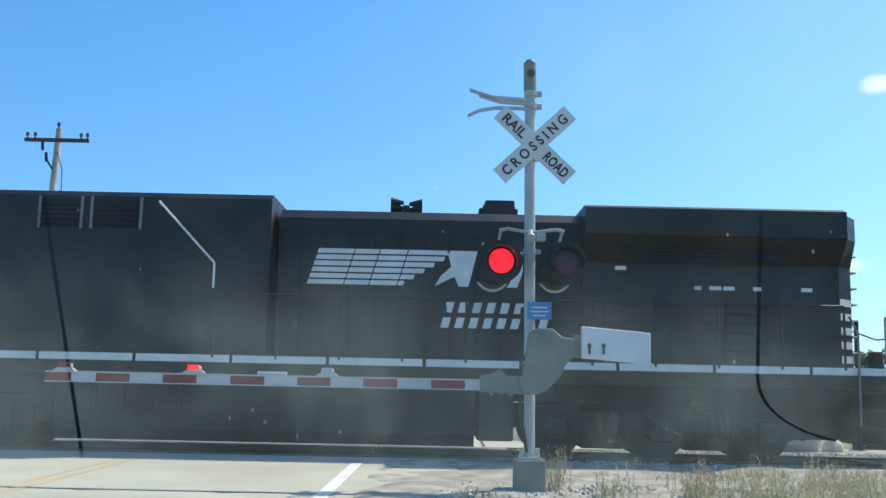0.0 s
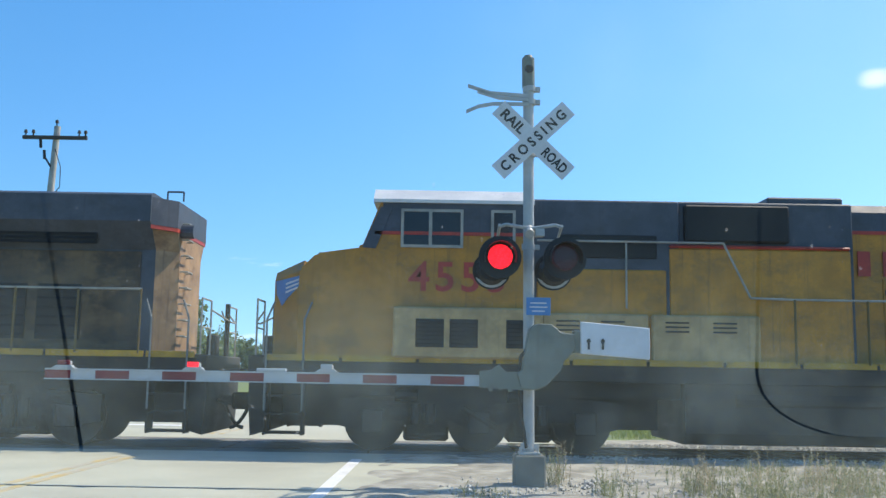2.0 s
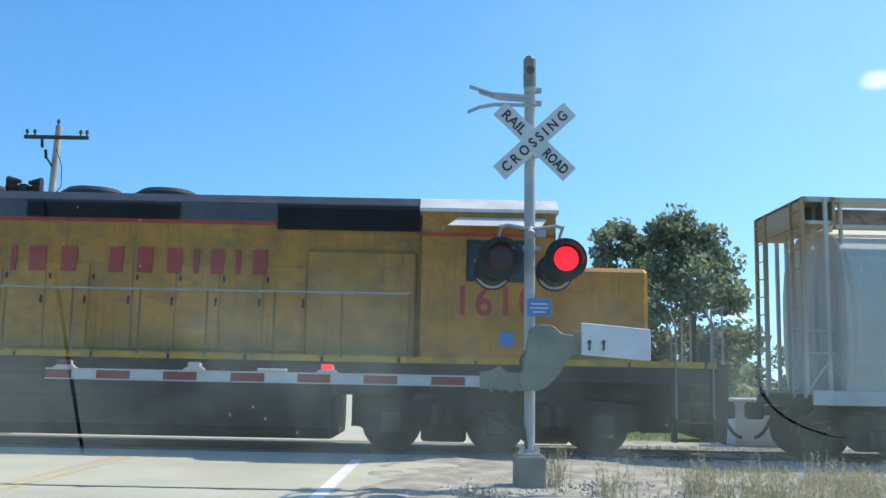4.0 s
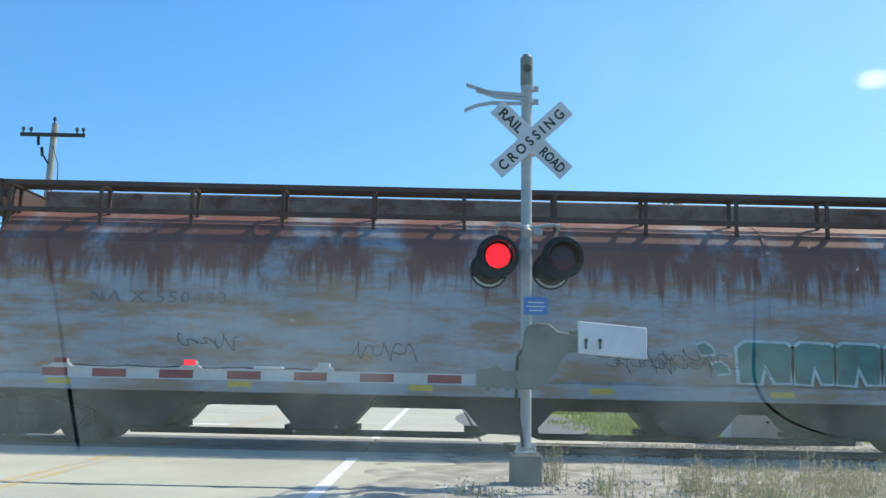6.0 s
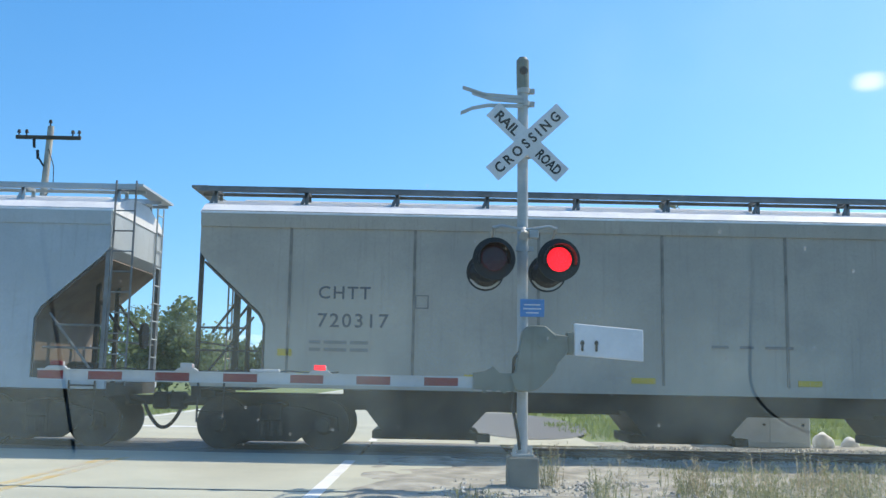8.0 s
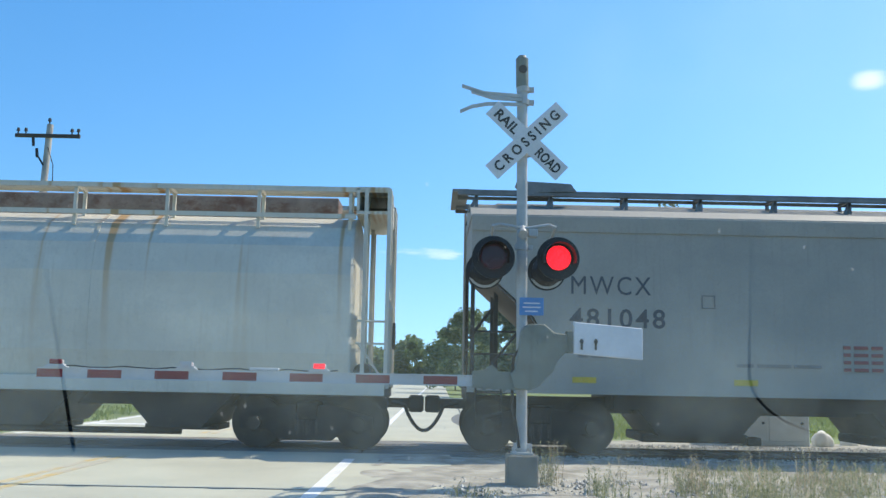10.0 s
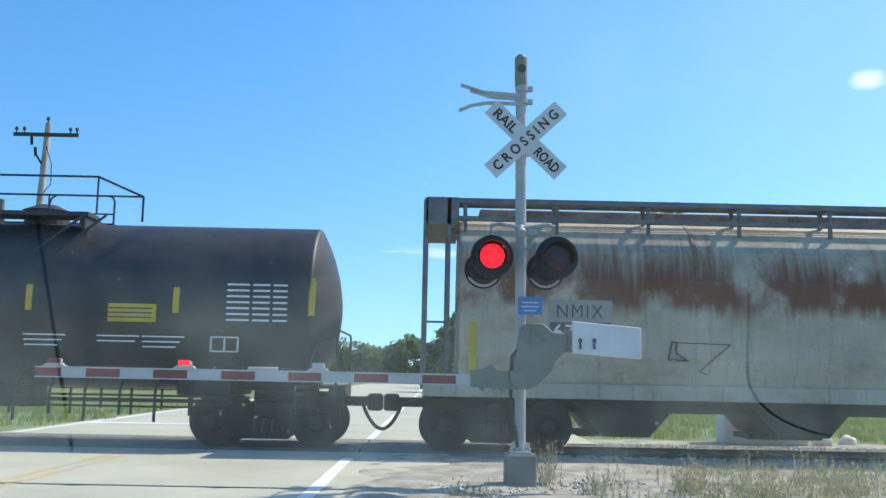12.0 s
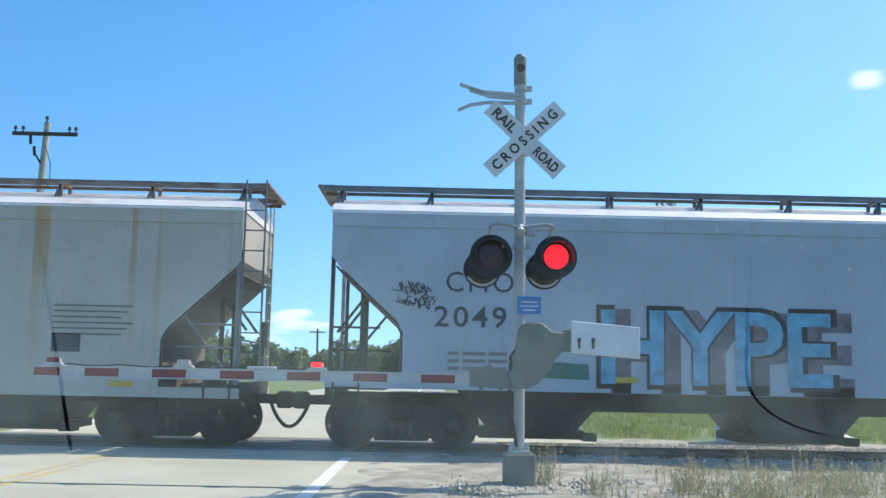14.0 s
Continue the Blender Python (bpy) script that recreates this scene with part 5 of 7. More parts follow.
def ge_engine(name, L, paint, upper, label, livery):
    """A six-axle engine, cab leading, wide radiator at the rear. x from 0 at the leading coupler."""
    c = tagged(new(name), label, "locomotive", group="train")
    r = lambda v: L - v          # distances from the rear coupler
    up = livery == "yellow"
    # frame
    bm = B()
    box(bm, 0.5, L - 0.5, -1.5, 1.5, 1.30, 1.66, 0.02)
    part("frame", bm, "under", c)
    xs = 0.7
    k = 0
    while xs < L - 0.9:
        w = (1.72 if up else 1.65)
        bm = B()
        box(bm, xs, min(xs + w, L - 0.7), -1.52, -1.49, 1.60 if up else 1.58, 1.71)
        part("sill_stripe", bm, "sill_yellow" if up else "white", c)
        xs += w + (0.05 if up else 0.06)
        k += 1
    bm = B()
    prism(bm, [(-1.35, 0.2), (1.35, 0.2), (1.45, 0.4), (1.45, 1.32), (-1.45, 1.32), (-1.45, 0.4)], L / 2 - 3.9, L / 2 + 3.5, "x")
    box(bm, L / 2 + 3.55, L / 2 + 4.2, -1.35, 1.35, 0.3, 1.3, 0.03)
    box(bm, L / 2 - 4.3, L / 2 - 3.95, -1.3, 1.3, 0.5, 1.3, 0.03)
    for i in range(4):
        tube(bm, (L / 2 - 3.2 + i * 0.5, -1.47, 0.7), (L / 2 - 3.2 + i * 0.5, -1.47, 1.15), 0.05, 8)
    part("fuel_tank", bm, "under", c)
    loco_truck(c, 4.9)
    loco_truck(c, L - 4.9)
    for x, d in ((0, -1), (L, 1)):
        end_platform(c, x, d)
    # added dark filler boxes that stand in for the gloom behind the wheels
    bm = B()
    for a, b in ((1.0, 7.2), (L - 7.2, L - 1.0)):
        box(bm, a, b, -0.62, 0.62, 0.42, 1.31)
    box(bm, 1.6, L - 1.6, -1.18, 1.18, 1.0, 1.305)
    part("dark_underfill", bm, "under", c)
    # hood
    bm = B()
    hw = 0.98
    prism(bm, [(-hw, 1.6), (-hw, 4.28), (-hw + 0.22, 4.45), (hw - 0.22, 4.45), (hw, 4.28), (hw, 1.6)], r(11.9), r(6.0), "x")
    # the yellow engine's hood core is dark: shade in the door gaps as colour
    part("engine_hood", bm, "up_gap_shade" if up else paint, c)
    bm = B()
    prism(bm, [(-hw - 0.012, 4.06), (-hw - 0.012, 4.29), (-hw + 0.21, 4.466), (hw - 0.21, 4.466), (hw + 0.012, 4.29), (hw + 0.012, 4.06)], r(11.9), r(6.0), "x")
    part("hood_top", bm, upper, c)
    door_row(c, r(11.5), r(6.4), 11, 1.75, 3.98, -hw, paint, "grille")
    # radiator
    bm = B()
    prism(bm, [(-1.12, 1.6), (-1.12, 3.55), (-1.56, 4.02), (-1.56, 4.50), (-1.4, 4.56), (1.4, 4.56), (1.56, 4.50), (1.56, 4.02), (1.12, 3.55), (1.12, 1.6)], r(6.3), r(1.6), "x")
    part("radiator_hood", bm, upper if not up else upper, c)
    bm = B()
    rings = []
    for x, kk in ((r(1.6), 1.0), (r(1.25), 0.70)):
        rings.append([(x, y * kk, z) for y, z in ((-1.12, 1.6), (-1.12, 3.55), (-1.5, 4.02), (-1.5, 4.45), (1.5, 4.45), (1.5, 4.02), (1.12, 3.55), (1.12, 1.6))])
    loft(bm, rings)
    part("tail_hood", bm, paint if up else upper, c)
    if up:
        for z0, z1, mt, g in ((3.90, 3.97, "up_red", 0.012), (3.97, 4.47, "up_grey", 0.016)):
            sec = [(-1.5 - g, z0), (-1.5 - g, z1), (1.5 + g, z1), (1.5 + g, z0)]
            bm = loft(B(), [[(r(1.6), y, z) for y, z in sec], [(r(1.25 - g), y * 0.70, z) for y, z in sec]])
            part("tail_band", bm, mt, c)
        bm = B()
        tube(bm, (r(1.26), -0.75, 3.95), (r(1.0), -0.75, 3.95), 0.13, 12)
        pipe(bm, [(r(1.5), -0.9, 4.5), (r(1.5), -0.9, 4.68), (r(1.2), -0.9, 4.68), (r(1.2), -0.9, 4.5)], 0.018, 6)
        part("marker_light", bm, "up_grey", c)
    if up:
        bm = B()
        box(bm, r(6.2), r(1.85), -1.14, -1.118, 1.65, 3.52, 0.01)
        part("radiator_side", bm, "up_sooty", c)
    louvre(c, r(5.7), r(2.6), 3.62, 4.0, -1.36, "grille", 5)
    for x0_, x1_ in ((r(5.9), r(4.9)), (r(4.7), r(3.9)), (r(3.7), r(2.9))):
        louvre(c, x0_, x1_, 1.9, 2.9, -1.15, "grille" if up else upper, 6)
    for i in range(8):
        bm = B()
        pipe(bm, [(r(1.27), -0.72, 2.0 + i * 0.3), (r(1.12), -0.72, 2.0 + i * 0.3), (r(1.12), -0.35, 2.0 + i * 0.3), (r(1.27), -0.35, 2.0 + i * 0.3)], 0.018, 6)
        part("grab_iron", bm, "rail_paint", c)
    if not up:
        for i in range(5):
            bm = B()
            prism(bm, [(r(1.59), 1.8 + i * 0.26), (r(1.26), 1.8 + i * 0.26), (r(1.26), 1.93 + i * 0.26), (r(1.59), 1.93 + i * 0.26)], -1.125, -1.11)
            for v in bm.verts:
                f = (v.co.x - r(1.59)) / 0.33
                v.co.y += f * 0.31
            part("tail_stripe", bm, "white", c)
    # stack and horn
    bm = B()
    box(bm, r(8.18), r(7.43), -0.34, 0.34, 4.44, 4.66, 0.02)
    prism(bm, [(r(8.13), 4.64), (r(7.48), 4.64), (r(7.50), 4.82), (r(8.05), 4.82)], -0.3, 0.3)
    part("exhaust_stack", bm, "hood_black", c)
    horn(c, r(9.58), -0.3, 4.45)
    # equipment housing behind the cab
    ew = 1.30
    bm = B()
    prism(bm, [(-ew, 1.6), (-ew, 4.56), (-ew + 0.12, 4.66), (ew - 0.12, 4.66), (ew, 4.56), (ew, 1.6)], r(18.1), r(12.0), "x")
    part("equipment_hood", bm, upper, c)
    if up:
        bm = B()
        box(bm, r(18.05), r(12.15), -ew - 0.012, -ew + 0.02, 1.62, 4.02)
        part("side_panel", bm, paint, c)
        bm = B()
        box(bm, r(17.0), r(14.3), -ew - 0.10, -ew, 1.70, 3.56, 0.03)
        part("cover_plate", bm, "up_cover", c)
        bm = B()
        box(bm, r(18.05), r(12.15), -ew - 0.016, -ew, 4.02, 4.08)
        part("red_stripe", bm, "up_red", c)
    for a, w in ((16.2, 0.72), (15.25, 0.85)):
        louvre(c, r(a), r(a - w), 3.98, 4.52, -ew - 0.005, "grille", 6)
        for xx in (r(a) - 0.05, r(a - w)):
            bm = B()
            box(bm, xx, xx + 0.05, -ew - 0.035, -ew + 0.01, 3.95, 4.54)
            part("grille_frame", bm, "rail_paint" if up else "walk_grey", c)
    # sloping handrail by the equipment room
    bm = B()
    pipe(bm, [(r(18.0), -1.5, 4.25), (r(13.9), -1.5, 4.25), (r(13.4), -1.5, 3.7), (r(12.9), -1.5, 2.7)], 0.022, 6)
    for a in (17.0, 15.6, 14.4):
        tube(bm, (r(a), -1.5, 3.4), (r(a), -1.5, 4.25), 0.018, 6)
    tube(bm, (r(18.0), -1.5, 3.45), (r(13.1), -1.5, 3.45), 0.016, 6)
    if not up:
        bm.free()
        bm = B()
        pipe(bm, [(r(14.0), -1.5, 4.45), (r(12.95), -1.5, 3.35), (r(12.95), -1.5, 2.9)], 0.022, 6)
    part("sloped_rail", bm, "up_grey" if up else "white", c)
    handrail(c, r(12.9), r(1.7), 10, "rail_paint" if up else "ns_black")
    # cab
    cw = 1.52
    bm = B()
    prism(bm, [(r(18.1), 1.6), (r(18.1), 4.50), (r(18.3), 4.52), (r(20.42), 4.52), (r(20.95), 3.72), (r(22.35), 3.45), (r(22.55), 3.1), (r(22.55), 1.6)], -cw, cw)
    bmesh.ops.bevel(bm, geom=[e for e in bm.edges if e.calc_length() > 2.8], offset=0.05, segments=2, affect="EDGES")
    part("cab", bm, "up_peach" if up else paint, c)
    bm = B()
    prism(bm, [(-cw - 0.02, 4.50), (-cw + 0.35, 4.74), (cw - 0.35, 4.74), (cw + 0.02, 4.50)], r(20.5), r(18.2), "x")
    part("cab_roof", bm, "roof_white" if up else upper, c)
    bm = B()
    box(bm, r(20.3), r(19.3), -0.6, 0.6, 4.74, 4.90, 0.03)
    box(bm, r(19.0), r(18.3), -0.6, 0.6, 4.74, 4.88, 0.03)
    part("cab_roof_unit", bm, "up_grey", c)
    for a, b in ((20.0, 19.3), (19.22, 18.55)):
        cab_window(c, r(a), r(b), 3.68, 4.26, -cw, "rail_paint" if up else upper)
    cab_window(c, r(20.42), r(20.18), 3.70, 4.2, -cw, paint)
    bm = B()
    prism(bm, [(r(20.4), 4.30), (r(18.5), 4.30), (r(18.5), 4.34), (r(20.4), 4.40)], -cw - 0.32, -cw)
    part("sun_visor", bm, "roof_white" if up else upper, c)
    louvre(c, r(19.9), r(19.3), 1.8, 2.4, -cw, "grille", 6)
    bm = B()
    box(bm, r(19.15), r(18.5), -cw - 0.02, -cw + 0.01, 1.75, 2.45, 0.01)
    part("cab_panel", bm, "hop_grey" if up else upper, c)
    if up:
        side_text("6596", r(20.5), 2.86, 0.52, 2.0, "up_red_faded", c, -cw - 0.012, 0.02, "number")
        bars(r(12.95), 3.08, [0.40, 0.40], 0.55, "up_red_faded", c, -ew - 0.014, 0.13, inset=0.17)
        bars(r(11.75), 3.08, [0.16, 0.42, 0.40, -0.45] + [0.38] * 3 + [0.16, 0.36, 0.16, 0.38], 0.55, "up_red_faded", c, -hw - 0.026, 0.13, inset=0.17)
    else:
        # small stencils on the radiator side
        for xx, ww in ((19.25, 0.12), (19.52, 0.22), (19.78, 0.2), (20.32, 0.15), (21.2, 0.2), (17.8, 0.2)):
            bars(xx, 3.08 if xx > 18 else 3.42, [ww], 0.07, "white", c, -1.126)
        # striped emblem and name bars
        for i in range(6):
            bars(r(11.35) + 0.035 * i, 3.06 + i * 0.115, [0.66, 0.44, 0.50, 0.30 + 0.10 * i - 0.05 * abs(i - 4)], 0.085, "white", c, -hw - 0.03, 0.022, 0.03)
        for x0_, poly in ((r(9.0), ((0.0, 0), (0.36, 0.18), (0.44, 0), (0.62, 0), (0.78, 0.66), (0.22, 0.66), (0.30, 0.36), (0.12, 0.20))), (r(8.1), ((0.0, 0), (0.62, 0), (0.72, 0.30), (0.70, 0.66), (0.16, 0.66), (0.08, 0.36)))):
            bm = B()
            prism(bm, [(x0_ + u, 3.06 + v) for u, v in poly], -hw - 0.036, -hw - 0.024)
            part("emblem_block", bm, "white", c)
        for i in range(2):
            bars(r(8.85) - 0.06 * i, 2.58 - i * 0.28, [0.20] * (7 if i == 0 else 8), 0.19, "white", c, -hw - 0.03, 0.055, 0.05, inset=0.14)
    return c


def emd_engine(name, L, label, cab_first, plan):
    """A hood engine in yellow and grey. plan: lengths along x from the leading coupler."""
    c = tagged(new(name), label, "locomotive", group="train")
    bm = B()
    box(bm, 0.5, L - 0.5, -1.5, 1.5, 1.28, 1.66, 0.02)
    part("frame", bm, "under", c)
    xs = 0.8
    while xs < L - 0.9:
        bm = B()
        box(bm, xs, min(xs + 1.3, L - 0.75), -1.52, -1.49, 1.58, 1.69)
        part("sill_stripe", bm, "sill_yellow", c)
        xs += 1.36
    bm = B()
    prism(bm, [(-1.3, 0.22), (1.3, 0.22), (1.45, 0.42), (1.45, 1.30), (-1.45, 1.30), (-1.45, 0.42)], L / 2 - 3.5, L / 2 + 3.5, "x")
    for sy in (-1, 1):
        tube(bm, (L / 2 - 2.6, sy * 1.3, 1.0), (L / 2 + 0.5, sy * 1.3, 1.0), 0.19, 14)
    part("fuel_tank", bm, "under", c)
    loco_truck(c, 4.6)
    loco_truck(c, L - 4.6)
    for x, d in ((0, -1), (L, 1)):
        end_platform(c, x, d)
    # made-up solid fill: gives the darkness between and above the trucks
    bm = B()
    for a, b in ((1.0, L / 2 - 3.8), (L / 2 + 3.8, L - 1.0)):
        box(bm, a, b, -0.62, 0.62, 0.42, 1.29)
    box(bm, 1.6, L - 1.6, -1.18, 1.18, 1.0, 1.285)
    part("dark_underfill", bm, "under", c)
    hw = 1.0
    h0, h1 = plan["hood"]

    def shell(x0, x1, z1, mat_, nm, z0=1.58, w=hw, cham=0.16):
        b = B()
        prism(b, [(-w, z0), (-w, z1 - cham), (-w + cham, z1), (w - cham, z1), (w, z1 - cham), (w, z0)], x0, x1, "x")
        return part(nm, b, mat_, c)
    shell(h0, h1, 4.63, "up_yellow", "engine_hood")
    shell(h0, h1, 4.65, "up_grey", "hood_top", 4.14, hw + 0.012)
    bm = B()
    box(bm, h0, h1, -hw - 0.018, -hw, 4.08, 4.145)
    part("red_stripe", bm, "up_red", c)
    # chamfered hood end
    xe, d = (h1, 1) if cab_first else (h0, -1)
    bm = B()
    loft(bm, [[(xe, y, z) for y, z in ((-hw, 1.58), (-hw, 4.5), (-hw + 0.16, 4.64), (hw - 0.16, 4.64), (hw, 4.5), (hw, 1.58))],
              [(xe + d * 0.42, y * 0.62, z) for y, z in ((-hw, 1.58), (-hw, 4.3), (-hw + 0.16, 4.42), (hw - 0.16, 4.42), (hw, 4.3), (hw, 1.58))]])
    part("hood_end", bm, "up_yellow", c)
    bm = B()
    for i in range(7):
        pipe(bm, [(xe + d * 0.2, -0.86, 1.9 + i * 0.3), (xe + d * 0.34, -0.88, 1.9 + i * 0.3), (xe + d * 0.44, -0.66, 1.9 + i * 0.3)], 0.018, 6)
    tube(bm, (xe + d * 0.3, -0.85, 3.7), (xe + d * 0.5, -0.95, 3.7), 0.14, 12)
    part("grab_irons", bm, "rail_paint", c)
    door_row(c, plan["doors"][0], plan["doors"][1], plan["doors"][2], 1.75, 3.3 if not cab_first else 3.25, -hw, "up_yellow")
    for a, b, z0, z1 in plan["grilles"]:
        louvre(c, a, b, z0, z1, -hw - 0.02, "grille", 8)
    for a in plan["fans"]:
        fan(c, a, 0.0, 4.63)
    horn(c, plan["horn"], -0.4, 4.64)
    nx, nz, k = plan["name"]
    bars(nx, nz, [0.38 * k, 0.38 * k, 0.13 * k, 0.42 * k, 0.38 * k, -0.3 * k] + [0.34 * k, 0.38 * k, 0.36 * k, 0.13 * k, 0.32 * k, 0.13 * k, 0.36 * k], 0.46, "up_red", c, -hw - 0.03, 0.12 * k, inset=0.17)
    handrail(c, plan["rail"][0], plan["rail"][1], plan["rail"][2], "rail_paint")
    if cab_first:
        bm = B()
        pipe(bm, [(5.6, -1.5, 3.80), (8.95, -1.5, 3.80), (9.42, -1.5, 2.82), (10.2, -1.5, 2.80)], 0.02, 6)
        tube(bm, (7.2, -1.5, 2.6), (7.2, -1.5, 3.8), 0.018, 6)
        part("sloped_rail", bm, "rail_paint", c)
        for x in (5.95, 6.75, 7.9, 8.75):
            for z in (2.36, 2.28, 2.20):
                bm = B()
                box(bm, x, x + 0.42, -1.475, -1.455, z - 0.015, z + 0.015)
                part("locker_slot", bm, "grille", c)
    # boxes along the walkway and roof
    for nm, a, b, w, z0, z1, mt in plan["boxes"]:
        bm = B()
        box(bm, a, b, -w, w, z0, z1, 0.03)
        part(nm, bm, mt, c)
    # cab
    a, b = plan["cab"]
    cw = 1.52
    f = -1 if cab_first else 1
    front = a if cab_first else b
    rear = b if cab_first else a
    nose = plan["nose"]
    bm = B()
    if cab_first:
        prism(bm, [(rear, 1.58), (rear, 4.50), (front + 0.1, 4.50), (front - 0.25, 3.62), (nose + 0.3, 3.50), (nose, 3.2), (nose, 1.58)], -cw + 0.02, cw - 0.02)
    else:
        prism(bm, [(rear, 1.58), (rear, 4.36), (front, 4.36), (front, 1.58)], -cw + 0.02, cw - 0.02)
    bmesh.ops.bevel(bm, geom=[e for e in bm.edges if abs(e.verts[0].co.y - e.verts[1].co.y) > 2.5], offset=0.05, segments=2, affect="EDGES")
    part("cab", bm, "up_yellow", c)
    if not cab_first:
        bm = B()
        box(bm, front - 0.02, nose, -0.85, 0.85, 1.58, 3.42, 0.08)
        part("short_hood", bm, "up_yellow", c)
    bm = B()
    zt = 4.50 if cab_first else 4.36
    prism(bm, [(-cw - 0.04, zt - 0.06), (-cw - 0.04, zt), (-cw + 0.35, zt + 0.24), (cw - 0.35, zt + 0.24), (cw + 0.04, zt), (cw + 0.04, zt - 0.06)], min(front, rear) - 0.05, max(front, rear) + 0.05, "x")
    part("cab_roof", bm, "roof_white", c)
    bm = B()
    mid = (front + rear) / 2
    box(bm, mid - 1.0, mid - 0.1, -0.5, 0.5, zt + 0.24, zt + 0.36, 0.03)
    box(bm, mid + 0.25, mid + 0.9, -0.5, 0.5, zt + 0.24, zt + 0.34, 0.03)
    part("cab_roof_unit", bm, "up_grey", c)
    if cab_first:
        bm = B()
        box(bm, front + 0.12, rear + 0.004, -cw + 0.013, -cw + 0.05, 3.88, 4.46)
        part("cab_upper", bm, "up_grey", c)
        cab_window(c, mid - 0.9, mid + 0.12, 3.68, 4.28, -cw + 0.012, "rail_paint", mid - 0.42)
        cab_window(c, mid + 0.72, mid + 1.06, 3.74, 4.28, -cw + 0.012, "rail_paint")
        bm = B()
        prism(bm, [(front + 0.0, 3.60), (front - 0.24, 3.62), (front + 0.08, 4.36), (front + 0.3, 4.36)], -cw - 0.004, cw + 0.004)
        part("windscreen_surround", bm, "up_grey", c)
        side_text("4553", mid - 0.80, 2.86, 0.52, 1.72, "up_red", c, -cw + 0.008, 0.02, "number")
        bm = B()
        box(bm, front - 0.02, rear, -cw - 0.004, -cw + 0.03, 3.86, 3.92)
        part("red_stripe", bm, "up_red", c)
        bm = B()
        box(bm, nose + 0.15, nose + 0.5, -0.4, 0.4, 3.44, 3.66, 0.05)
        part("headlight_box", bm, "hood_black", c)
        bm = loft(B(), [[(nose + 0.05, y, z) for y, z in ((-1.48, 1.58), (-1.48, 3.20), (-1.2, 3.40), (1.2, 3.40), (1.48, 3.20), (1.48, 1.58))],
                        [(nose - 0.55, y, z) for y, z in ((-0.78, 1.58), (-0.78, 3.05), (-0.6, 3.22), (0.6, 3.22), (0.78, 3.05), (0.78, 1.58))]])
        part("nose", bm, "up_yellow", c)

        def on_nose(poly, lift, mt, nm, label=""):
            # u runs back along the slanted nose corner, v is the height
            b_ = B()
            rows_ = []
            for g in (lift - 0.02, lift):
                rows_.append([(nose - 0.55 + 0.6 * u - 0.76 * g, -0.78 - 0.7 * u - 0.65 * g, v) for u, v in poly])
            loft(b_, rows_)
            return part(nm, b_, mt, c, label)
        on_nose([(0.06, 3.04), (0.10, 2.80), (0.30, 2.58), (0.52, 2.72), (0.98, 2.95), (0.98, 3.10)], 0.012, "sign_blue", "nose_emblem", "blue and white winged emblem")
        for i in range(3):
            z_ = 2.81 + i * 0.075
            on_nose([(0.44, z_ - 0.01), (0.84 + 0.05 * i, z_ + 0.055), (0.86 + 0.05 * i, z_ + 0.09), (0.44, z_ + 0.025)], 0.018, "sign_white", "emblem_stripe")
        bm = B()
        box(bm, mid - 1.05, rear + 0.2, -cw - 0.10, -cw + 0.04, 1.66, 2.56, 0.03)
        part("locker", bm, "up_pale", c)
        for x in (mid - 0.65, mid - 0.05, mid + 0.95):
            louvre(c, x, x + 0.5, 1.85, 2.35, -cw - 0.10, "grille", 7)
    else:
        for x_, z_, w_, h_, mt in ((4.47, 2.32, 0.22, 0.09, "sign_white"), (4.47, 2.414, 0.22, 0.09, "up_red"), (7.52, 2.30, 0.28, 0.21, "sign_white"), (7.52, 2.514, 0.28, 0.09, "up_red"), (3.08, 1.77, 0.64, 0.16, "cabinet"), (3.2, 1.84, 0.4, 0.03, "letter_dark"), (6.53, 3.22, 0.16, 0.26, "hood_black")):
            bm = B()
            box(bm, x_, x_ + w_, -hw - (0.044 if mt == "letter_dark" else 0.038), -hw, z_, z_ + h_, 0.004)
            part("notice", bm, mt, c)
        cab_window(c, mid - 0.35, mid + 0.75, 3.10, 3.75, -cw + 0.02, "hood_black", mid + 0.2)
        bm = B()
        prism(bm, [(mid - 0.75, 4.0), (mid + 0.9, 4.0), (mid + 1.05, 4.2), (mid - 0.55, 4.2)], -cw - 0.02, -cw + 0.02)
        for v in bm.verts:
            if v.co.z < 4.1:
                v.co.y -= 0.35
        part("sun_visor", bm, "roof_white", c)
        side_text("1610", mid - 0.5, 2.45, 0.52, 1.35, "up_red", c, -cw + 0.008, 0.02, "number")
        bm = B()
        box(bm, rear, front, -cw - 0.004, -cw + 0.03, 3.86, 3.92)
        part("red_stripe", bm, "up_red", c)
        bm = B()
        box(bm, mid + 0.2, mid + 0.46, -cw + 0.0, -cw + 0.03, 1.9, 2.15)
        part("notice", bm, "sign_blue", c)
    return c


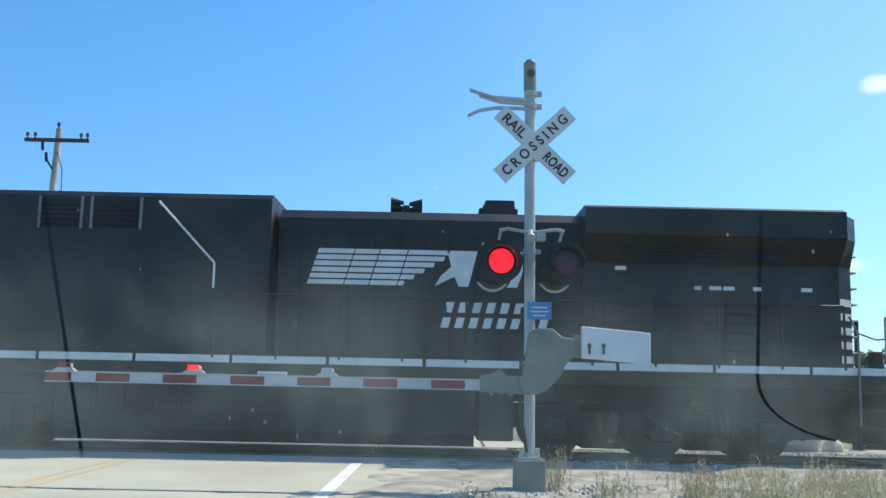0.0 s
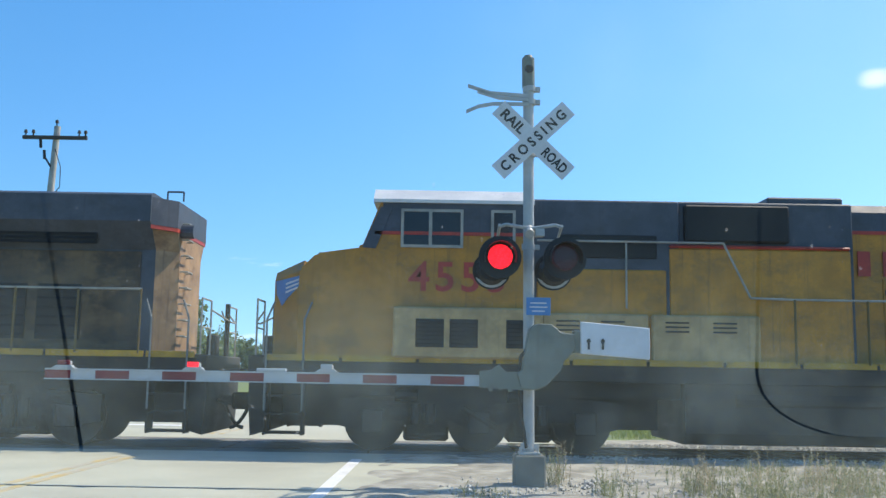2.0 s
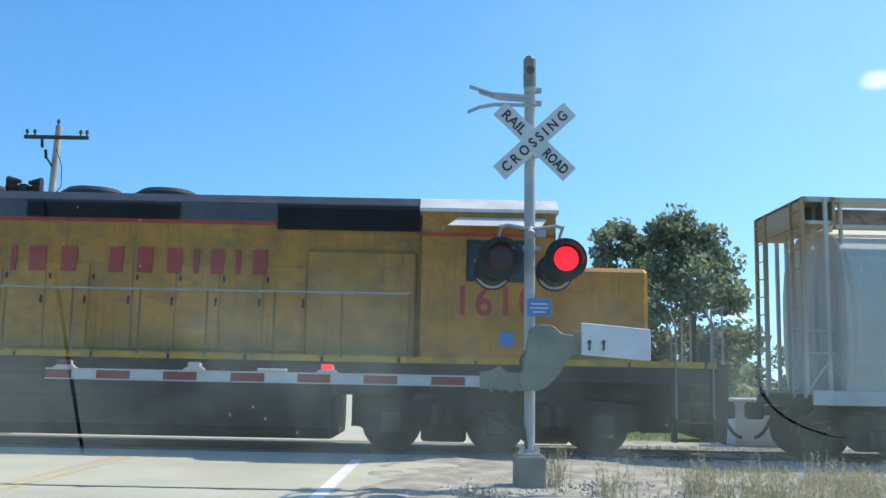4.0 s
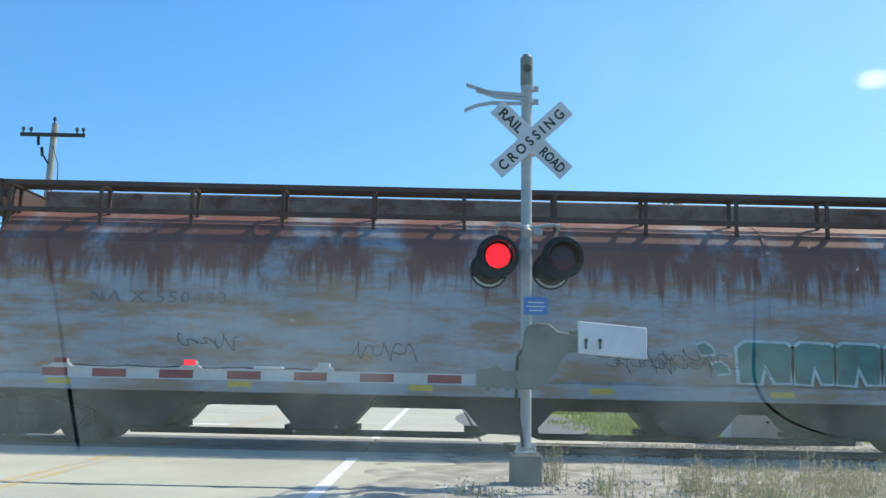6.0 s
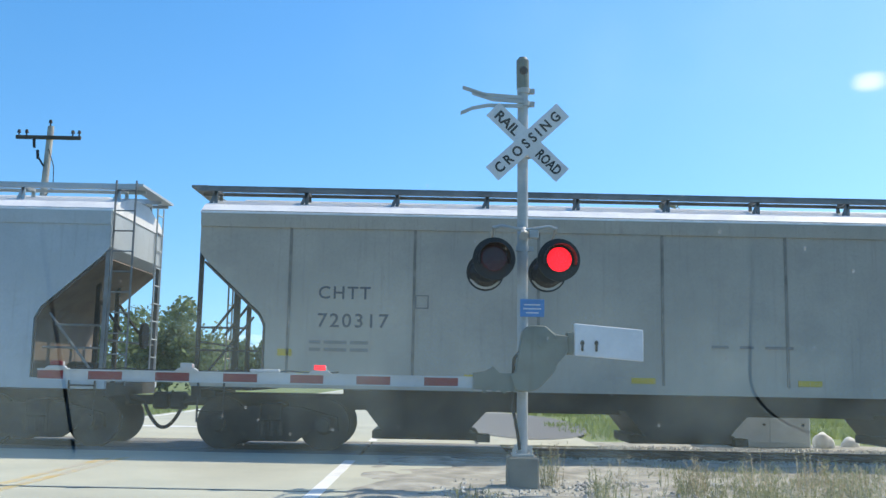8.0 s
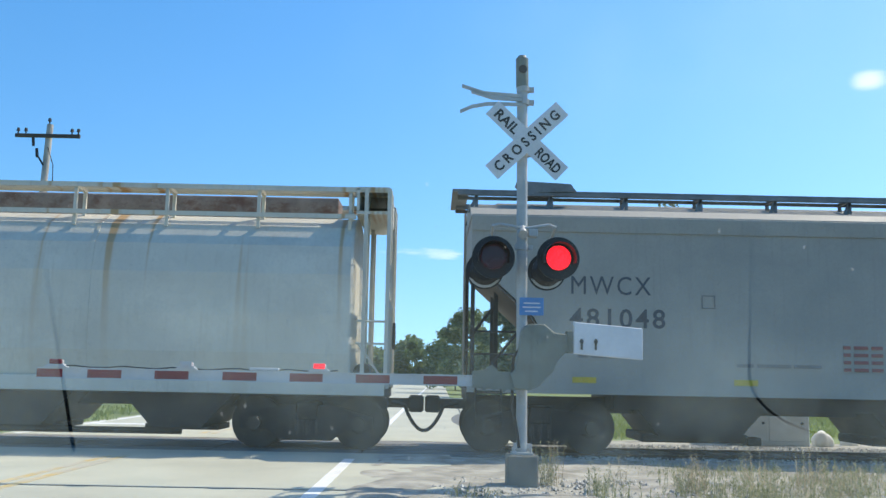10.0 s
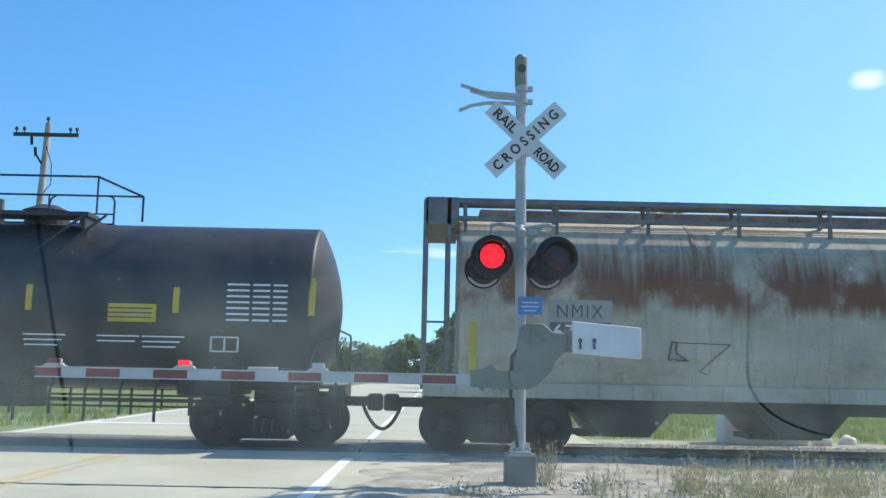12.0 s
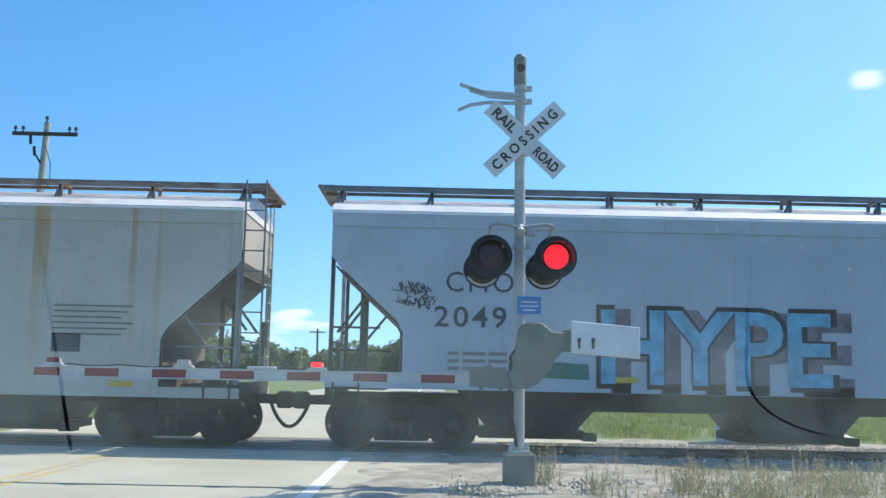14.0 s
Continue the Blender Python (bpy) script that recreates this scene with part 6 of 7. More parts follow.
# ---------- surroundings ----------
def tree(name, x, y, h, w, seed, leafmat, label, count=5200, leaf=0.16, trunk=0.35):
    r = np.random.RandomState(seed)
    t = tagged(new(name), label, "tree")
    t.location = (x, y, -0.08)
    bm = B()
    tube(bm, (0, 0, 0), (0.1, 0, h * 0.35), 0.03 * h * trunk, 9, 0.02 * h * trunk)
    tips = []
    for i in range(11):
        a = r.uniform(0, 6.28)
        z0 = h * r.uniform(0.12, 0.5)
        q = Vector((math.cos(a) * w * 0.36 * r.uniform(0.3, 1), math.sin(a) * w * 0.36 * r.uniform(0.3, 1), h * r.uniform(0.4, 0.86)))
        tube(bm, (0.08, 0, z0), q, 0.012 * h * trunk, 6, 0.004 * h * trunk)
        tips.append(q)
    part("trunk", bm, "bark", t)
    verts, faces = [], []
    clumps = []
    for i in range(46):
        a, u = r.uniform(0, 6.28), r.uniform(0.08, 1.0)
        prof = math.sin(min(1, (u * 0.92 + 0.12)) * math.pi) ** 0.6
        rad = w * 0.5 * prof * math.sqrt(r.uniform(0.15, 1))
        clumps.append((math.cos(a) * rad, math.sin(a) * rad, h * u * r.uniform(0.93, 1.05), w * r.uniform(0.07, 0.15)))
    for i in range(count):
        cx, cy, cz, cr = clumps[r.randint(len(clumps))]
        d = r.normal(0, 1, 3)
        d = d / np.linalg.norm(d) * cr * r.uniform(0.3, 1.15)
        p = np.array([cx, cy, cz]) + d * np.array([1, 1, 0.85])
        u = r.normal(0, 1, 3)
        u /= np.linalg.norm(u)
        v = np.cross(u, r.normal(0, 1, 3))
        v /= np.linalg.norm(v)
        s = leaf * r.uniform(0.6, 1.4)
        b = len(verts)
        verts += [tuple(p - u * s), tuple(p + v * s * 0.55), tuple(p + u * s), tuple(p - v * s * 0.55)]
        faces.append((b, b + 1, b + 2, b + 3))
    mesh_thing("crown", verts, faces, leafmat, t)
    return t


def utility_pole():
    u = tagged(new("utility_pole"), "weathered timber utility pole with crossarm and insulators", "utility pole")
    px, py = -15.26, 37.0
    bm = B()
    tube(bm, (px - 0.40, py, -0.1), (px + 0.02, py, 10.85), 0.17, 14, 0.12)
    part("pole", bm, "wood", u)
    bm = B()
    box(bm, px - 1.25, px + 1.27, py - 0.20, py - 0.10, 10.29, 10.43)
    part("crossarm", bm, "wood_dark", u)
    for dx, z in ((-1.15, 10.44), (-0.85, 10.44), (0.95, 10.44), (1.2, 10.44), (0.05, 10.85)):
        bm = B()
        tube(bm, (px + dx, py - 0.15, z), (px + dx, py - 0.15, z + 0.10), 0.03, 8)
        tube(bm, (px + dx, py - 0.15, z + 0.10), (px + dx, py - 0.15, z + 0.22), 0.075, 10, 0.05)
        part("insulator", bm, "wire", u)
    bm = B()
    tube(bm, (px - 0.55, py - 0.15, 10.3), (px - 0.52, py - 0.15, 9.95), 0.06, 8)
    tube(bm, (px - 0.38, py - 0.15, 9.85), (px - 0.34, py - 0.15, 9.5), 0.06, 8)
    pipe(bm, [(px - 0.36, py - 0.12, 9.6), (px - 0.1, py - 0.12, 9.2)], 0.04, 6)
    part("fuse_cutout", bm, "wire", u)
    bm = B()
    pipe(bm, [(px + 0.05, py - 0.16, 9.9), (px + 0.30, py - 0.16, 9.2), (px + 0.33, py - 0.16, 8.4), (px - 0.05, py - 0.16, 7.9)], 0.018, 6)
    part("drop_wire", bm, "wire", u)


def far_pole():
    u = tagged(new("utility_pole"), "distant timber utility pole beyond the woodland", "utility pole")
    bm = B()
    tube(bm, (-17.5, 150, -0.1), (-17.66, 150, 8.0), 0.2, 8, 0.15)
    part("pole", bm, "wood_dark", u)
    bm = B()
    box(bm, -18.87, -16.42, 149.6, 149.8, 7.35, 7.55)
    part("crossarm", bm, "wood_dark", u)


def far_signal():
    s = tagged(new("far_crossing_signal"), "white signal mast standing beyond the track", "railway signal")
    x, y = -12.3, 27.0
    bm = B()
    tube(bm, (x, y, -0.1), (x, y, 6.0), 0.08, 12)
    part("mast", bm, "galv", s)
    bm = B()
    tube(bm, (x, y, 5.55), (x, y, 6.05), 0.10, 12)
    part("bell", bm, "machine", s)
    bm = B()
    pipe(bm, [(x - 0.2, y, 5.35), (x + 0.4, y, 5.36), (x + 0.7, y, 5.3), (x + 1.0, y, 5.2)], 0.03, 6)
    part("strap", bm, "galv", s)
    for dx in (-0.45, 0.45):
        bm = B()
        tube(bm, (x + dx, y - 0.1, 3.3), (x + dx, y - 0.05, 3.3), 0.29, 20)
        tube(bm, (x + dx, y - 0.3, 3.3), (x + dx, y - 0.05, 3.3), 0.15, 14)
        part("signal_head", bm, "hood_black", s)
    bm = B()
    tube(bm, (x - 0.45, y, 3.55), (x + 0.45, y, 3.55), 0.025, 6)
    part("flasher_arm", bm, "galv", s)


def signal_case():
    s = tagged(new("signal_cabinet"), "pale blue grey steel signal cabinet beyond the track", "cabinet")
    x0, x1, y0, y1 = 6.55, 8.4, 21.6, 22.3
    bm = B()
    box(bm, x0, x1, y0, y1, -0.05, 0.92, 0.02)
    part("body", bm, "cabinet", s)
    bm = B()
    box(bm, x0 - 0.06, x1 + 0.06, y0 - 0.06, y1 + 0.06, 0.92, 1.0, 0.02)
    part("lid", bm, "cabinet", s)
    for a, b in ((x0 + 0.08, (x0 + x1) / 2 - 0.02), ((x0 + x1) / 2 + 0.02, x1 - 0.08)):
        bm = B()
        box(bm, a, b, y0 - 0.02, y0, 0.05, 0.86, 0.008)
        dd = part("door", bm, "cabinet", s)
        bm = B()
        tube(bm, (b - 0.1, y0 - 0.06, 0.45), (b - 0.1, y0 - 0.02, 0.45), 0.03, 8)
        part("handle", bm, "under", dd)


def far_wood(name, x0, x1, y, h, seed, count, label, leaf=0.35):
    r = np.random.RandomState(seed)
    verts, faces = [], []
    n = int((x1 - x0) / 2.2)
    clumps = []
    for i in range(n):
        x = x0 + (x1 - x0) * (i + r.uniform()) / n
        hh = h * r.uniform(0.65, 1.1) * (0.8 + 0.3 * noise.noise((x * 0.08, seed, 0)))
        for j in range(6):
            clumps.append((x + r.normal(0, 1.2), y + r.normal(0, 2.5), hh * r.uniform(0.12, 0.92), r.uniform(0.7, 1.5) * h / 6))
    for i in range(count):
        cx, cy, cz, cr = clumps[r.randint(len(clumps))]
        d = r.normal(0, 1, 3)
        d = d / np.linalg.norm(d) * cr * r.uniform(0.3, 1.1)
        p = np.array([cx, cy, max(0.1, cz)]) + d
        u = r.normal(0, 1, 3)
        u /= np.linalg.norm(u)
        v = np.cross(u, r.normal(0, 1, 3))
        v /= np.linalg.norm(v)
        s = leaf * r.uniform(0.6, 1.4)
        b = len(verts)
        verts += [tuple(p - u * s), tuple(p + v * s * 0.6), tuple(p + u * s), tuple(p - v * s * 0.6)]
        faces.append((b, b + 1, b + 2, b + 3))
    tagged(mesh_thing(name, verts, faces, "leaf_wood"), label, "trees", kind="stuff")


# ---------- the place ----------
ground()
track()
crossing_signal()
utility_pole()
far_pole()
far_signal()
signal_case()
tree("tree", 11.6, 47.0, 9.2, 8.4, 11, "leaf_silver", "broad green tree with silvery leaves beyond the track", 15000, 0.17)
tree("tree", 9.2, 50.0, 10.0, 6.2, 12, "leaf_silver", "green tree with silvery leaves beyond the track", 12000, 0.16)
tree("tree", 4.6, 62.0, 6.2, 5.6, 13, "leaf_silver", "small dark green tree beyond the track", 6500, 0.17)
tree("tree", 2.6, 75.0, 6.4, 5.4, 15, "leaf_wood", "small dark green tree far along the road", 9000, 0.14)
tree("tree", 2.3, 98.0, 6.6, 6.0, 16, "leaf_wood", "dark green tree further along the road", 9000, 0.17)
far_wood("woodland", -75, -16, 72, 8.2, 21, 60000, "distant row of green trees beyond the field", 0.2)
far_wood("woodland", 6, 85, 95, 5.6, 22, 40000, "distant row of green trees beyond the field", 0.2)
far_wood("woodland", -75, 12, 240, 10.5, 23, 36000, "far low woodland closing the road", 0.6)

# ---------- the train ----------
# leading coupler of each vehicle along the train, in metres from the camera's line at the start
PLACE = {}


def set_in_train(ob, u):
    PLACE[ob.name] = (ob, u)


set_in_train(ge_engine("locomotive", 23.5, "ns_black", "ns_black", "black freight locomotive with white stripes and emblem", "black"), -14.64)
set_in_train(ge_engine("locomotive", 23.5, "up_faded", "up_grey", "faded tan and grey freight locomotive with red letters", "yellow"), 9.12)
set_in_train(emd_engine("locomotive", 23.45, "yellow and grey freight locomotive with a wide cab", True, {
    "hood": (11.4, 21.95), "doors": (12.0, 16.8, 7), "grilles": [(16.75, 19.2, 3.55, 4.40), (19.35, 21.7, 3.55, 4.40), (20.65, 21.65, 2.4, 3.50)],
    "fans": [17.9, 19.45, 21.0], "horn": 14.4, "name": (11.5, 3.3, 0.94), "rail": (10.2, 21.9, 9), "cab": (2.7, 5.5), "nose": 1.35,
    "boxes": [("inverter_cabinet", 5.5, 8.2, 1.35, 1.58, 4.58, "up_grey"), ("brake_housing", 8.2, 11.4, 1.25, 1.58, 4.60, "up_grey"),
              ("walkway_locker", 5.7, 7.6, 1.46, 1.6, 2.5, "up_pale"), ("walkway_locker", 7.66, 9.6, 1.46, 1.6, 2.5, "up_pale"), ("red_stripe", 8.0, 11.3, 1.385, 3.72, 3.785, "up_red"), ("side_panel", 8.0, 11.3, 1.37, 1.6, 3.72, "up_yellow"), ("side_panel", 5.6, 7.96, 1.37, 1.6, 3.32, "up_yellow"), ("vent_box", 6.0, 7.8, 1.37, 3.5, 3.95, "grille"), ("filter_housing", 8.3, 10.2, 1.38, 3.84, 4.52, "grille"), ("roof_hatch", 9.9, 11.3, 1.1, 4.5, 4.74, "up_grey")]}), 32.37)
set_in_train(emd_engine("locomotive", 22.1, "yellow and grey freight locomotive running hood first", False, {
    "hood": (3.3, 16.1), "doors": (3.6, 14.0, 13), "grilles": [(3.45, 7.95, 3.72, 4.36), (8.75, 11.6, 4.16, 4.46), (13.4, 16.05, 4.0, 4.46)],
    "fans": [4.65, 6.05, 7.45, 9.6, 11.05], "horn": 8.4, "name": (7.4, 3.14, 1.11), "rail": (1.5, 15.9, 12), "cab": (16.1, 18.5), "nose": 20.3,
    "boxes": [("blower_housing", 14.0, 16.0, 1.12, 1.6, 3.6, "up_yellow")]}), 55.85)


def stencils(c, x, z, material="faint", y=-1.612, rows=2, w=0.5):
    for i in range(rows):
        bars(x, z - i * 0.13, [w * 0.25, w * 0.5, w * 0.4], 0.06, material, c, y, 0.06)


def grey_box(c, x, z, y=-1.612, s=0.24):
    bm = B()
    t = 0.02
    for a0, a1, b0, b1 in ((0, s, 0, t), (0, s, s - t, s), (0, t, 0, s), (s - t, s, 0, s)):
        box(bm, x + a0, x + a1, y - 0.004, y + 0.004, z + b0, z + b1)
    part("stencil_box", bm, "faint", c)


def marks(c, L, n=5, z=1.28, material="placard", y=-1.612):
    for i in range(n):
        x = 2.6 + (L - 5.6) * i / (n - 1)
        bm = B()
        box(bm, x, x + 0.42, y - 0.005, y + 0.005, z - 0.05, z + 0.05)
        part("reflector", bm, material, c)


def scribble(bm, x, z, w, h, y, rr):
    """Loose looping spray-can strokes."""
    for s in range(3):
        a, f, g = rr.uniform(0, 6), rr.uniform(7, 12), rr.uniform(0.03, 0.07)
        x0 = x + w * (s / 3 + rr.uniform(-0.05, 0.05))
        lean = rr.uniform(-0.3, 0.5)
        pts = []
        for i in range(15):
            u = i / 14
            dz = h * math.sin(a + f * u) * (0.6 + 0.4 * math.cos(3 * u + a))
            pts.append((x0 + u * w * 0.36 + g * math.cos(a + f * 1.3 * u) + lean * dz, y, z + dz))
        pipe(bm, pts, 0.009, 4)


w5 = round_hopper("hopper_wagon", 21.3, "hop_white", "off-white covered hopper wagon with open end frames", "hop_white", 0.7, 0.6)
set_in_train(w5, 78.18)
w6 = round_hopper("hopper_wagon", 21.5, "hop_rust", "rust-stained grey covered hopper wagon with teal graffiti", "walk_rust", 0.85, 0.9)
set_in_train(w6, 99.45)
side_text("NA X 550433", 3.3, 2.52, 0.2, 2.4, "faint", w6, -1.64, 0.0)
for i, (dx, w) in enumerate(((0.0, 0.95), (0.98, 0.72), (1.72, 0.8), (2.55, 0.72))):
    x = 14.75 + dx
    bm = B()
    prism(bm, [(x - 0.04, 1.30), (x + w * 0.45, 1.28), (x + w * 0.5, 1.52), (x + w * 0.62, 1.30), (x + w, 1.30), (x + w + 0.06, 1.95), (x + w * 0.9, 2.06), (x + 0.1, 2.08), (x - 0.08, 1.95)], -1.640, -1.60)
    part("graffiti", bm, "graf_pale", w6)
    bm = B()
    prism(bm, [(x + 0.02, 1.33), (x + w * 0.38, 1.32), (x + w * 0.48, 1.66), (x + w * 0.68, 1.34), (x + w - 0.06, 1.34), (x + w - 0.01, 1.92), (x + w * 0.86, 2.01), (x + 0.13, 2.03), (x - 0.02, 1.92)], -1.648, -1.60)
    part("graffiti", bm, "graf_teal", w6)
for x, z in ((14.15, 1.88), (14.42, 1.55), (18.2, 1.5)):
    for g, mt, y in ((0.0, "graf_pale", -1.640), (0.04, "graf_teal", -1.648)):
        bm = B()
        prism(bm, [(x - 0.18 + g, z + 0.12 - g), (x - 0.05, z - 0.12 + g), (x + 0.2 - g, z - 0.1 + g), (x + 0.16 - g, z + 0.08 - g), (x, z + 0.16 - g)], y, -1.6)
        part("graffiti", bm, mt, w6)
for x0, z0, k in ((12.3, 1.75, 11), (12.5, 1.6, 12), (13.2, 1.6, 13)):
    rr = random.Random(k)
    bm = B()
    scribble(bm, x0, z0, 1.1, 0.2, -1.638, rr)
    part("graffiti", bm, "graf_black", w6)
bm = B()
prism(bm, [(19.3, 1.9), (20.0, 1.75), (20.0, 2.1), (19.6, 2.15)], -1.63, -1.6)
part("graffiti", bm, "graf_magenta", w6)
for x0, z0, k in ((4.9, 1.85, 1), (8.0, 1.75, 2), (13.4, 1.75, 3), (14.2, 1.6, 4)):
    rr = random.Random(k)
    bm = B()
    scribble(bm, x0, z0, 1.1, 0.17, -1.635, rr)
    part("graffiti", bm, "graf_black", w6)
marks(w6, 21.5, 6, 1.12, y=-1.565)
w7 = hopper("hopper_wagon", 19.5, "hop_blue", "pale blue grey covered hopper wagon with dark lettering", walkmat="hop_blue", bay_at=(4.96, 9.55, 14.34), ends=(3.55, 2.34, 1.26))
set_in_train(w7, 121.0)
side_text("GACX", 2.42, 2.72, 0.36, 1.56, "letter_dark", w7, -1.606, 0.012)
side_text("63669", 2.45, 2.13, 0.36, 1.56, "letter_dark", w7, -1.606, 0.012)
grey_box(w7, 4.35, 2.56)
stencils(w7, 2.2, 1.85, w=0.7)
stencils(w7, 4.4, 1.85, w=0.4)
stencils(w7, 9.8, 1.9, "faint_red", w=0.6)
stencils(w7, 15.2, 1.8, w=0.5)
bm = B()
box(bm, 16.35, 16.75, -1.612, -1.59, 1.66, 1.96)
part("stencil_panel", bm, "letter_dark", w7)
bars(16.4, 1.70, [0.12, 0.12], 0.1, "letter_white", w7, -1.615, 0.06)
bars(16.4, 1.83, [0.12, 0.12], 0.1, "letter_white", w7, -1.615, 0.06)
marks(w7, 19.5, 6)
w8 = hopper("hopper_wagon", 20.3, "hop_grey", "warm grey covered hopper wagon with dark lettering", seams=8, sill=1.28, bay_at=(4.9, 9.6, 14.4))
set_in_train(w8, 140.5)
side_text("CHTT", 2.94, 2.70, 0.22, 0.92, "letter_dark", w8, -1.606, 0.008)
side_text("720317", 2.94, 2.20, 0.24, 1.25, "letter_dark", w8, -1.606, 0.008)
grey_box(w8, 4.65, 2.55)
stencils(w8, 2.8, 1.9, w=0.8)
bm = B()
box(bm, 2.25, 2.5, -1.612, -1.59, 1.68, 1.80)
part("stencil_panel", bm, "placard", w8)
bars(9.9, 1.95, [0.3, 0.25, 0.5], 0.05, "faint", w8, -1.616, 0.2)
bm = B()
box(bm, 16.1, 16.55, -1.612, -1.59, 1.72, 2.15)
part("stencil_panel", bm, "faint", w8)
marks(w8, 20.3, 6, 1.36)
w9 = round_hopper("hopper_wagon", 21.3, "hop_white", "off-white covered hopper wagon with open end frames", "hop_white")
set_in_train(w9, 160.8)
w10 = hopper("hopper_wagon", 22.7, "hop_plain", "plain mid grey covered hopper wagon with dark lettering", roof="hop_plain", sill=1.24, walk_supports=1.35, bays=4)
set_in_train(w10, 182.1)
side_text("MWCX", 2.58, 2.84, 0.33, 1.42, "letter_dark", w10, -1.606, 0.0)
side_text("481048", 2.55, 2.26, 0.33, 1.70, "letter_dark", w10, -1.606, 0.012)
grey_box(w10, 4.9, 2.62)
stencils(w10, 2.7, 1.85, w=0.7)
stencils(w10, 5.5, 1.6, w=1.2, rows=1)
stencils(w10, 7.4, 1.95, "faint_red", w=0.5, rows=4)
stencils(w10, 9.5, 1.6, w=1.2, rows=1)
stencils(w10, 15.2, 1.9, "faint_red", w=0.5, rows=3)
stencils(w10, 19.4, 1.9, w=0.4)
marks(w10, 22.7, 7, 1.33)
bm = B()
prism(bm, [(1.65, 4.98), (2.65, 4.94), (2.75, 4.80), (1.85, 4.76)], -1.05, -0.45)
part("bent_hatch", bm, "walk_grey", w10, "bent open hatch cover")
set_in_train(tank_car("tank_wagon", 13.8, "black tank wagon with white lettering and top platform"), 204.8)
w12 = round_hopper("hopper_wagon", 19.6, "hop_cream", "cream covered hopper wagon with heavy rust runs", "walk_grey", 0.75, 0.65, top=4.58, end_plate=True, bay_at=(4.4, 7.6, 10.95, 14.4))
set_in_train(w12, 218.6)
bm = B()
box(bm, 2.95, 4.08, -1.635, -1.60, 1.88, 2.72)
part("marking_panel", bm, "hop_plain", w12)
side_text("NMIX", 3.10, 2.40, 0.24, 0.82, "letter_dark", w12, -1.642, 0.0)
bm = B()
box(bm, 2.98, 4.06, -1.645, -1.60, 2.0, 2.32)
part("number_panel", bm, "letter_dark", w12)
side_text("67060", 3.04, 2.05, 0.23, 0.98, "letter_white", w12, -1.652, 0.01)
bm = B()
K = 0.42
pipe(bm, [(4.65 + K, -1.63, 1.70), (5.0 + K, -1.63, 1.68)], 0.02, 4)
pipe(bm, [(4.65 + K, -1.63, 1.70), (4.72 + K, -1.63, 2.02), (4.8 + K, -1.63, 2.0), (4.78 + K, -1.63, 1.82), (5.0 + K, -1.63, 1.68)], 0.018, 4)
pipe(bm, [(4.8 + K, -1.63, 2.0), (5.75 + K, -1.63, 1.98), (5.2 + K, -1.60, 1.5), (5.35 + K, -1.6, 1.45)], 0.01, 4)
part("graffiti", bm, "graf_black", w12)
bm = B()
box(bm, 14.0, 15.0, -1.62, -1.56, 1.38, 1.74)
pn = part("dark_panel", bm, "letter_dark", w12)
bm = B()
for x in (13.98, 14.48, 14.98):
    box(bm, x, x + 0.05, -1.63, -1.56, 1.36, 1.76)
box(bm, 13.9, 13.98, -1.63, -1.56, 1.36, 1.76)
part("panel_frame", bm, "sill_yellow", pn)
for x0, k in ((13.9, 5), (14.6, 6), (15.2, 7)):
    rr = random.Random(k)
    bm = B()
    scribble(bm, x0, 1.97, 0.6, 0.15, -1.63, rr)
    part("graffiti", bm, "graf_black", w12)
for x in (1.55, 17.75):
    bm = B()
    box(bm, x, x + 0.14, -1.63, -1.57, 1.4, 2.3)
    part("reflector", bm, "placard", w12)
w13 = hopper("hopper_wagon", 15.4, "hop_pale", "off-white covered hopper wagon with rust-streaked roof and dark blue name", roof="roof_spotted", e0=0.75, sill=1.02, walkmat="roof_rusty", seams=0, walk_supports=1.65, ends=(3.3, 1.95, 1.35))
set_in_train(w13, 238.2)
side_text("SHQX", 2.71, 2.62, 0.23, 1.0, "letter_dark", w13, -1.606, 0.01)
side_text("2290", 2.68, 2.10, 0.23, 0.92, "letter_dark", w13, -1.606, 0.01)
grey_box(w13, 3.95, 2.32)
bm = B()
prism(bm, [(5.30, 2.84), (5.37, 2.84), (5.55, 3.24), (5.74, 2.84), (5.82, 2.84), (5.585, 3.38), (5.53, 3.38)], -1.612, -1.59)
part("mark", bm, "letter_navy", w13)
bars(5.9, 2.86, [0.24, 0.16, 0.08, 0.26, 0.44], 0.27, "letter_navy", w13, -1.61, 0.07, inset=0.1)
side_text("Wholesale", 6.12, 2.18, 0.2, 1.35, "faint", w13, -1.606, 0.004)
side_text("GROWING", 8.06, 2.46, 0.28, 2.0, "letter_dark", w13, -1.606, 0.012)
side_text("together", 8.06, 2.14, 0.2, 2.0, "faint", w13, -1.606, 0.0)
for i in range(6):
    bars(11.35, 2.42 - i * 0.1, [1.4 - 0.1 * (i % 3)], 0.03, "faint", w13, -1.606)
stencils(w13, 2.5, 1.65, w=0.8)
stencils(w13, 6.95, 1.65, "faint_red", w=0.9, rows=4)
bm = B()
box(bm, 11.35, 11.85, -1.612, -1.59, 1.62, 1.94)
part("stencil_panel", bm, "letter_dark", w13)
for k, (x0, z0) in enumerate(((4.1, 1.6), (5.0, 1.75), (6.0, 1.65))):
    rr = random.Random(k + 30)
    bm = B()
    scribble(bm, x0, z0, 0.7, 0.17, -1.61, rr)
    part("graffiti", bm, "graf_black", w13)
marks(w13, 15.4, 4, 1.08)
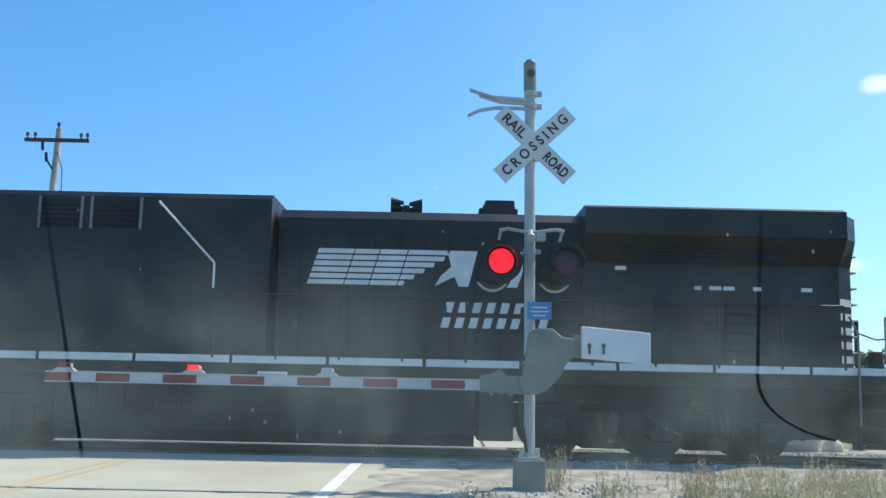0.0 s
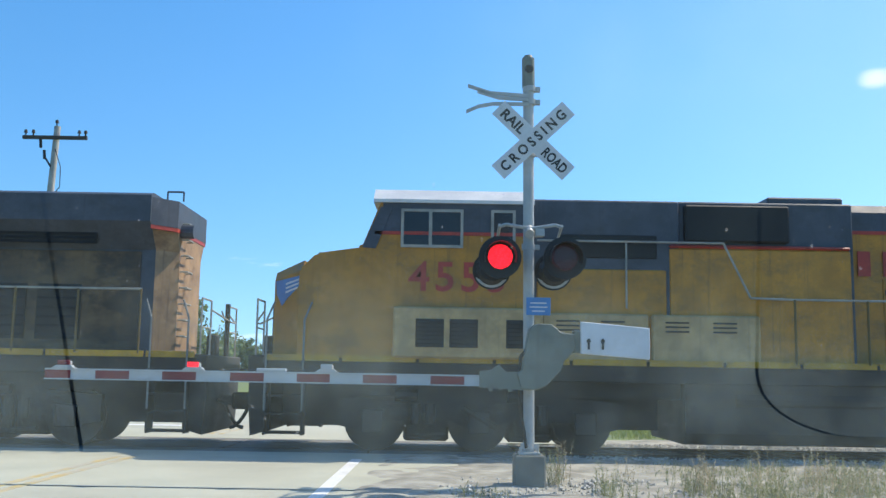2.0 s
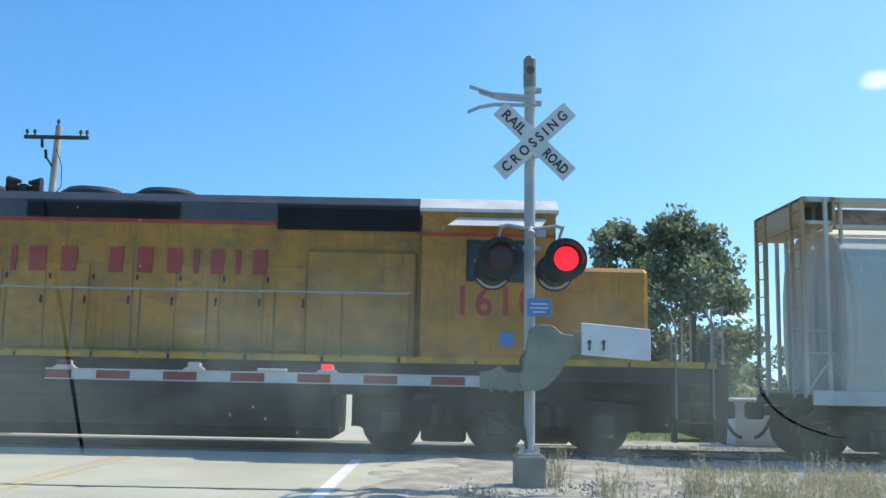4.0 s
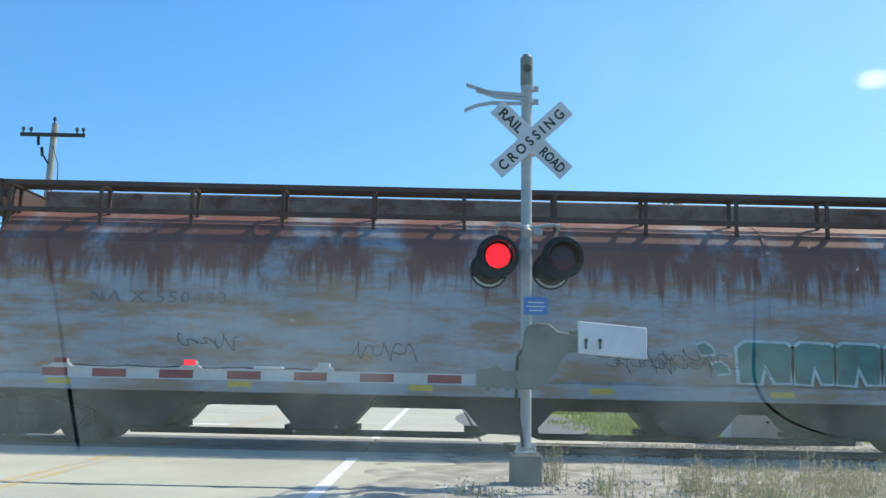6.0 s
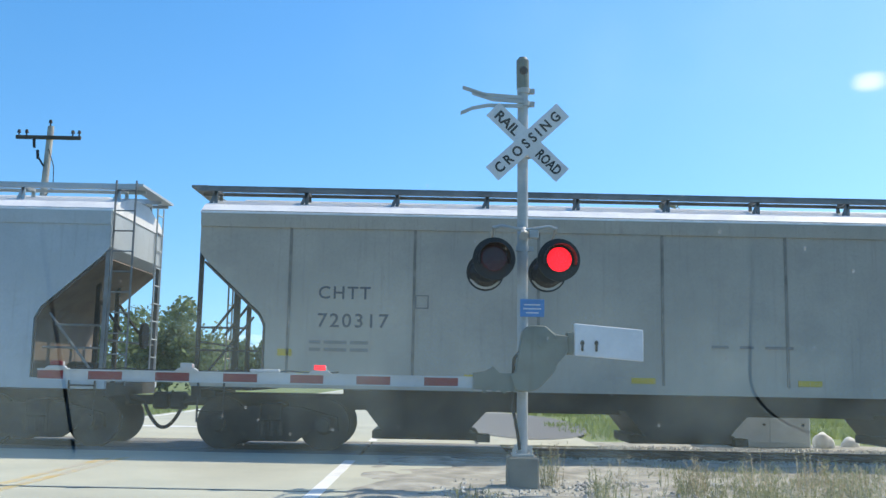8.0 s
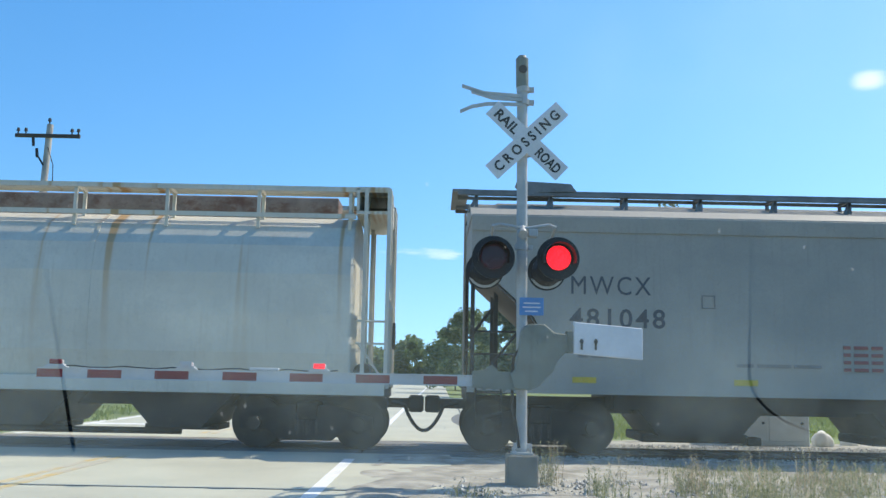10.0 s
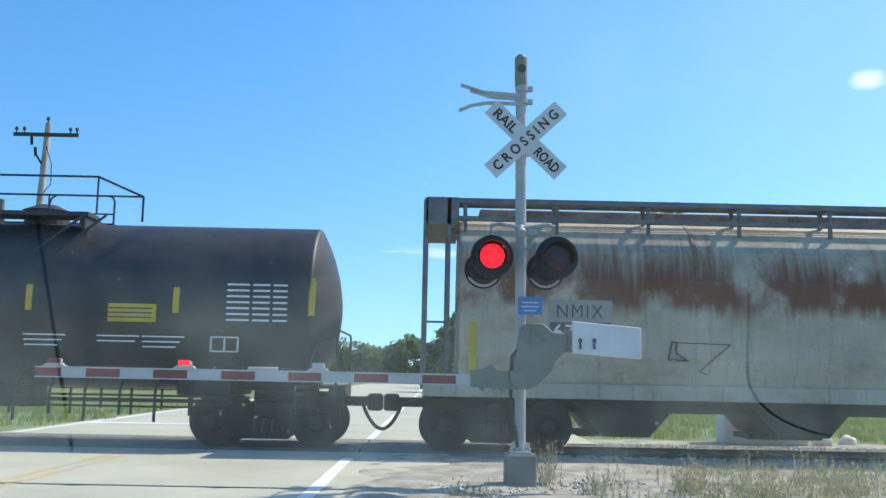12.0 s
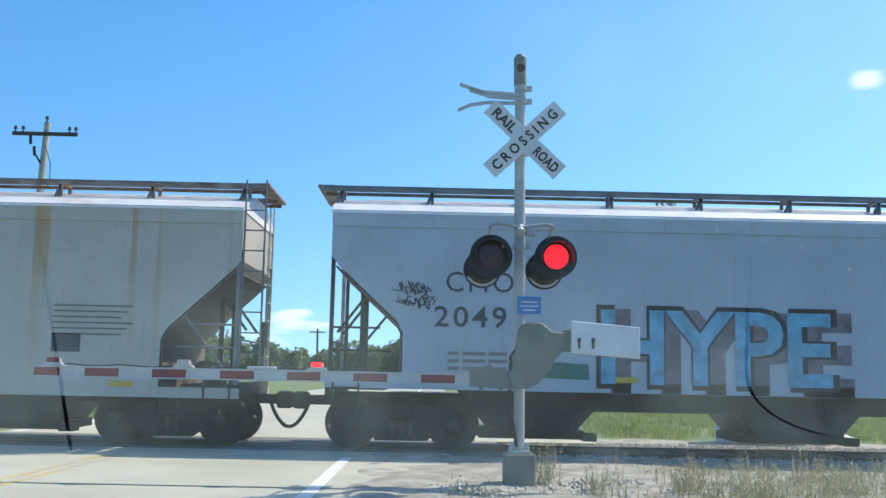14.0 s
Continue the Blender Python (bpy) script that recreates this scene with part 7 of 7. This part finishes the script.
w14 = hopper("hopper_wagon", 18.5, "hop_bluewhite", "pale blue white covered hopper wagon with blue graffiti", sill=1.25, ends=(3.42, 2.15, 1.3), bay_at=(4.5, 9.3, 14.0))
set_in_train(w14, 253.6)
side_text("CMO", 2.85, 2.82, 0.36, 1.2, "letter_dark", w14, -1.606, 0.0)
side_text("2049", 2.65, 2.20, 0.36, 1.28, "letter_dark", w14, -1.606, 0.012)
stencils(w14, 2.9, 1.7, w=0.8, rows=3)
for k, (x0, z0) in enumerate(((1.95, 2.85), (2.0, 2.62))):
    rr = random.Random(k + 50)
    bm = B()
    scribble(bm, x0, z0, 0.62, 0.15, -1.61, rr)
    scribble(bm, x0 + 0.05, z0, 0.55, 0.12, -1.611, rr)
    part("graffiti", bm, "graf_black", w14)
side_text("HYPE", 5.78, 1.16, 1.36, 4.3, "graf_shadow", w14, -1.607, 0.09, "graffiti_shadow")
bm = B()
prism(bm, [(4.6, 1.33), (5.4, 1.31), (5.38, 1.58), (4.62, 1.62)], -1.606, -1.59)
part("graffiti", bm, "graf_teal", w14)
side_text("HYPE", 5.52, 1.24, 1.36, 4.3, "graf_black", w14, -1.612, 0.075, "graffiti_outline")
side_text("HYPE", 5.6, 1.29, 1.26, 4.1, "graf_blue", w14, -1.618, 0.04, "graffiti")
marks(w14, 18.5, 5, 1.32)

# ---------- verge plants ----------
scatter_stones()
rw = random.Random(8)
def weeds(name, spots, material, label, seed):
    """Leafy weeds: a thin bent stem with many small leaves and a feathery head."""
    r = np.random.RandomState(seed)
    verts, faces = [], []

    def blade(p, q, w):
        a = r.uniform(0, 3.14)
        o = np.array([math.cos(a), math.sin(a), 0]) * w
        b = len(verts)
        verts.extend([tuple(p - o), tuple(p + o), tuple(p * 0.4 + q * 0.6 + o * 0.9), tuple(q), tuple(p * 0.4 + q * 0.6 - o * 0.9)])
        faces.append((b, b + 1, b + 2, b + 3, b + 4))
    for cx, cy, rad, count, h in spots:
        for i in range(count):
            a, d = r.uniform(0, 6.28), rad * math.sqrt(r.uniform())
            p = np.array([cx + d * math.cos(a), cy + d * math.sin(a), -0.04])
            hh = h * r.uniform(0.5, 1.1)
            lean = r.normal(0, 0.16, 2) * hh
            tip = p + np.array([lean[0], lean[1], hh])
            blade(p, tip, 0.0035)
            for k in range(int(5 + hh * 26)):
                u = r.uniform(0.1, 1.0)
                q = p + (tip - p) * u
                g = r.normal(0, 1, 3)
                g[2] = abs(g[2]) * 0.8 + 0.2
                g = g / np.linalg.norm(g) * r.uniform(0.03, 0.085) * (1.25 - 0.6 * u)
                blade(q, q + g, 0.005)
    return tagged(mesh_thing(name, verts, faces, material), label, "weeds", kind="stuff")


near = [(0.35, 11.25, 0.22, 16, 0.2), (0.6, 11.05, 0.25, 16, 0.17), (1.52, 12.5, 0.14, 16, 0.62), (1.42, 12.75, 0.2, 14, 0.5), (1.95, 11.5, 0.16, 22, 0.42), (2.1, 11.2, 0.25, 22, 0.3), (2.55, 11.1, 0.2, 10, 0.22), (3.0, 11.6, 0.25, 16, 0.32), (3.4, 11.2, 0.3, 22, 0.3)]
near += [(rw.uniform(3.0, 7.2), rw.uniform(10.6, 12.6), 0.3, 11, rw.uniform(0.14, 0.42)) for i in range(58)]
near += [(rw.uniform(4.2, 9.0), rw.uniform(12.6, 15.5), 0.4, 9, rw.uniform(0.12, 0.34)) for i in range(40)]
weeds("weeds", near, "blade", "grey-green leafy weeds on the gravel verge", 3)
weeds("dry_weeds", [(3.15, 11.9, 0.22, 22, 0.55), (3.35, 12.2, 0.2, 12, 0.5), (4.4, 11.6, 0.4, 20, 0.42), (5.4, 12.0, 0.6, 26, 0.42), (1.58, 12.55, 0.16, 9, 0.66), (6.2, 12.8, 0.8, 30, 0.4), (2.35, 12.3, 0.12, 9, 0.5), (4.1, 12.4, 0.18, 14, 0.55), (5.0, 12.7, 0.25, 18, 0.5), (4.8, 11.4, 0.2, 14, 0.42), (5.9, 11.9, 0.25, 16, 0.5)], "straw", "dry straw-coloured feathery weeds on the verge", 5)
blades("low_grass", [(rw.uniform(3.2, 9.5), rw.uniform(10.4, 15.6), 0.5, 55, rw.uniform(0.3, 0.8)) for i in range(90)], "blade", "low patchy grass on the verge", 0.17, 7, 0.5, 0.005)
blades("meadow_grass", [(rw.uniform(4, 22), rw.uniform(23.5, 40), 1.2, 150, rw.uniform(0.4, 0.8)) for i in range(110)] + [(rw.uniform(-24, -9.5), rw.uniform(23.5, 42), 1.2, 110, rw.uniform(0.4, 0.8)) for i in range(60)], "meadow_blade", "meadow grass beyond the track", 0.22, 6, 0.5, 0.014)


def white_rock(x, y, w, h, seed):
    bm = B()
    bmesh.ops.create_icosphere(bm, subdivisions=3, radius=1.0)
    for v in bm.verts:
        k = 1 + 0.22 * noise.noise(v.co * 1.7 + Vector((seed, 0, 0)))
        v.co = Vector((v.co.x * w * k, v.co.y * w * 0.7 * k, v.co.z * h * k + h * 0.5))
    ob = part("rock", bm, "boulder", smooth=True)
    ob.location = (x, y, -0.08)
    tagged(ob, "rounded white rock beside the signal cabinet", "rock")


white_rock(8.75, 21.8, 0.24, 0.24, 1.0)
white_rock(9.45, 22.0, 0.20, 0.17, 4.0)


# ---------- windscreen ----------
def windscreen():
    """Raked glass film: dust and painted reflection haze, two gaps imitating cord reflections."""
    m = bpy.data.materials.new("dust_haze_film")
    N, L, P = nodes_of(m)
    co = N.new("ShaderNodeTexCoord").outputs["Object"]
    sep = N.new("ShaderNodeSeparateXYZ")
    L.new(co, sep.inputs[0])
    # the film's milky tone also stands in for the dashboard's reflection, strongest low down
    low = remap(N, L, sep.outputs[2], -0.08, 0.012, 1.0, 0.13)
    cloud = times(N, L, remap(N, L, noise_node(N, L, scaled(N, L, co, (1, 1, 0.22)), 16.0, 4), 0.3, 0.7, 0.55, 1.4), remap(N, L, noise_node(N, L, co, 9.0, 5), 0.3, 0.7, 0.5, 1.5))
    # painted glare towards the upper right corner; haze thinned right of the cord line
    upper_glare = times(N, L, remap(N, L, sep.outputs[2], 0.03, 0.10), remap(N, L, sep.outputs[0], -0.12, 0.16, 0.0, 0.75))
    thin_side = remap(N, L, times(N, L, sep.outputs[0], times(N, L, sep.outputs[2], 0.129), "ADD"), 0.1925, 0.1937, 1.0, 0.8)
    dust_haze = times(N, L, times(N, L, low, thin_side), upper_glare, "ADD")
    fac = times(N, L, times(N, L, dust_haze, cloud), DUST_HAZE)
    tr = N.new("ShaderNodeBsdfTransparent")
    tl = N.new("ShaderNodeBsdfTranslucent")
    tl.inputs[0].default_value = (0.66, 0.82, 0.78, 1)
    ms = N.new("ShaderNodeMixShader")
    L.new(fac, ms.inputs[0])
    L.new(tr.outputs[0], ms.inputs[1])
    L.new(tl.outputs[0], ms.inputs[2])
    L.new(ms.outputs[0], N["Material Output"].inputs[0])
    d, f, pitch = 0.62, 1700.0, radians(7.6)

    def at(px, py, lift=0.0):
        # a point of the raked pane: it leans away from the bottom up
        a, b = (px - 784) / f, (441 - py) / f
        way = Vector((a, math.cos(pitch) - b * math.sin(pitch), math.sin(pitch) + b * math.cos(pitch)))
        k = (d - lift) / (way.y + 0.5 * way.z)
        return Vector((0, 0, EYE_H)) + way * k
    rows = [-260 + 12 * i for i in range(120)]

    # these gaps imitate the dark reflection of a cord in the glass
    def left(v):
        return (70 + (v - 330) * 0.172, 3.6 if 330 < v < 810 else 0.0)

    def right(v):
        if v < 640:
            return 1345.0, (3.2 if v > 375 else 0.0)
        u = min(1.0, (v - 640) / 130.0)
        return 1345 + 225 * (1 - math.sqrt(max(0.0, 1 - u ** 2.4))), (3.2 if v < 772 else 0.0) * (1 + 2 * u ** 6)
    bm = B()
    prev = None
    for v in rows:
        l, lw = left(v)
        r_, rw_ = right(v)
        cur = [bm.verts.new(at(x, v)) for x in (-420, l - lw, l + lw, r_ - rw_, r_ + rw_, 1990)]
        if prev:
            for i in (0, 2, 4):
                bm.faces.new((prev[i], prev[i + 1], cur[i + 1], cur[i]))
        prev = cur
    film = tagged(new("window_1"), "raked car windscreen with dust and painted reflection haze before the viewer", "windscreen", kind="structure")
    ob = part("dust_haze_film", bm, m, film)
    me = ob.data
    # shift the film's own space to its middle
    c0 = at(784, 441)
    me.transform(Matrix.Translation(-c0))
    ob.location = c0
    r = np.random.RandomState(17)
    verts, faces = [], []
    for i in range(170):
        px, py = r.uniform(0, 1568), 330 + 500 * r.uniform() ** 0.9
        s = r.choice([1.4, 2.2, 3.4], p=[0.6, 0.3, 0.1])
        b = len(verts)
        for k in range(7):
            a = 2 * math.pi * k / 7
            verts.append(tuple(at(px + s * math.cos(a) * r.uniform(0.6, 1.1), py + s * math.sin(a) * r.uniform(0.7, 1.5), 0.004)))
        faces.append(tuple(range(b, b + 7)))
    sp = mesh_thing("bug_specks", verts, faces, "white", film)
    tagged(sp, kind="stuff")
    mm = bpy.data.materials.new("speck_film")
    N, L, P = nodes_of(mm)
    tr = N.new("ShaderNodeBsdfTransparent")
    tl = N.new("ShaderNodeBsdfTranslucent")
    tl.inputs[0].default_value = (0.8, 0.8, 0.78, 1)
    ms = N.new("ShaderNodeMixShader")
    ms.inputs[0].default_value = 0.10
    L.new(tr.outputs[0], ms.inputs[1])
    L.new(tl.outputs[0], ms.inputs[2])
    L.new(ms.outputs[0], N["Material Output"].inputs[0])
    sp.data.materials[0] = mm


DUST_HAZE = 0.05
windscreen()


# ---------- motion ----------
def motions():
    gone = [(0.0, 0.0), (0.5, 8.62), (1.0, 18.29), (1.5, 26.84), (2.0, 36.26), (2.5, 44.93), (3.0, 54.39), (3.5, 63.14), (3.7, 66.81), (4.4, 79.6), (5.1, 92.4), (5.8, 105.35),
            (6.0, 108.9), (6.5, 117.66), (7.0, 127.29), (7.5, 136.0), (8.0, 145.5), (8.2, 149.25), (8.9, 162.1), (9.6, 174.9), (10.3, 187.75), (10.5, 191.45), (11.0, 201.13),
            (11.5, 209.9), (12.0, 219.5), (12.5, 228.4), (13.0, 237.9), (13.5, 246.8), (14.0, 256.2)]
    for ob, u in PLACE.values():
        walk(ob, [(t, pose(u - s, TRACK_Y, 0.0)) for t, s in gone])
    # wheels roll while their vehicle passes
    spots = {ob: u for ob, u in PLACE.values()}

    def run(t):
        for (t0, s0), (t1, s1) in zip(gone, gone[1:]):
            if t <= t1:
                return s0 + (s1 - s0) * (t - t0) / (t1 - t0)
        return gone[-1][1]
    for w, car, x, r in AXLES:
        u = spots[car] + x
        near_ = [k / FPS for k in range(0, 14 * FPS + 1) if abs(u - run(k / FPS)) < 11.0]
        times_ = sorted({0.0, 14.0, *near_})
        start = run(near_[0]) if near_ else 0.0
        end = run(near_[-1]) if near_ else 0.0
        walk(w, [(t, pose(x, 0, r, 0, -math.degrees((min(max(run(t), start), end) - start) / r), 0)) for t in times_])
    # flashers: half turns, the left pair against the right pair
    changes = (0.12, 0.77, 1.34, 1.93, 2.58, 3.13, 3.80, 4.40, 5.02, 5.63, 6.24, 6.83, 7.45, 8.10, 8.67, 9.28, 9.88, 10.42, 11.12, 11.68, 12.33, 12.90, 13.515)
    for key, (ob, at) in FLASHERS.items():
        on_right = key.endswith("R")
        turn = 0.0 if not on_right else 180.0
        rows = [(0.0, pose(*at, 0, 0, turn))]
        for t in changes:
            if t > 13.4:
                t += 0.06 if on_right else -0.06
            for j in range(3):
                turn += 60.0
                rows.append((t - 0.0334 + j * 0.0334, pose(*at, 0, 0, turn)))
        rows.append((14.0, pose(*at, 0, 0, turn)))
        full = []
        for i, row in enumerate(rows):
            full.append(row)
            if i + 1 < len(rows) and rows[i + 1][0] - row[0] > 0.1:
                full.append((rows[i + 1][0] - 0.0334, row[1]))
        walk(ob, full)


motions()
